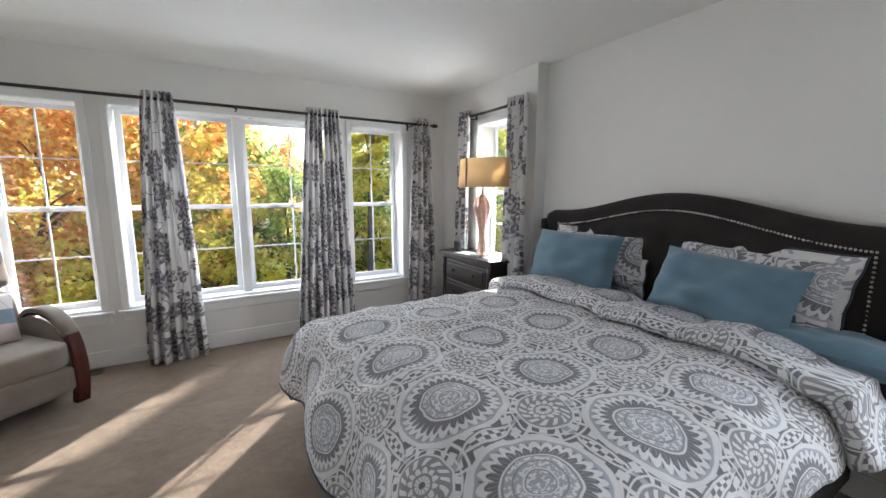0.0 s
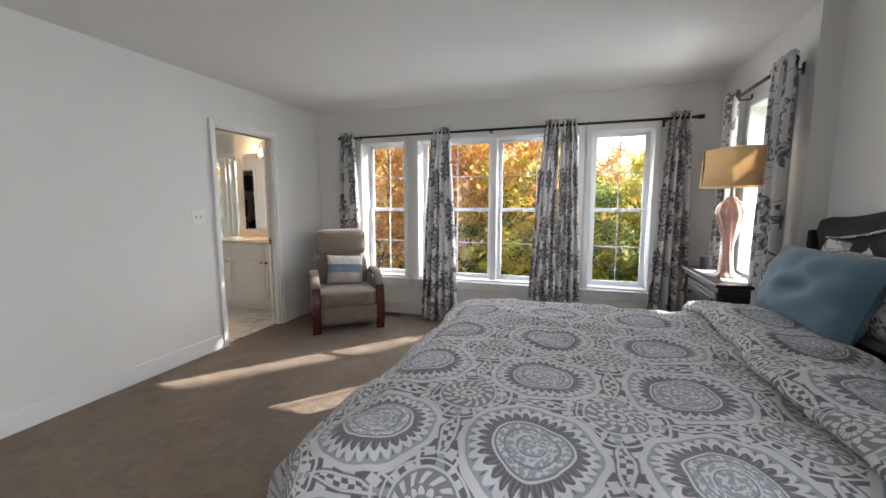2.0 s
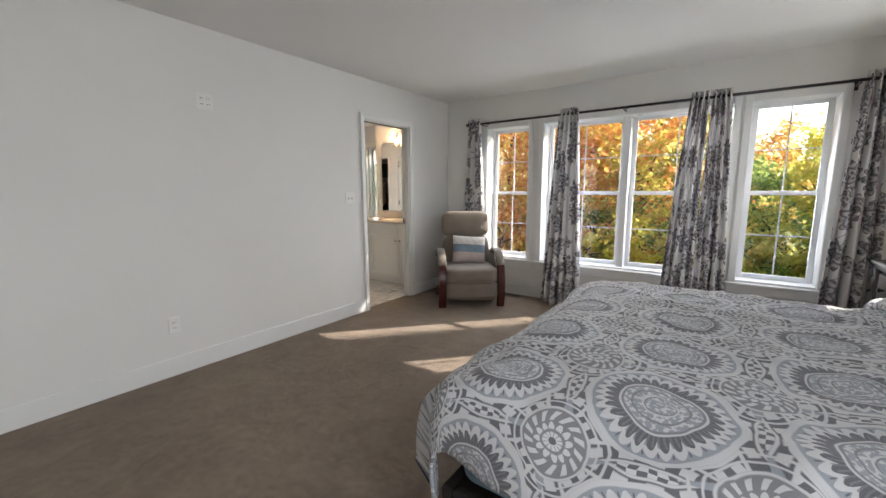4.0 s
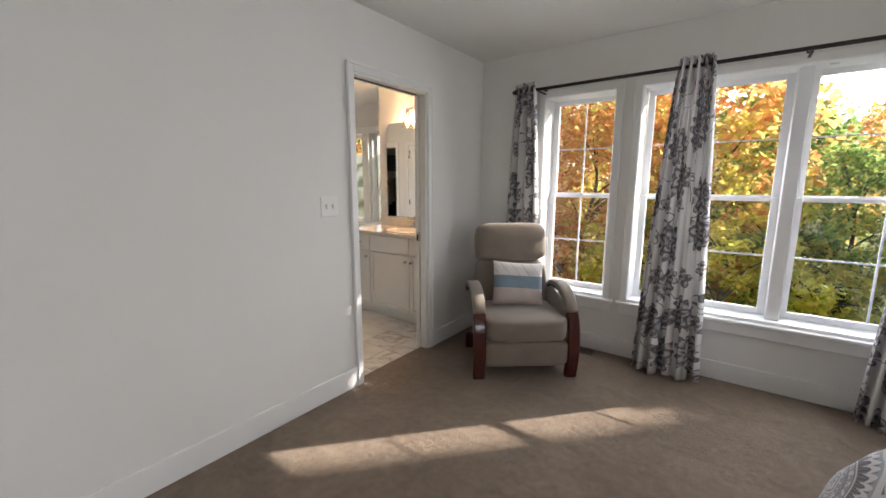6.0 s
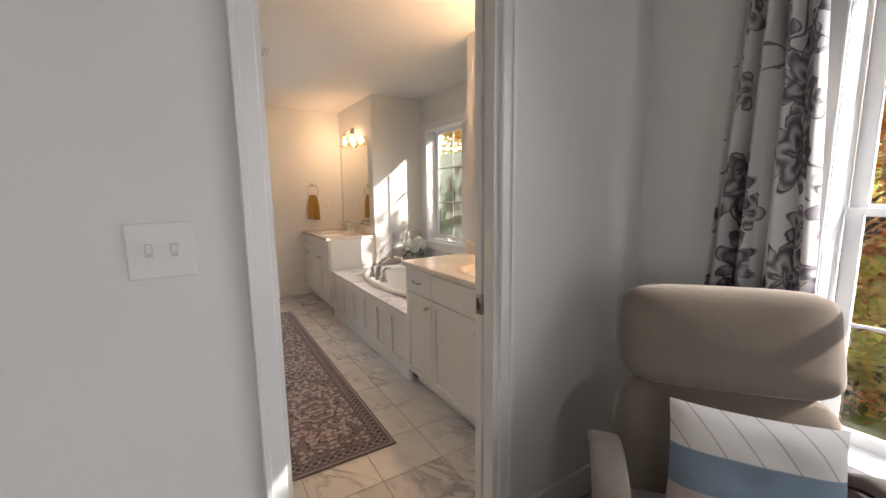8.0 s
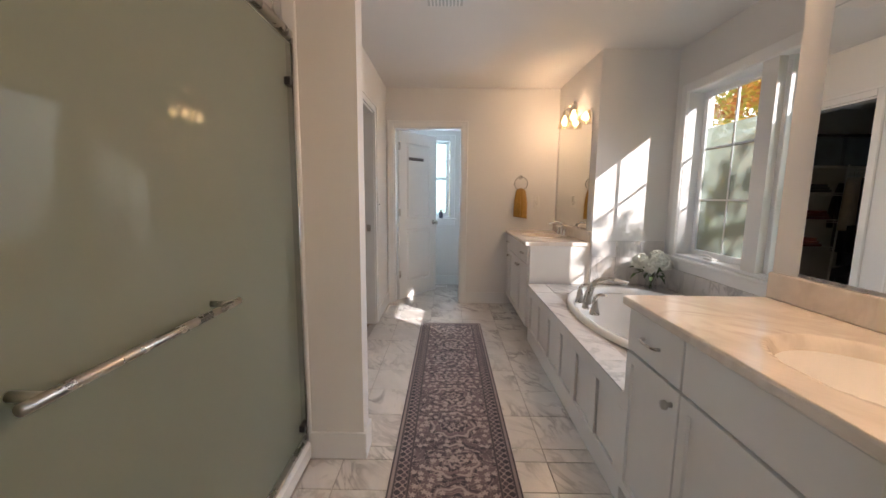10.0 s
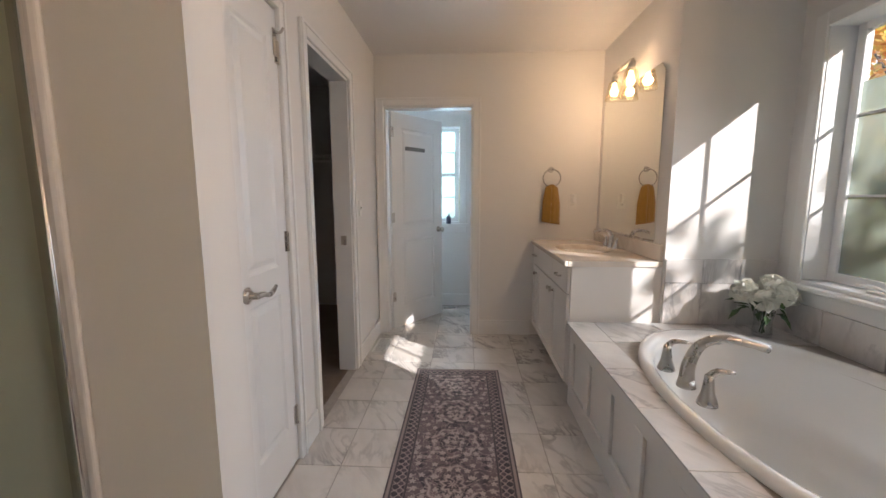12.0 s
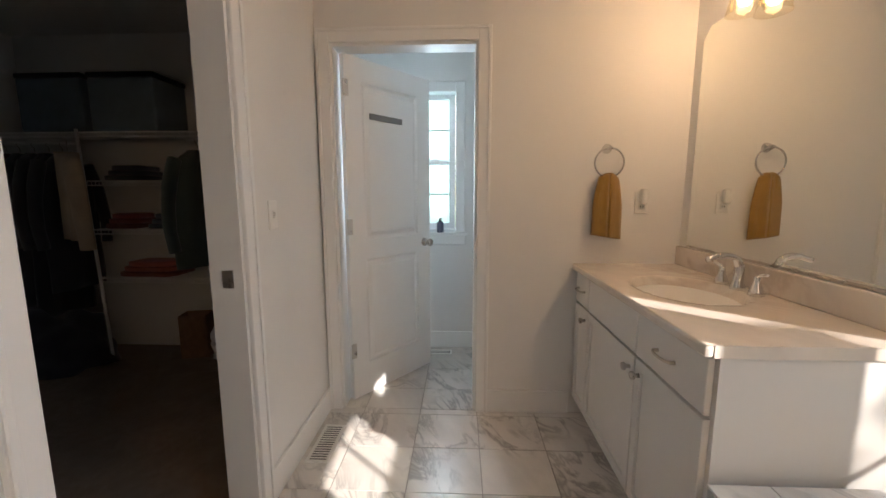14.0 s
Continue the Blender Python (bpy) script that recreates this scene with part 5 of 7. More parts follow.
def vanity(name, x0, x1, yf, yb, z, cols, label, end_panel):
    """A base cabinet facing -y: cols = column edges; drawer fronts above, doors below."""
    root = thing(name, label, "cabinet")
    part("body", boxes((x0, x1, yf + 0.02, yb, 0.10, z - 0.036)), CABINET, root)
    part("toe_kick", boxes((x0, x1, yf + 0.085, yf + 0.10, 0.0, 0.0995)), CABINET, root)
    n = len(cols) - 1
    for k in range(n):
        a, b = cols[k] + 0.004, cols[k + 1] - 0.004
        dr = shaker_door("drawer", root, a, b, z - 0.205, z - 0.045, yf + 0.019)
        dd = shaker_door("door", root, a, b, 0.115, z - 0.215, yf + 0.019)
        wide = b - a > 0.48
        if not (n == 3 and k == 1) and not wide:
            pull(dr, (a + b) / 2, yf, z - 0.125)
        kx = b - 0.035 if k < n - 1 else a + 0.035
        knob(dd, Matrix.Translation((kx, yf, z - 0.27)) @ pose(0, 0, 0, 90, 0, 0), 0.016)
    if end_panel:
        part("end_panel", boxes((x1 + 0.0005, x1 + 0.008, yf + 0.02, yb, 0.10, z - 0.036)), CABINET, root)
    return root


VF, VB = 6.44, VANY
vanity("vanity_cabinet", WX + 0.001, -3.335, VF, VB, 0.885, [WX + 0.005, -4.29, -3.75, -3.338], "white shaker vanity cabinet at the far end of the tub", True)
countertop("countertop", WX + 0.002, -3.318, VF - 0.022, VB, 0.885, (-3.93, 6.70, 0.24, 0.185), "cream marble-look vanity top with an oval sink")
vanity("vanity_cabinet", -1.385, -0.125, VF, VB, 0.905, [-1.383, -1.027, -0.48, -0.128], "white shaker vanity cabinet next to the bedroom door", True)
countertop("countertop", -1.395, -0.122, VF - 0.022, VB, 0.905, (-0.72, 6.70, 0.24, 0.185), "cream marble-look vanity top beside the doorway")


def basin_faucet(x, y, z):
    root = thing("faucet", "widespread chrome basin faucet with two lever handles", "faucet", "basin faucets", at=(x, y, z))
    bm = lathe(bmesh.new(), [(0.0, 0.0), (0.027, 0.0), (0.026, 0.012), (0.019, 0.03), (0.017, 0.10), (0.0, 0.105)], 20)
    sweep(bm, arc([(0, 0, 0.09), (0, -0.02, 0.125), (0, -0.07, 0.135), (0, -0.13, 0.118)], 5), [0.016] * 5 + [0.013] * 6 + [0.011] * 5, 12)
    part("spout", bm, CHROME, root, smooth=True)
    for s in (-1, 1):
        bm = lathe(bmesh.new(), [(0.0, 0.0), (0.027, 0.0), (0.024, 0.015), (0.014, 0.045), (0.012, 0.07), (0.0, 0.075)], 18, (s * 0.10, 0, 0))
        sweep(bm, arc([(s * 0.10, 0, 0.07), (s * 0.125, -0.005, 0.082), (s * 0.165, -0.012, 0.088)], 4), [0.010, 0.009, 0.009, 0.008, 0.008, 0.008, 0.007, 0.006, 0.005], 8, 0.6)
        part("lever_handle", bm, CHROME, root, smooth=True)
    return root


basin_faucet(-3.93, 6.905, 0.885)
basin_faucet(-0.72, 6.905, 0.905)


def wall_mirror(x0, x1, z0, z1, clip, label):
    root = thing("mirror", label, "mirror")
    bm = bmesh.new()
    y0, y1 = VANY - 0.008, VANY - 0.002
    out = [(x0, z0), (x1, z0), (x1, z1 - clip), (x1 - clip, z1), (x0 + clip, z1), (x0, z1 - clip)]
    fr, bk = [bm.verts.new((x, y0, z)) for x, z in out], [bm.verts.new((x, y1, z)) for x, z in out]
    bm.faces.new(fr)
    bm.faces.new(bk[::-1])
    for i in range(6):
        bm.faces.new((fr[i], fr[(i + 1) % 6], bk[(i + 1) % 6], bk[i]))
    part("glass", bm, MIRROR, root)
    part("bottom_channel", boxes((x0, x1, y0 - 0.003, y0 - 0.0005, z0 - 0.002, z0 + 0.008)), METAL, root)
    return root


wall_mirror(-4.43, -3.43, 0.99, 2.05, 0.05, "frameless wall mirror with clipped corners above the far sink")
wall_mirror(-1.28, -0.24, 1.01, 2.05, 0.05, "frameless wall mirror above the near sink")


def shade_glass():
    m = bpy.data.materials.new("seeded_clear_glass")
    m.use_nodes = True
    nt = m.node_tree
    nt.nodes.remove(nt.nodes["Principled BSDF"])
    clear, glossy, mixer = nt.nodes.new("ShaderNodeBsdfTransparent"), nt.nodes.new("ShaderNodeBsdfGlossy"), nt.nodes.new("ShaderNodeMixShader")
    clear.inputs[0].default_value = (0.98, 0.95, 0.88, 1)
    glossy.inputs["Roughness"].default_value = 0.12
    mixer.inputs[0].default_value = 0.14
    nt.links.new(clear.outputs[0], mixer.inputs[1])
    nt.links.new(glossy.outputs[0], mixer.inputs[2])
    nt.links.new(mixer.outputs[0], nt.nodes["Material Output"].inputs[0])
    return m


SHADEGLASS = shade_glass()


def glow(name, color, strength):
    g = Graph(name)
    g.finish((0.9, 0.8, 0.6), 0.5, Emission_Color=color, Emission_Strength=strength)
    return g.mat


FILAMENT = glow("lit_bulb", (1.0, 0.70, 0.36), 9.0)


def vanity_light(x, z, power):
    root = thing("vanity_light", "two-light chrome vanity fixture with clear bell glass shades, lit", "wall light", "vanity lights", at=(x, VANY, z))
    part("back_plate", boxes((-0.06, 0.06, -0.022, -0.001, -0.055, 0.075), bevel=0.006), METAL, root)
    part("cross_bar", boxes((-0.16, 0.16, -0.075, -0.052, 0.035, 0.058), bevel=0.004), METAL, root)
    part("stem", rod(bmesh.new(), (0, -0.02, 0.046), (0, -0.055, 0.046), 0.011), METAL, root, smooth=True)
    for s in (-1, 1):
        cx = s * 0.145
        part("socket", lathe(bmesh.new(), [(0.0, 0.035), (0.012, 0.035), (0.024, 0.02), (0.024, -0.02), (0.0, -0.022)], 16, (cx, -0.064, 0.0)), METAL, root, smooth=True)
        sh = bmesh.new()
        lathe(sh, [(0.026, -0.012), (0.04, -0.02), (0.046, -0.045), (0.056, -0.10), (0.064, -0.145), (0.0615, -0.145), (0.0535, -0.10), (0.0435, -0.045), (0.038, -0.022), (0.026, -0.015)], 28, (cx, -0.064, 0.0))
        gl = part("glass_shade", sh, SHADEGLASS, root, "clear bell-shaped glass", smooth=True)
        gl.visible_shadow = False
        bm = lathe(bmesh.new(), [(0.0, -0.022), (0.011, -0.025), (0.014, -0.045), (0.026, -0.075), (0.027, -0.092), (0.017, -0.112), (0.0, -0.118)], 18, (cx, -0.064, 0.0))
        b = part("bulb", bm, FILAMENT, root, "glowing warm bulb", smooth=True)
        b.visible_shadow = False
        bulb("vanity_light_glow", x + cx, VANY - 0.064, z - 0.085, power, 0.03, (1.0, 0.64, 0.36))
    return root


vanity_light(-3.93, 2.12, 2.5)
vanity_light(-0.76, 2.12, 6.5)


# ---- tub and its platform ----
def build_tub():
    cx, cy, rx, ry, zr = -2.32, 7.045, 0.80, 0.485, 0.515
    deck = thing("tub_platform", "white panelled tub platform with a marble-look tiled deck", "tub surround")
    n = 96
    bm = bmesh.new()
    x0, x1, y0, y1 = TUBX0 + 0.002, -1.386, 6.455, TUBY - 0.001
    inner, outer = [], []
    for k in range(n):
        a = 2 * math.pi * k / n
        ex, ey = cx + (rx - 0.05) * math.cos(a), cy + (ry - 0.05) * math.sin(a)
        dx, dy = math.cos(a) * rx, math.sin(a) * ry
        s = min([(x1 - cx) / dx if dx > 1e-9 else 1e9, (x0 - cx) / dx if dx < -1e-9 else 1e9, (y1 - cy) / dy if dy > 1e-9 else 1e9, (y0 - cy) / dy if dy < -1e-9 else 1e9])
        inner.append(bm.verts.new((ex, ey, zr - 0.004)))
        outer.append(bm.verts.new((cx + dx * s, cy + dy * s, zr - 0.004)))
    for k in range(n):
        j = (k + 1) % n
        bm.faces.new((inner[k], inner[j], outer[j], outer[k]))
    part("deck_bed", bm, GROUT, deck)
    tiles = [(x0 + 0.325 * i + 0.002, min(x0 + 0.325 * (i + 1) - 0.002, x1), y0 - 0.018, 6.592) for i in range(6)]
    tiles += [(x0 + 0.002, x0 + 0.32, 6.596 + 0.33 * j, min(6.596 + 0.33 * (j + 1) - 0.004, y1)) for j in range(4)]
    tiles += [(x1 - 0.16, x1 - 0.002, 6.596 + 0.33 * j, min(6.596 + 0.33 * (j + 1) - 0.004, y1)) for j in range(4)]
    for a, b, c, d in tiles:
        part("tile", boxes((a, b, c, d, zr - 0.0038, zr + 0.003)), DECKTILE, deck)
    # panelled front
    part("front_board", boxes((x0, -1.40, 6.474, 6.49, 0.0, zr - 0.012)), CABINET, deck)
    part("top_rail", boxes((x0, -1.40, 6.458, 6.4735, 0.415, zr - 0.012), bevel=0.003), CABINET, deck)
    part("bottom_rail", boxes((x0, -1.40, 6.458, 6.4735, 0.0, 0.125), bevel=0.003), CABINET, deck)
    for i in range(7):
        sx = x0 + (-1.40 - x0 - 0.07) * i / 6
        part("stile", boxes((sx, sx + 0.07, 6.458, 6.4735, 0.1255, 0.4145), bevel=0.003), CABINET, deck)
    # bathtub
    tub = thing("bathtub", "white oval drop-in soaking tub", "bathtub", at=(cx, cy, 0))
    rings = [(1.0, zr + 0.003), (1.0, zr + 0.02), (0.985, zr + 0.032), (0.95, zr + 0.038), (0.90, zr + 0.036), (0.855, zr + 0.026), (0.835, zr + 0.0), (0.81, zr - 0.08), (0.77, zr - 0.22), (0.71, zr - 0.33), (0.60, zr - 0.385), (0.40, zr - 0.40), (0.15, zr - 0.405)]
    bm = bmesh.new()
    loops = []
    for s, z in rings:
        loops.append([bm.verts.new((rx * s * math.copysign(abs(math.cos(a)) ** 0.92, math.cos(a)), (ry - (1 - s) * 0.28) * (1 if s > 0.8 else s / 0.8) * math.copysign(abs(math.sin(a)) ** 0.92, math.sin(a)), z)) for a in [2 * math.pi * k / n for k in range(n)]])
    for a, b in zip(loops, loops[1:]):
        for k in range(n):
            bm.faces.new((a[k], a[(k + 1) % n], b[(k + 1) % n], b[k]))
    bm.faces.new(loops[-1])
    part("shell", bm, PORCELAIN, tub, smooth=True)
    part("drain", lathe(bmesh.new(), [(0.0, 0.004), (0.03, 0.003), (0.035, 0.0)], 20, (0.2, 0.0, zr - 0.404)), CHROME, tub, smooth=True)
    part("overflow", lathe(bmesh.new(), [(0.0, 0.012), (0.03, 0.010), (0.034, 0.0)], 20, matrix=pose(0.0, 0.36, zr - 0.15, 80, 0, 0)), CHROME, tub, smooth=True)
    # roman filler
    fx, fy, fz = -2.43, 6.66, zr + 0.036
    fau = thing("tub_faucet", "tall arched brushed nickel tub filler with two levers", "faucet", at=(fx, fy, fz))
    bm = lathe(bmesh.new(), [(0.0, 0.0), (0.034, 0.0), (0.033, 0.008), (0.028, 0.03), (0.0, 0.032)], 22)
    path = arc([(0, 0, 0.01), (0, 0.004, 0.09), (0.012, 0.03, 0.165), (0.04, 0.085, 0.205), (0.075, 0.165, 0.20), (0.095, 0.215, 0.188)], 6)
    sweep(bm, path, [0.028 - 0.013 * min(1, i / 18) for i in range(len(path))], 16)
    part("spout", bm, METAL, fau, smooth=True)
    for s, lx in ((-1, -0.15), (1, 0.13)):
        bm = lathe(bmesh.new(), [(0.0, 0.0), (0.034, 0.0), (0.032, 0.010), (0.022, 0.04), (0.016, 0.085), (0.014, 0.105), (0.0, 0.11)], 20, (lx, 0.0, 0.0))
        sweep(bm, arc([(lx, 0, 0.10), (lx + 0.012, 0.02, 0.125), (lx + 0.03, 0.065, 0.128)], 5), [0.013, 0.013, 0.012, 0.012, 0.011, 0.011, 0.010, 0.009, 0.008, 0.007, 0.005], 10, 0.6)
        part("lever_handle", bm, METAL, fau, smooth=True)
    # tiled splash on the three walls
    sp = thing("tub_splash", "marble-look tile splash around the tub", "tile splash")
    z0 = zr + 0.004
    for j, (za, zb) in enumerate(((z0, z0 + 0.245), (z0 + 0.249, z0 + 0.385))):
        for i in range(3):
            a = VANY + 0.005 + 0.21 * i
            part("tile", boxes((TUBX0 + 0.0005, TUBX0 + 0.011, a, min(a + 0.206, TUBY - 0.012), za, zb)), DECKTILE, sp)
            part("tile", boxes((TUBX1 - 0.011, TUBX1 - 0.0005, a, min(a + 0.206, TUBY - 0.012), za, zb)), DECKTILE, sp)
    for i in range(6):
        a = TUBX0 + 0.012 + 0.313 * i
        part("tile", boxes((a, a + 0.309, TUBY - 0.011, TUBY - 0.0005, z0, z0 + 0.178)), DECKTILE, sp)


build_tub()


# ---- flowers ----
def build_flowers(x, y, z):
    root = thing("flower_vase", "clear glass vase of white peonies on the tub deck", "flowers", at=(x, y, z))
    v = part("vase", lathe(bmesh.new(), [(0.0, 0.0), (0.042, 0.0), (0.046, 0.02), (0.040, 0.09), (0.05, 0.145), (0.047, 0.145), (0.037, 0.09), (0.043, 0.02), (0.0, 0.008)], 24), GLASS, root, smooth=True)
    v.visible_shadow = False
    rnd = random.Random(5)
    petal = plain("white_petal", (0.80, 0.80, 0.72), 0.6, vary=0.06, scale=20)
    leafy = plain("green_leaf", (0.045, 0.085, 0.03), 0.5, vary=0.3, scale=25)
    heads = [(-0.05, -0.07, 0.225, 0.068), (0.05, 0.03, 0.245, 0.07), (-0.03, 0.05, 0.27, 0.06), (0.07, -0.05, 0.21, 0.058), (0.0, 0.11, 0.215, 0.058)]
    for hx, hy, hz, hr in heads:
        part("stem", sweep(bmesh.new(), arc([(rnd.uniform(-.02, .02), rnd.uniform(-.02, .02), 0.02), (hx * 0.3, hy * 0.3, 0.13), (hx, hy, hz - hr * 0.5)], 4), 0.003, 6), leafy, root)
        bm = bmesh.new()
        heart = Vector((hx, hy, hz))
        bmesh.ops.create_icosphere(bm, subdivisions=2, radius=hr * 0.5, matrix=Matrix.Translation(heart))
        for k in range(70):
            up = 1 - 1.55 * (k + 0.5) / 70
            a, flat_r = k * 2.39996, math.sqrt(max(0.0, 1 - up * up))
            out = Vector((flat_r * math.cos(a), flat_r * math.sin(a), up))
            turn = out.to_track_quat('Z', 'Y').to_matrix() @ Euler((rnd.uniform(-0.5, 0.5), rnd.uniform(-0.5, 0.5), rnd.uniform(0, 6.28))).to_matrix()
            size = hr * rnd.uniform(0.42, 0.62)
            ring = []
            for q in range(8):
                b = 2 * math.pi * q / 8
                ruffle = 1 + 0.14 * math.sin(3 * b + k)
                ring.append(bm.verts.new(heart + out * hr * rnd.uniform(0.60, 0.68) + turn @ Vector((size * ruffle * math.cos(b), size * ruffle * math.sin(b), 0.22 * size * (1 + 0.5 * math.sin(3 * b))))))
            mid = bm.verts.new(heart + out * hr * 0.56)
            for q in range(8):
                bm.faces.new((ring[q], ring[(q + 1) % 8], mid))
        part("blossom", bm, petal, root, "white ruffled blossom", smooth=True)
    for k in range(26):
        a, r = rnd.uniform(0, 6.28), rnd.uniform(0.07, 0.15)
        zz = rnd.uniform(0.11, 0.24)
        pm = Matrix.Translation((r * 0.75 * math.cos(a), r * 0.75 * math.sin(a), zz)) @ pose(0, 0, 0, rnd.uniform(-30, 30), rnd.uniform(-20, 50), math.degrees(a))
        bm = bmesh.new()
        L = rnd.uniform(0.05, 0.09)
        vs = [bm.verts.new(pm @ Vector(p)) for p in ((0, 0, 0), (L * 0.4, -L * 0.24, 0.006), (L, 0, -0.01), (L * 0.4, L * 0.24, 0.006))]
        bm.faces.new(vs)
        part("leaf", bm, leafy, root)


build_flowers(-3.10, 7.42, 0.519)


# ---- shower ----
SHOWERWALL = plain("white_shower_acrylic", (0.70, 0.70, 0.66), 0.3, vary=0.02)
sw = thing("shower_enclosure", "sliding green-tinted glass shower doors with a brushed header rail", "shower")
part("curb", boxes((-1.669, -0.122, 4.99, 5.075, 0.0, 0.085), bevel=0.012), PORCELAIN, sw)
part("pan", boxes((-1.66, -0.13, 4.23, 4.99, -0.005, 0.03), bevel=0.004), PORCELAIN, sw)
part("back_panel", boxes((-1.66, -0.13, 4.221, 4.232, 0.031, 2.1)), SHOWERWALL, sw)
part("end_panel", boxes((-1.669, -1.658, 4.233, 4.985, 0.031, 2.1)), SHOWERWALL, sw)
part("end_panel", boxes((-0.132, -0.121, 4.233, 4.985, 0.031, 2.1)), SHOWERWALL, sw)
part("header_rail", rod(bmesh.new(), (-1.668, 5.045, 1.955), (-0.122, 5.045, 1.955), 0.021), METAL, sw, smooth=True)
part("bottom_track", boxes((-1.668, -0.122, 5.02, 5.06, 0.0855, 0.105), bevel=0.003), METAL, sw)
for y, a, b in ((5.032, -1.655, -0.86), (5.052, -0.95, -0.135)):
    g = part("glass_door", boxes((a, b, y - 0.004, y + 0.004, 0.106, 1.93)), SHOWERGLASS, sw, "green-tinted glass")
    g.visible_shadow = False
part("wall_jamb", boxes((-1.657, -1.645, 5.018, 5.064, 0.106, 1.93), bevel=0.003), CHROME, sw)
part("corner_post", rod(bmesh.new(), (-1.640, 5.066, 0.106), (-1.640, 5.066, 1.93), 0.006), CHROME, sw, smooth=True)
part("seal_strip", boxes((-1.6695, -1.6575, 5.016, 5.078, 0.086, 2.1), bevel=0.005), PORCELAIN, sw)
for z in (0.16, 1.74):
    part("bumper", boxes((-1.648, -1.615, 5.036, 5.062, z, z + 0.032), bevel=0.003), BLACK, sw)
bm = rod(bmesh.new(), (-1.02, 5.115, 0.97), (-0.42, 5.115, 0.97), 0.010)
for x in (-0.98, -0.46):
    rod(bm, (x, 5.056, 0.97), (x, 5.115, 0.97), 0.009)
part("towel_bar", bm, METAL, sw, smooth=True)


# ---- doors ----
def moulded_panel(bm, x0, x1, z0, z1, y, out):
    """A raised panel with a sloped moulding on a door face."""
    loops = []
    for inset, h in ((0.0, 0.0005), (0.012, -0.008), (0.022, -0.009), (0.045, 0.002)):
        pts = ((x0 + inset, z0 + inset), (x1 - inset, z0 + inset), (x1 - inset, z1 - inset), (x0 + inset, z1 - inset))
        loops.append([bm.verts.new((x, y + out * h, z)) for x, z in pts])
    for a, b in zip(loops, loops[1:]):
        for k in range(4):
            bm.faces.new((a[k], a[(k + 1) % 4], b[(k + 1) % 4], b[k]))
    bm.faces.new(loops[-1])
    return bm


def door_leaf(parent, w, h, split=(0.19, 0.98, 1.10), both=True, margin=0.12):
    """A two-panel moulded leaf in local x (from the hinge) and z; faces at y = 0 and y = -0.035, with the panel fields cut out."""
    z0, z1, z2 = split
    m = margin if w > 0.5 else 0.085
    fields = [(m, w - m, z0, z1 - 0.06), (m, w - m, z1 + 0.06, h - 0.13)]
    bm = bmesh.new()
    xs, zs = [0, m, w - m, w], [0, fields[0][2], fields[0][3], fields[1][2], fields[1][3], h]
    for y, out in ((0.0, 1), (-0.035, -1)):
        for i in range(3):
            for j in range(5):
                if i == 1 and j in (1, 3):
                    moulded_panel(bm, xs[1], xs[2], zs[j], zs[j + 1], y, out)
                    continue
                bm.faces.new([bm.verts.new((x, y, z)) for x, z in ((xs[i], zs[j]), (xs[i + 1], zs[j]), (xs[i + 1], zs[j + 1]), (xs[i], zs[j + 1]))])
    for a, b in (((0, 0), (w, 0)), ((w, 0), (w, h)), ((w, h), (0, h)), ((0, h), (0, 0))):
        bm.faces.new([bm.verts.new(p) for p in ((a[0], 0, a[1]), (b[0], 0, b[1]), (b[0], -0.035, b[1]), (a[0], -0.035, a[1]))])
    bmesh.ops.remove_doubles(bm, verts=bm.verts, dist=0.0007)
    return part("leaf", bm, TRIM, parent)


def lever(parent, x, z, y, out, toward):
    bm = lathe(bmesh.new(), [(0.0, 0.0), (0.032, 0.0), (0.032, 0.006), (0.024, 0.012), (0.014, 0.02), (0.012, 0.045), (0.0, 0.047)], 22, matrix=Matrix.Translation((x, y, z)) @ pose(0, 0, 0, -90 * out, 0, 0))
    s = toward
    yy = y + out * 0.045
    sweep(bm, arc([(x, yy - out * 0.004, z), (x + s * 0.02, yy + out * 0.008, z + 0.002), (x + s * 0.06, yy + out * 0.012, z - 0.008), (x + s * 0.095, yy + out * 0.012, z + 0.004), (x + s * 0.118, yy + out * 0.010, z + 0.016)], 4), [0.012] * 4 + [0.010] * 5 + [0.009] * 4 + [0.007] * 3 + [0.004], 10)
    return part("lever_handle", bm, METAL, parent, "brushed nickel wave lever", smooth=True)


def hinge(parent, x, z, y, h=0.09):
    bm = rod(bmesh.new(), (x, y + 0.006, z - h / 2), (x, y + 0.006, z + h / 2), 0.007, n=10)
    bx(bm, x - 0.018, x + 0.018, y - 0.0005, y + 0.0025, z - h / 2, z + h / 2)
    return part("hinge", bm, METAL, parent)


# linen closet: two narrow leaves
lw = (LINEN[1] - LINEN[0]) / 2 - 0.003
for k, (hx, turn_sign) in enumerate(((LINEN[1] - 0.002, -1), (LINEN[0] + 0.002, 1))):
    d = tagged(new("door_%d" % (2 + k)), "closed white two-panel linen closet door leaf", "door", "linen closet doors", "structure")
    leaf = door_leaf(d, lw, 2.03, (0.20, 0.90, 1.0))
    if turn_sign < 0:
        d.matrix_world = pose(hx, WY0 - 0.038, 0.01, 0, 0, 180)
        lever(d, lw - 0.05, 0.895, -0.035, -1, -1)
        for z in (0.25, 1.06, 1.86):
            hinge(d, 0.006, z, -0.044)
    else:
        d.matrix_world = pose(hx, WY0 - 0.003, 0.01, 0, 0, 0)
        lever(d, lw - 0.075, 0.895, 0.0, 1, -1)
        for z in (0.23, 1.06, 1.86):
            hinge(d, 0.006, z, 0.0)
hk = thing("door_hook", "small brushed metal hook at the top of the linen door", "hook", at=(LINEN[0] + 0.03, WY0, 1.93))
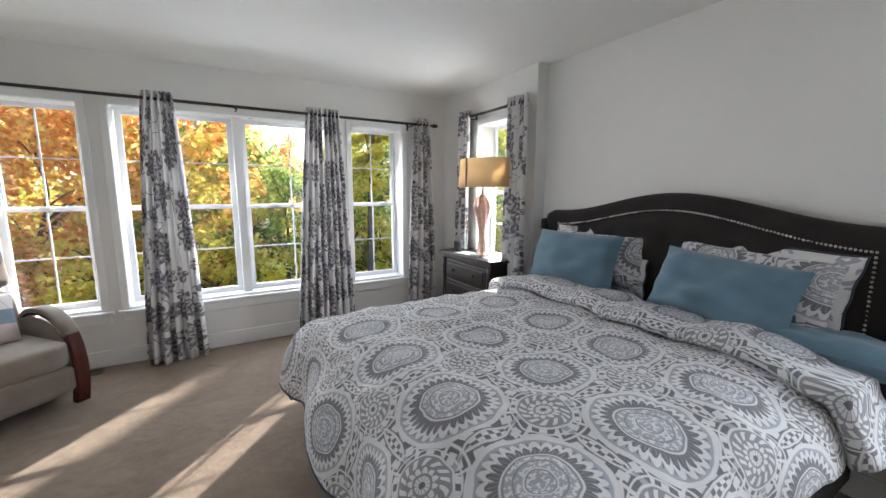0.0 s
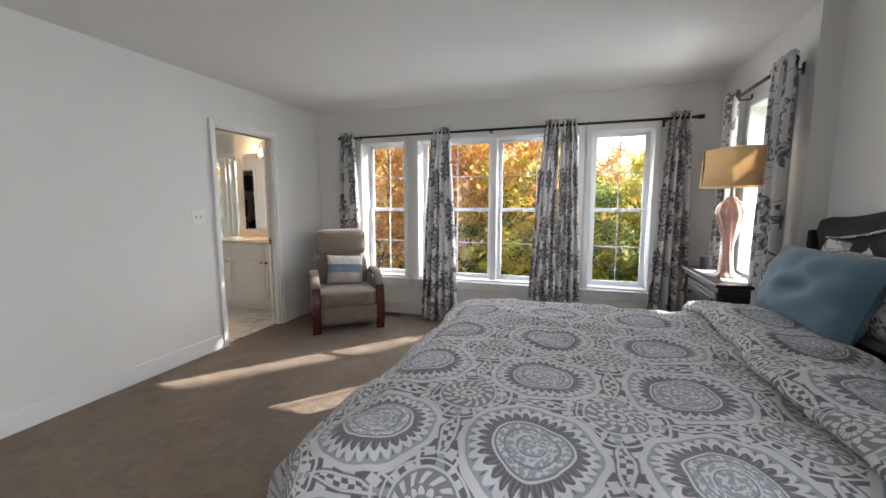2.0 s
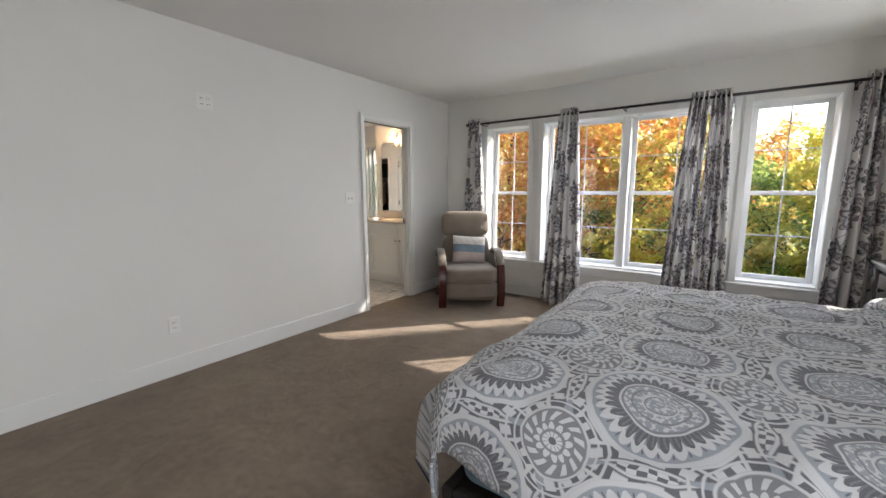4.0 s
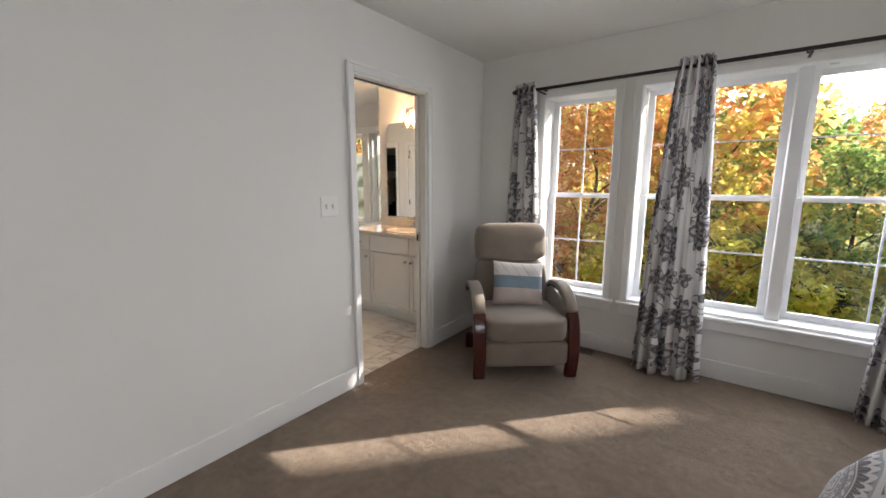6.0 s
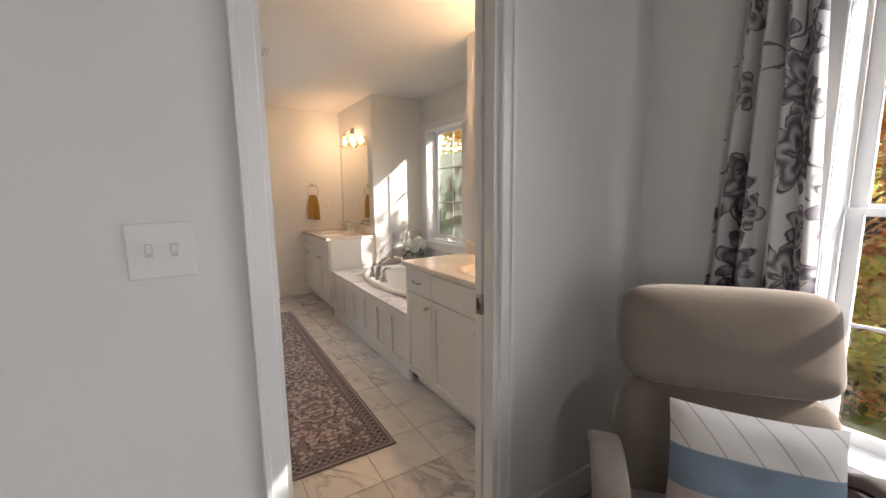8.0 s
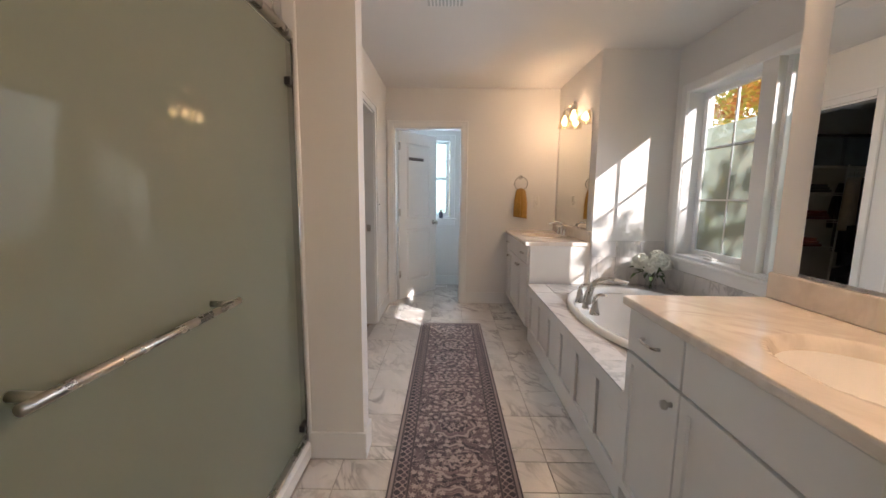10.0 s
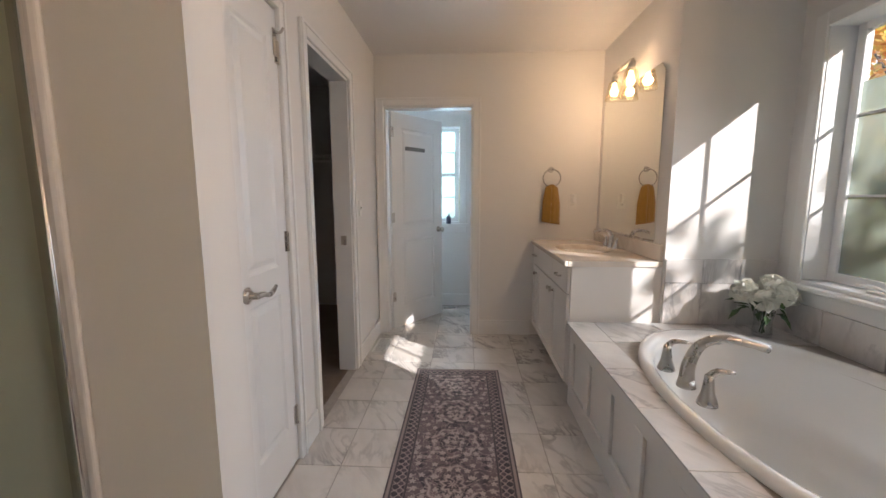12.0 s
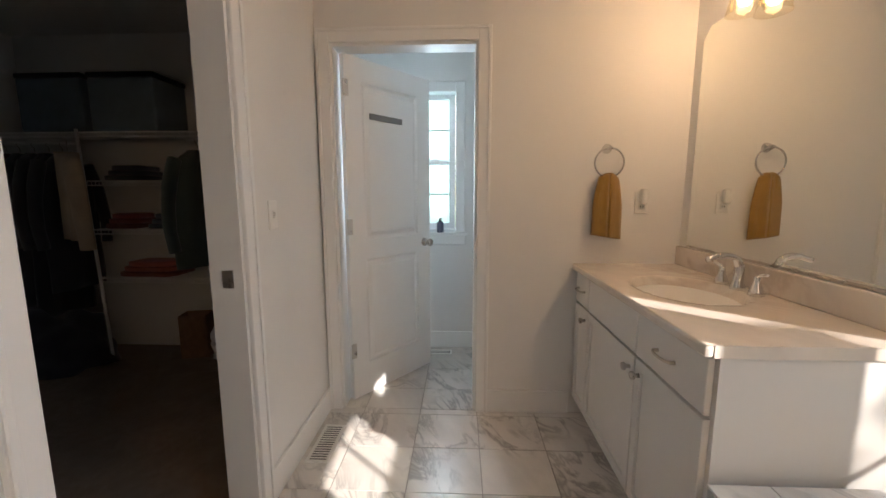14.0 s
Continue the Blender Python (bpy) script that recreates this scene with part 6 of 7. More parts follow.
bm = boxes((-0.012, 0.012, 0.0, 0.006, -0.08, 0.03), bevel=0.002)
sweep(bm, arc([(0, 0.004, 0.015), (0, 0.03, 0.012), (0.0, 0.045, 0.03)], 4), 0.006, 8)
part("plate", bm, METAL, hk)

# toilet room door, standing ajar
wd = tagged(new("door_4"), "white two-panel door standing ajar into the toilet room", "door", kind="structure")
door_leaf(wd, 0.70, 2.02, (0.20, 0.92, 1.04))
for z in (0.31, 1.065, 1.84):
    hinge(wd, 0.004, z, -0.043)
bm = lathe(bmesh.new(), [(0.0, 0.0), (0.03, 0.0), (0.028, 0.008), (0.012, 0.014), (0.012, 0.035), (0.026, 0.05), (0.026, 0.062), (0.0, 0.07)], 20, matrix=Matrix.Translation((0.64, -0.035, 0.92)) @ pose(0, 0, 0, 90, 0, 0))
part("door_knob", bm, METAL, wd, smooth=True)
part("hook_rail", boxes((0.17, 0.43, -0.048, -0.0355, 1.69, 1.725), bevel=0.003), plain("grey_metal", (0.20, 0.19, 0.18), 0.4, 0.6), wd, "dark metal over-door hook rail")
wd.matrix_world = pose(WX - 0.095, WC[0] + 0.022, 0.01, 0, 0, 142.5)

# ---- wall fittings ----
tr = thing("towel_ring", "chrome towel ring on the bathroom wall", "towel ring", at=(WX, 6.57, 1.50))
part("rosette", lathe(bmesh.new(), [(0.0, 0.0), (0.026, 0.0), (0.022, 0.012), (0.012, 0.02), (0.012, 0.045), (0.0, 0.05)], 20, matrix=pose(0, 0, 0, 0, 90, 0)), CHROME, tr, smooth=True)
ring = [(0.04, 0.075 * math.sin(a), -0.075 + 0.075 * math.cos(a)) for a in [2 * math.pi * k / 36 for k in range(37)]]
part("ring", sweep(bmesh.new(), ring, 0.005, 8), CHROME, tr, smooth=True)


def towel_cloth():
    g = Graph("mustard_terry")
    co = g.coords()
    f = g.add(g.mul(g.noise(co, 30.0, 3.0), 0.5), g.mul(g.noise(co, 500.0, 2.0), 0.5))
    g.bump(g.noise(co, 480.0, 2.0), 0.9, 0.006)
    return g.finish(g.ramp(f, [(0.3, (0.30, 0.16, 0.02)), (0.7, (0.46, 0.26, 0.04))]), 0.95, Sheen_Weight=0.4)


tw = thing("hand_towel", "mustard yellow hand towel hanging through the ring", "towel", at=(WX + 0.04, 6.57, 1.36))
rows, uvs = [], []
for j in range(25):
    s = j / 24
    row = []
    for i in range(33):
        a = 2 * math.pi * i / 32
        wdt, dep = 0.044 + 0.026 * min(1, s * 2.2) ** 0.7 + 0.006 * s, 0.016 + 0.008 * s
        fold = 1 + 0.22 * math.sin(5 * a + 1.5 * s) * (1 - 0.4 * s)
        row.append((dep * fold * math.cos(a), wdt * math.sin(a) * (1 + 0.04 * math.sin(9 * a)), -0.325 * s + (0.012 if s == 0 else 0) * math.cos(2 * a) - 0.012 * math.sin(a) * s))
    rows.append(row)
    uvs.append([(p[1], p[2]) for p in row])
cloth_grid("cloth", rows, uvs, towel_cloth(), tw, 0.006)

nl = wall_plate(pose(WX + 0.0005, 6.765, 1.215, 0, 0, 90), 0.072, 0.118, "outlet", "white outlet with a plug-in night light")
part("night_light", boxes((-0.02, 0.02, -0.05, -0.009, -0.005, 0.075), bevel=0.014), PLASTIC, nl, "rounded white plug-in night light")
wall_plate(pose(-3.93, WY0 + 0.0005, 1.18, 0, 0, 180), 0.072, 0.118, "switch", "single white toggle switch by the closet")
floor_register(pose(-4.17, 5.115, 0.0, 0, 0, 0), "white floor register set in the tile", PLASTIC)
floor_register(pose(-5.35, 5.62, 0.0, 0, 0, 90), "small white floor register in the toilet room", PLASTIC, 0.22, 0.09)

cv = thing("ceiling_vent", "white louvred exhaust vent in the bathroom ceiling", "ceiling vent", at=(-2.47, 5.70, CEILING))
bm = rect_frame(bmesh.new(), -0.13, 0.13, -0.13, 0.13, 0.028, -0.012, -0.0005)
fr = part("frame", bm, PLASTIC, cv)
fr.matrix_local = pose(0, 0, 0, -90, 0, 0)
part("backing", boxes((-0.11, 0.11, -0.11, 0.11, -0.003, -0.001)), plain("vent_shadow", (0.55, 0.55, 0.53), 0.8), cv)
for i in range(9):
    y = -0.09 + 0.0225 * i
    part("slat", boxes((-0.102, 0.102, y - 0.005, y + 0.005, -0.0095, -0.004)), PLASTIC, cv)

bt = thing("small_bottle", "small dark bottle on the toilet room window sill", "bottle", at=(-5.455, 5.635, 0.962))
part("body", lathe(bmesh.new(), [(0.0, 0.0), (0.026, 0.0), (0.028, 0.008), (0.028, 0.075), (0.014, 0.09), (0.0, 0.09)], 18), plain("grey_violet_glass", (0.06, 0.06, 0.10), 0.2), bt, smooth=True)
part("cap", lathe(bmesh.new(), [(0.0, 0.09), (0.013, 0.09), (0.013, 0.115), (0.0, 0.117)], 14), METAL, bt, smooth=True)

RL, RW = 2.935, 0.592
rg = tagged(part("runner_rug", boxes((-RL / 2, RL / 2, -RW / 2, RW / 2, 0.0, 0.008), bevel=0.002), rug_material(RL, RW)), "faded plum and beige oriental runner along the tiled floor", "rug")
rg.matrix_world = pose(-2.25, 5.772, 0.0005)

# ---- closet ----
WIRE = plain("white_coated_wire", (0.82, 0.81, 0.78), 0.4)


def wire_shelf(y0, y1, z, depth=0.34, label="white wire closet shelf"):
    root = thing("wire_shelf", label, "shelf", "closet shelves", at=(-5.419, 0, z))
    bm = bmesh.new()
    for q, zz in ((0.01, 0), (depth, 0), (depth, -0.03)):
        rod(bm, (q, y0, zz), (q, y1, zz), 0.005, n=6)
    part("front_rail", bm, WIRE, root)
    bm = bmesh.new()
    n = int((y1 - y0) / 0.028)
    for i in range(n + 1):
        y = y0 + (y1 - y0) * i / n
        rod(bm, (0.0, y, 0.003), (depth, y, 0.003), 0.002, n=4)
        rod(bm, (depth, y, 0.003), (depth, y, -0.03), 0.002, n=4)
    part("wires", bm, WIRE, root)
    return root


wire_shelf(2.35, 4.45, 1.70)
for z in (1.36, 1.01, 0.65):
    wire_shelf(3.12, 4.0, z)
up = thing("shelf_upright", "white shelf standard leaning from floor to shelf", "shelf post")
part("pole", rod(bmesh.new(), (-5.06, 3.10, 1.72), (-5.06, 3.17, 0.0), 0.011), WIRE, up, smooth=True)
hr = thing("hanging_rail", "white closet hanging rail below the shelf", "rail")
part("bar", rod(bmesh.new(), (-5.10, 2.33, 1.63), (-5.10, 3.08, 1.63), 0.012), WIRE, hr, smooth=True)
SLATE = fabric("slate_canvas", (0.12, 0.165, 0.195), vary=0.2)
for y in (2.93, 3.45):
    bn = thing("storage_bin", "slate blue fabric storage bin with a lid on the closet shelf", "storage box", "closet bins", at=(-5.23, y, 1.7055))
    part("box", boxes((-0.165, 0.165, -0.235, 0.235, 0.0, 0.36), bevel=0.012), SLATE, bn)
    part("lid", boxes((-0.17, 0.17, -0.24, 0.24, 0.3605, 0.395), bevel=0.01), fabric("black_canvas", (0.015, 0.016, 0.02)), bn)


def garment(y, z_top, length, width, color, label, thick=0.07, sleeves=True, seed=0, x=-5.10, turn=90):
    root = thing("hanging_garment", label, "clothes", "clothes on the rail", at=(x, y, z_top), turn=turn)
    cloth = fabric("garment_cloth", tuple(0.012 + c for c in color), vary=0.2)
    rnd = random.Random(seed)
    rows, uvs, n = [], [], 32
    for j in range(19):
        s = j / 18
        half = 0.05 + (width / 2 - 0.05) * min(1, s / 0.12) ** 0.7
        row = []
        for i in range(n + 1):
            a = 2 * math.pi * i / n
            row.append((half * math.cos(a) + 0.01 * math.sin(7 * s + seed), (thick / 2 + 0.014 * math.sin(6 * a + seed + 2 * s)) * math.sin(a), -0.02 - 0.10 * min(1, s / 0.12) * 0.5 - (length - 0.07) * s))
        rows.append(row)
        uvs.append([(p[0], p[2]) for p in row])
    cloth_grid("body", rows, uvs, cloth, root, 0.004)
    if sleeves:
        for q in (-1, 1):
            path = arc([(q * (width / 2 - 0.04), 0, -0.09), (q * (width / 2 + 0.02), 0.01, -0.28), (q * (width / 2 + 0.045), 0.02, -0.5), (q * (width / 2 + 0.03), 0.03, -0.68)], 5)
            part("sleeve", sweep(bmesh.new(), path, [0.06] * 6 + [0.055] * 5 + [0.05] * 5, 10, 0.7), cloth, root, smooth=True)
    bm = sweep(bmesh.new(), arc([(0, 0, -0.02), (0, 0, 0.02), (0.018, 0, 0.04), (0.0, 0, 0.058), (-0.015, 0, 0.045)], 4), 0.003, 6)
    part("hanger_hook", bm, METAL, root)
    return root


for y, ln, c, lb in ((2.40, 1.15, (0.02, 0.022, 0.03), "long black coat on a hanger"), (2.52, 0.85, (0.16, 0.05, 0.04), "plaid reddish shirt on a hanger"), (2.62, 1.2, (0.018, 0.018, 0.022), "long black coat on a hanger"),
                     (2.73, 1.1, (0.03, 0.03, 0.035), "dark wool coat on a hanger"), (2.84, 1.2, (0.015, 0.015, 0.018), "long black coat on a hanger"), (2.94, 1.0, (0.02, 0.02, 0.025), "dark jacket on a hanger")):
    garment(y, 1.575, ln, 0.42, c, lb, seed=int(y * 100), turn=0)
garment(3.06, 1.575, 0.62, 0.46, (0.62, 0.50, 0.36), "beige hooded sweatshirt on a hanger", 0.12, seed=3, turn=48, x=-5.02)
garment(4.02, 1.575, 0.80, 0.40, (0.03, 0.055, 0.055), "dark green jacket hanging by the shelves", 0.10, seed=8, turn=-20, x=-4.98)
hr2 = thing("hanging_rail", "short closet hanging rail by the door", "rail")
part("bar", rod(bmesh.new(), (-4.98, 3.95, 1.63), (-4.98, 4.5, 1.63), 0.012), WIRE, hr2, smooth=True)
for (y, z, w, c, lb) in ((3.36, 1.364, 0.30, (0.02, 0.022, 0.03), "folded dark sweater stack"), (3.30, 1.014, 0.24, (0.08, 0.02, 0.02), "folded maroon shirts"), (3.66, 1.014, 0.32, (0.02, 0.025, 0.04), "folded navy jeans"),
                         (3.45, 0.654, 0.42, (0.12, 0.03, 0.02), "rumpled reddish clothes pile")):
    st = thing("folded_clothes", lb + " on a wire shelf", "clothes", "folded clothes", at=(-5.24, y, z))
    k = 3
    for i in range(k):
        q = 1 - 0.12 * i
        part("layer", cushion(bmesh.new(), -0.14 * q, 0.14 * q, -w / 2 * q, w / 2 * q, 0.001 + 0.035 * i, 0.04 + 0.036 * i, 0.008, 6), fabric("folded_cloth", tuple(v * (1.8 + 0.8 * i) for v in c)), st, smooth=True)
bag = thing("paper_bag", "brown paper bag standing on the closet carpet", "bag", at=(-5.24, 3.72, 0.0), turn=12)
bm = boxes((-0.08, 0.08, -0.10, 0.10, 0.0, 0.34), bevel=0.004)
top = [f for f in bm.faces if f.normal.z > 0.9 and f.calc_center_median().z > 0.33]
bmesh.ops.delete(bm, geom=top, context='FACES')
part("sack", bm, wood("kraft_paper", (0.16, 0.085, 0.045), (0.26, 0.15, 0.085), 0.8), bag)
b2 = thing("plastic_bag", "crumpled white plastic bag on the closet floor", "bag", at=(-5.22, 3.98, 0.0))
bm = cushion(bmesh.new(), -0.09, 0.09, -0.09, 0.09, 0.0, 0.26, 0.03, 8)
for v in bm.verts:
    if v.co.z > 0.01:
        v.co += Vector((noise.noise(v.co * 14), noise.noise(v.co * 15 + Vector((3, 0, 0))), noise.noise(v.co * 13))) * 0.03
part("sack", bm, PLASTIC, b2)
pile = thing("laundry_heap", "dark heap of clothes on the closet floor", "clothes", at=(-5.0, 2.75, 0.0))
bm = bmesh.new()
bmesh.ops.create_icosphere(bm, subdivisions=4, radius=1.0)
for v in bm.verts:
    k = 1 + 0.35 * noise.noise(v.co * 2.2) + 0.12 * noise.noise(v.co * 6)
    v.co = Vector((v.co.x * 0.30 * k, v.co.y * 0.38 * k, max(0.0, v.co.z * 0.34 * k + 0.12)))
part("heap", bm, fabric("dark_laundry", (0.03, 0.03, 0.04), vary=0.6), pile, smooth=True)

# ---- floor tiles, last ----
def tile_floor():
    floor = bpy.data.objects["floor_bathroom"]
    tx, ty, gap = 0.30, 0.33, 0.004
    made = {}
    ox, oy = -4.455, 5.235

    def lay(x0, x1, y0, y1):
        for i in range(math.floor((x0 - ox) / tx), math.ceil((x1 - ox) / tx)):
            for j in range(math.floor((y0 - oy) / ty), math.ceil((y1 - oy) / ty)):
                a, b = max(x0, ox + tx * i), min(x1, ox + tx * (i + 1))
                c, d = max(y0, oy + ty * j), min(y1, oy + ty * (j + 1))
                w, h = round(b - a - gap, 3), round(d - c - gap, 3)
                if w < 0.02 or h < 0.02:
                    continue
                if (w, h) not in made:
                    made[(w, h)] = mesh_from(boxes((-w / 2, w / 2, -h / 2, h / 2, -0.005, 0.0), bevel=0.0012), "tile", MARBLE)
                t = new("tile", made[(w, h)])
                t.location = ((a + b) / 2, (c + d) / 2, 0.0)
                t.parent = floor
    lay(-1.655, -0.062, 5.077, 6.53)
    lay(WX, -1.655, WY0, 6.53)
    lay(-5.48, WX, 4.98, 6.32)


tile_floor()

# ---- outdoors ----
def leaf_material(name, stops):
    g = Graph(name)
    geo = g.nodes.new("ShaderNodeNewGeometry")
    col = g.ramp(geo.outputs["Random Per Island"], stops)
    g.finish(col, 0.55)
    tr, mixer = g.nodes.new("ShaderNodeBsdfTranslucent"), g.nodes.new("ShaderNodeMixShader")
    g.links.new(col, tr.inputs[0])
    mixer.inputs[0].default_value = 0.8
    g.links.new(g.bsdf.outputs[0], mixer.inputs[1])
    g.links.new(tr.outputs[0], mixer.inputs[2])
    g.links.new(mixer.outputs[0], g.nodes["Material Output"].inputs[0])
    return g.mat


ORANGE = leaf_material("orange_autumn_leaves", [(0.0, (0.66, 0.28, 0.10)), (0.4, (0.86, 0.46, 0.15)), (0.7, (0.88, 0.66, 0.22)), (1.0, (0.76, 0.74, 0.22))])
YELLOW = leaf_material("yellow_autumn_leaves", [(0.0, (0.56, 0.62, 0.12)), (0.5, (0.84, 0.78, 0.18)), (1.0, (0.80, 0.58, 0.14))])
GREEN = leaf_material("green_leaves", [(0.0, (0.14, 0.26, 0.10)), (0.5, (0.32, 0.46, 0.14)), (1.0, (0.62, 0.66, 0.18))])
BARK = wood("grey_bark", (0.05, 0.04, 0.035), (0.13, 0.11, 0.09), 0.9, axis=2)
GRASS = plain("sunlit_lawn", (0.20, 0.26, 0.05), 0.95, vary=0.5, scale=1.2, grain=0.6, grain_scale=60)
GZ = -0.9
tagged(part("ground", boxes((-150, 150, 8.3, 220, GZ - 0.3, GZ), (-150, 150, -120, 8.3, GZ - 0.3, GZ - 0.02)), GRASS), kind="structure", label="sunlit lawn around the house")


def tree_meshes(name, height, spread, leaves, size, material, seed, low=0.25, clumps=34):
    """Trunk with limbs, and a crown of many small leaves in uneven clumps."""
    rnd = random.Random(seed)
    bm = bmesh.new()
    trunk = arc([(0, 0, 0), (rnd.uniform(-.1, .1), rnd.uniform(-.1, .1), height * 0.3), (rnd.uniform(-.3, .3), rnd.uniform(-.3, .3), height * 0.62), (rnd.uniform(-.4, .4), rnd.uniform(-.4, .4), height * 0.9)], 5)
    base = 0.009 * height + 0.025
    sweep(bm, trunk, [base * (1 - 0.9 * i / (len(trunk) - 1)) + 0.01 for i in range(len(trunk))], 8)
    tips = []
    for k in range(clumps):
        t = rnd.uniform(low, 1.0)
        root_p = trunk[min(int(t * 0.85 * len(trunk)), len(trunk) - 1)]
        a = rnd.uniform(0, 2 * math.pi)
        reach = spread * (0.35 + 0.65 * math.sin(math.pi * min(1, (t - low) / (1 - low) * 0.8 + 0.15))) * rnd.uniform(0.35, 1.0)
        tip = Vector((root_p.x + reach * math.cos(a), root_p.y + reach * math.sin(a), height * t + rnd.uniform(-0.2, 0.5)))
        if k < 16:
            mid = (root_p + tip) / 2 + Vector((0, 0, 0.12 * reach))
            sweep(bm, arc([root_p, mid, tip], 4), [base * 0.3 * (1 - i / 9) + 0.006 for i in range(9)], 5)
        tips.append((tip, rnd.uniform(0.45, 1.0) * spread * 0.36))
    wood_me = mesh_from(bm, "trunk", BARK)
    verts, faces = [], []
    for _ in range(leaves):
        c, r = tips[rnd.randrange(len(tips))]
        d = Vector((rnd.gauss(0, 1), rnd.gauss(0, 1), rnd.gauss(0, 0.75)))
        p = c + d.normalized() * r * rnd.random() ** 0.45
        s = size * rnd.uniform(0.5, 1.3)
        q = Euler((rnd.uniform(-1, 1), rnd.uniform(-1, 1), rnd.uniform(0, 6.28))).to_matrix()
        n = len(verts)
        for u, v, w in ((-0.5, 0, 0), (0, -0.36, 0.06), (0.62, 0, 0), (0, 0.36, 0.06)):
            verts.append(tuple(p + q @ Vector((u * s, v * s, w * s))))
        faces.append((n, n + 1, n + 2, n + 3))
    me = bpy.data.meshes.new("crown")
    me.from_pydata(verts, [], faces)
    me.materials.append(material)
    return wood_me, me


def tree(name, meshes, x, y, turn, scale, label, group):
    root = thing(name, label, "tree" if name == "tree" else "shrub", group)
    for nm, me in zip(("trunk", "crown"), meshes):
        ob = new(nm, me)
        ob.parent = root
    root.matrix_world = pose(x, y, GZ, 0, 0, turn) @ Matrix.Scale(scale, 4)
    return root


T_ORANGE = tree_meshes("orange", 4.6, 1.9, 8000, 0.12, ORANGE, 1, 0.10, 60)
T_YELLOW = tree_meshes("yellow", 4.4, 1.8, 7500, 0.12, YELLOW, 2, 0.10, 54)
T_GREEN = tree_meshes("green", 4.4, 1.7, 7500, 0.12, GREEN, 3, 0.10, 54)
T_TALL = tree_meshes("tall", 9.5, 2.6, 5200, 0.26, YELLOW, 4, 0.35, 44)
# added slim tree that keeps sun off parts of the window glass
T_SUN_BLOCKER = tree_meshes("slim", 12.0, 0.85, 9000, 0.26, YELLOW, 8, 0.42, 60)
T_SHRUB = tree_meshes("shrub", 1.5, 0.9, 2600, 0.09, YELLOW, 6, 0.05, 30)
T_SHRUBG = tree_meshes("shrub", 1.6, 0.9, 2600, 0.09, GREEN, 7, 0.05, 30)
T_SHRUBO = tree_meshes("shrub", 1.6, 0.9, 2600, 0.09, ORANGE, 9, 0.05, 30)


def backdrop_material():
    """Self-lit far woods in autumn colour, daylight put into the glow, with pale sky between the tops."""
    g = Graph("glowing_far_woods")
    x, y, z = g.split(g.coords())
    co = g.join(x, y, z)
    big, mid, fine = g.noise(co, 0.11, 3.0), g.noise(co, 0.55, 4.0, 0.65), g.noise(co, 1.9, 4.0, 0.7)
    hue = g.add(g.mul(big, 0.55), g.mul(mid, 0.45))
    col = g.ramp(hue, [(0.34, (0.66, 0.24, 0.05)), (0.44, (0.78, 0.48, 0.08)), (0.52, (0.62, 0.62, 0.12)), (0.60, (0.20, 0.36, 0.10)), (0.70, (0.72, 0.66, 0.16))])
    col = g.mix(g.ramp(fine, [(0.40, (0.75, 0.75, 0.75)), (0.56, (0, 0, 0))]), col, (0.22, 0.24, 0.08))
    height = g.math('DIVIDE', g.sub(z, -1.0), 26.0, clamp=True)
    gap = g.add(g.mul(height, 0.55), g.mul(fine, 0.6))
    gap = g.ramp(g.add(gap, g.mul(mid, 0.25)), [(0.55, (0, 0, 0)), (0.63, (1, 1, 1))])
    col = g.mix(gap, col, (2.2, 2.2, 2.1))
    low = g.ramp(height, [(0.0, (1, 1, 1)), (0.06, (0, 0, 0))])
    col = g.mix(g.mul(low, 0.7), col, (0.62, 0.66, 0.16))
    # black base: the woods' brightness is all emission, no sun falls on them
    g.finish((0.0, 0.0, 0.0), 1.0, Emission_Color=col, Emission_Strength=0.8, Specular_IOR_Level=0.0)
    return g.mat


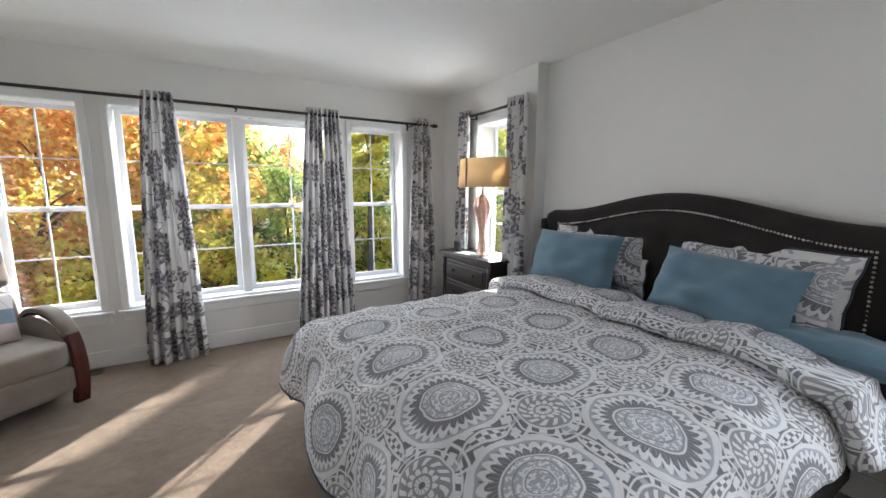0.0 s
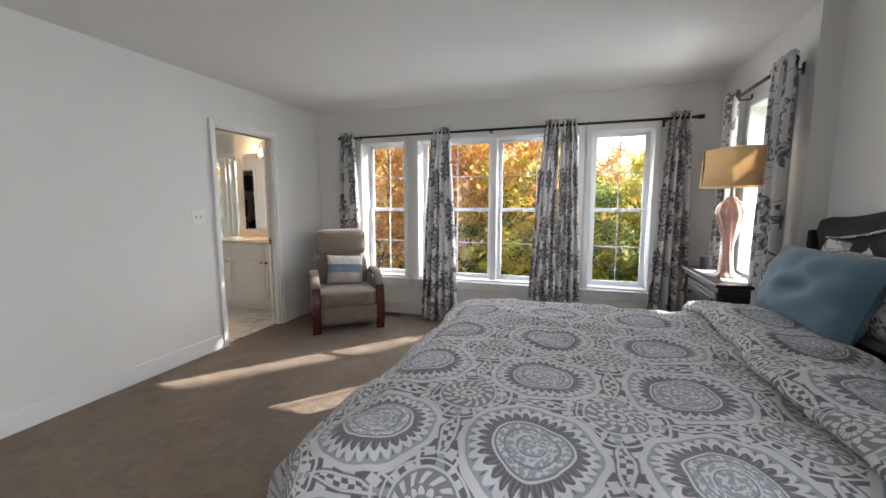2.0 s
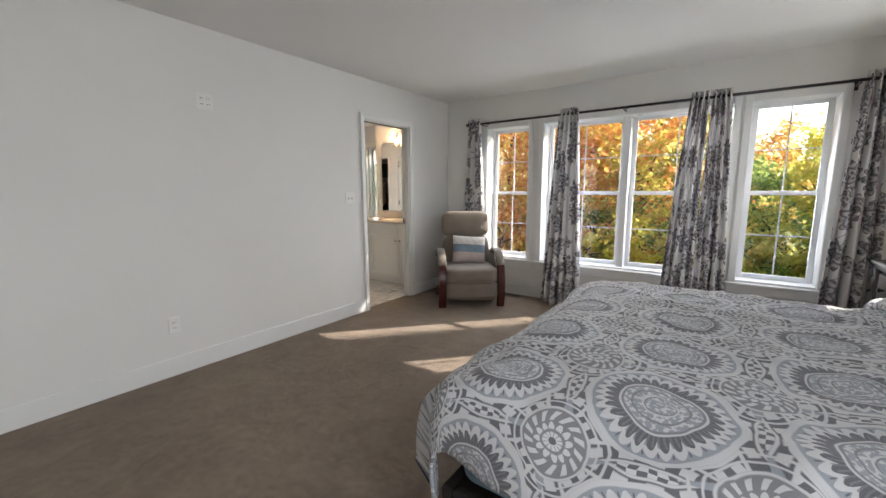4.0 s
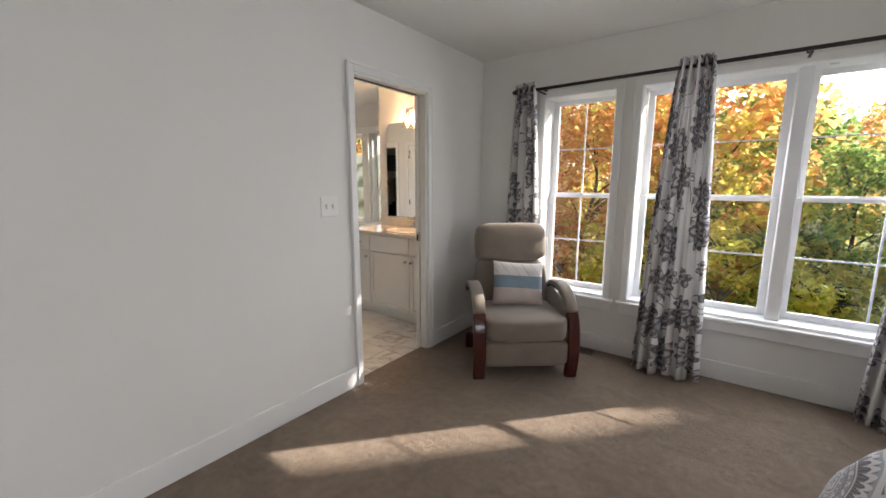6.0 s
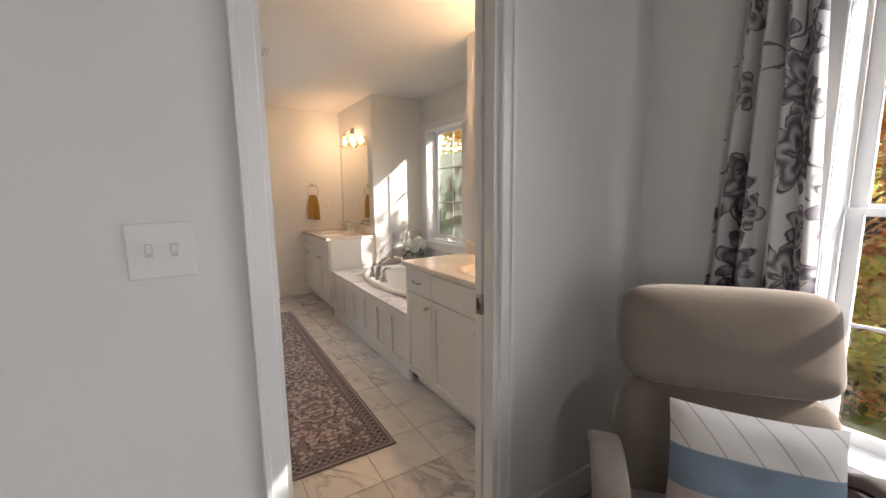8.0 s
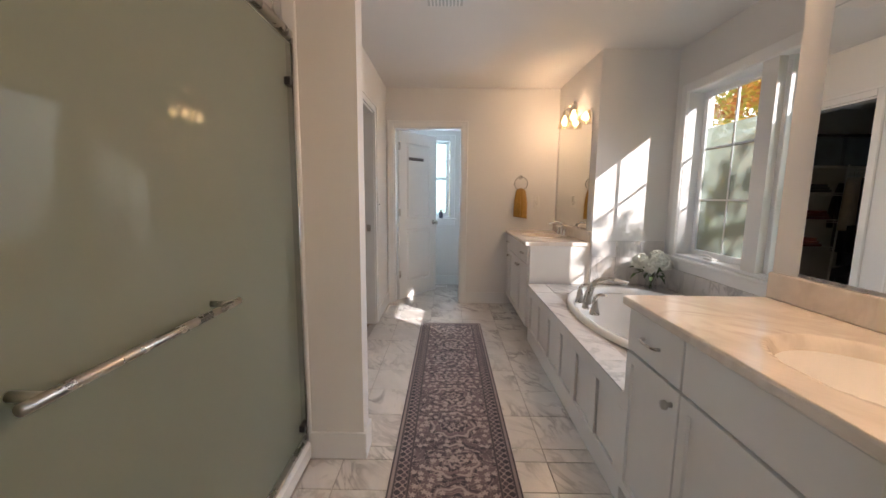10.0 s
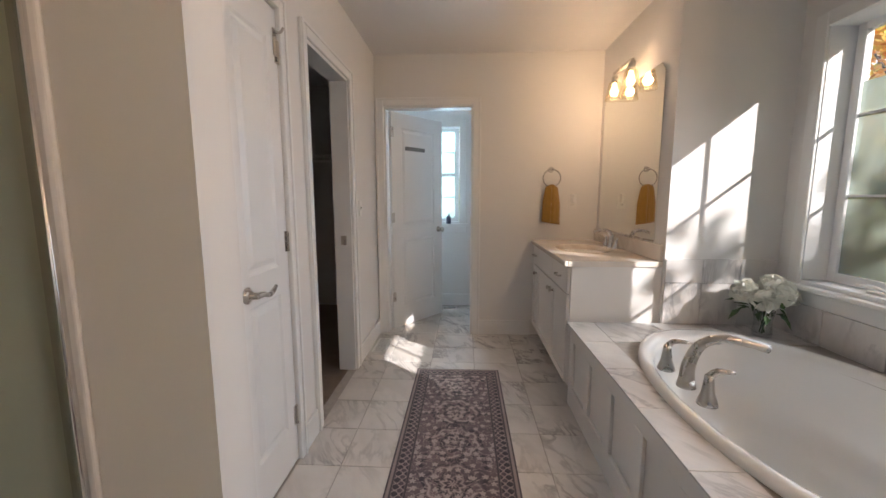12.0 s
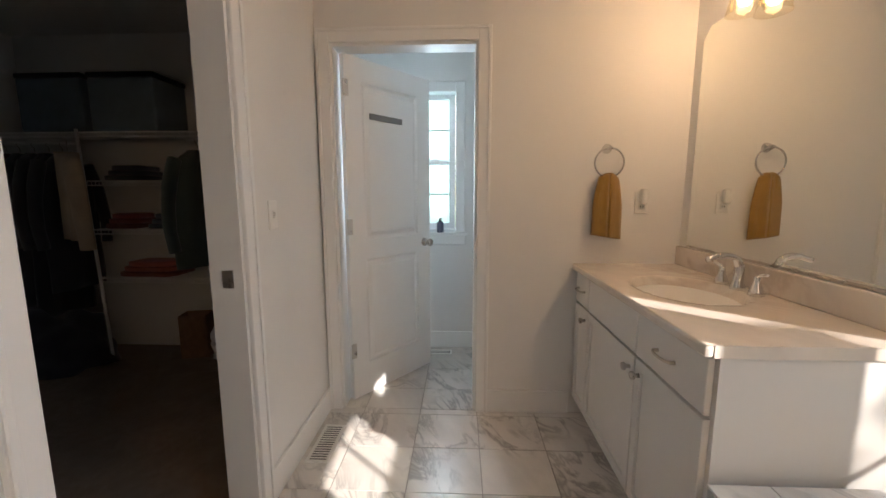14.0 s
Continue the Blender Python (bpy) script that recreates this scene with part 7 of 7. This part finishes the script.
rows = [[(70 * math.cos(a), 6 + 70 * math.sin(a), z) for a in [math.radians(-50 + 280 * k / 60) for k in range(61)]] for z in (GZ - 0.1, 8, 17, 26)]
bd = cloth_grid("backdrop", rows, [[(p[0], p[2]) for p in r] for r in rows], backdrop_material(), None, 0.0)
tagged(bd, "distant autumn woods on a glowing backdrop sheet", "woods", kind="structure")
rnd = random.Random(11)
LO, LY, LG = "autumn maple with orange and gold leaves", "tree with yellow autumn leaves", "tree with green and yellowing leaves"
# trees at x 1.5, 7.25 and 8.4 are placed to break up window sun
for kind, lab, spots in ((T_ORANGE, LO, ((-1.6, 12.2, 0.95), (-6.5, 19.0, 1.1), (0.2, 14.5, 1.05), (-4.6, 13.6, 0.95), (3.9, 17.5, 0.85), (-6.2, 11.4, 1.0), (-0.4, 11.6, 0.8), (-2.6, 11.3, 0.85), (1.5, 12.9, 1.2))),
                         (T_GREEN, LG, ((2.6, 13.6, 0.85), (8.2, 15.2, 0.95), (-8.0, 17.0, 1.15), (11.5, 20.0, 1.3), (3.4, 11.9, 0.62), (6.1, 13.3, 0.85), (8.4, 12.5, 1.17), (2.2, 15.5, 0.9))),
                         (T_YELLOW, LY, ((5.6, 14.5, 0.8), (-1.5, 20.0, 1.3), (13.0, 13.0, 1.1), (-13.0, 7.5, 1.2), (-3.2, 14.8, 1.1), (-8.4, 12.4, 1.2), (1.6, 12.4, 0.7), (7.25, 12.2, 1.12), (4.6, 12.6, 0.6), (9.6, 13.6, 0.9)))):
    for x, y, s in spots:
        tree("tree", kind, x, y, rnd.uniform(0, 360), s, lab, "garden trees")
# the first three are made-up blockers that trim the sun patches indoors
for x, y, s in ((11.74, 16.1, 2.7), (4.80, 10.65, 0.48), (11.12, 16.25, 2.7), (-3.0, 27.0, 1.1), (18.0, 24.0, 1.2)):
    tree("tree", T_SUN_BLOCKER if y < 20 else T_TALL, x, y, rnd.uniform(0, 360), s, "added tall thin tree with sparse yellow leaves", "far trees")
for k in range(34):
    x = -6.0 + 0.52 * k + rnd.uniform(-0.25, 0.25)
    kind = T_SHRUBO if x < 0.6 and k % 2 else (T_SHRUBG if k % 4 == 0 else T_SHRUB)
    tree("shrub", kind, x, 10.6 + rnd.uniform(-0.6, 1.6), rnd.uniform(0, 360), rnd.uniform(0.85, 1.25), "leafy shrub with orange autumn leaves" if kind is T_SHRUBO else "low leafy shrub turning yellow", "garden shrubs")
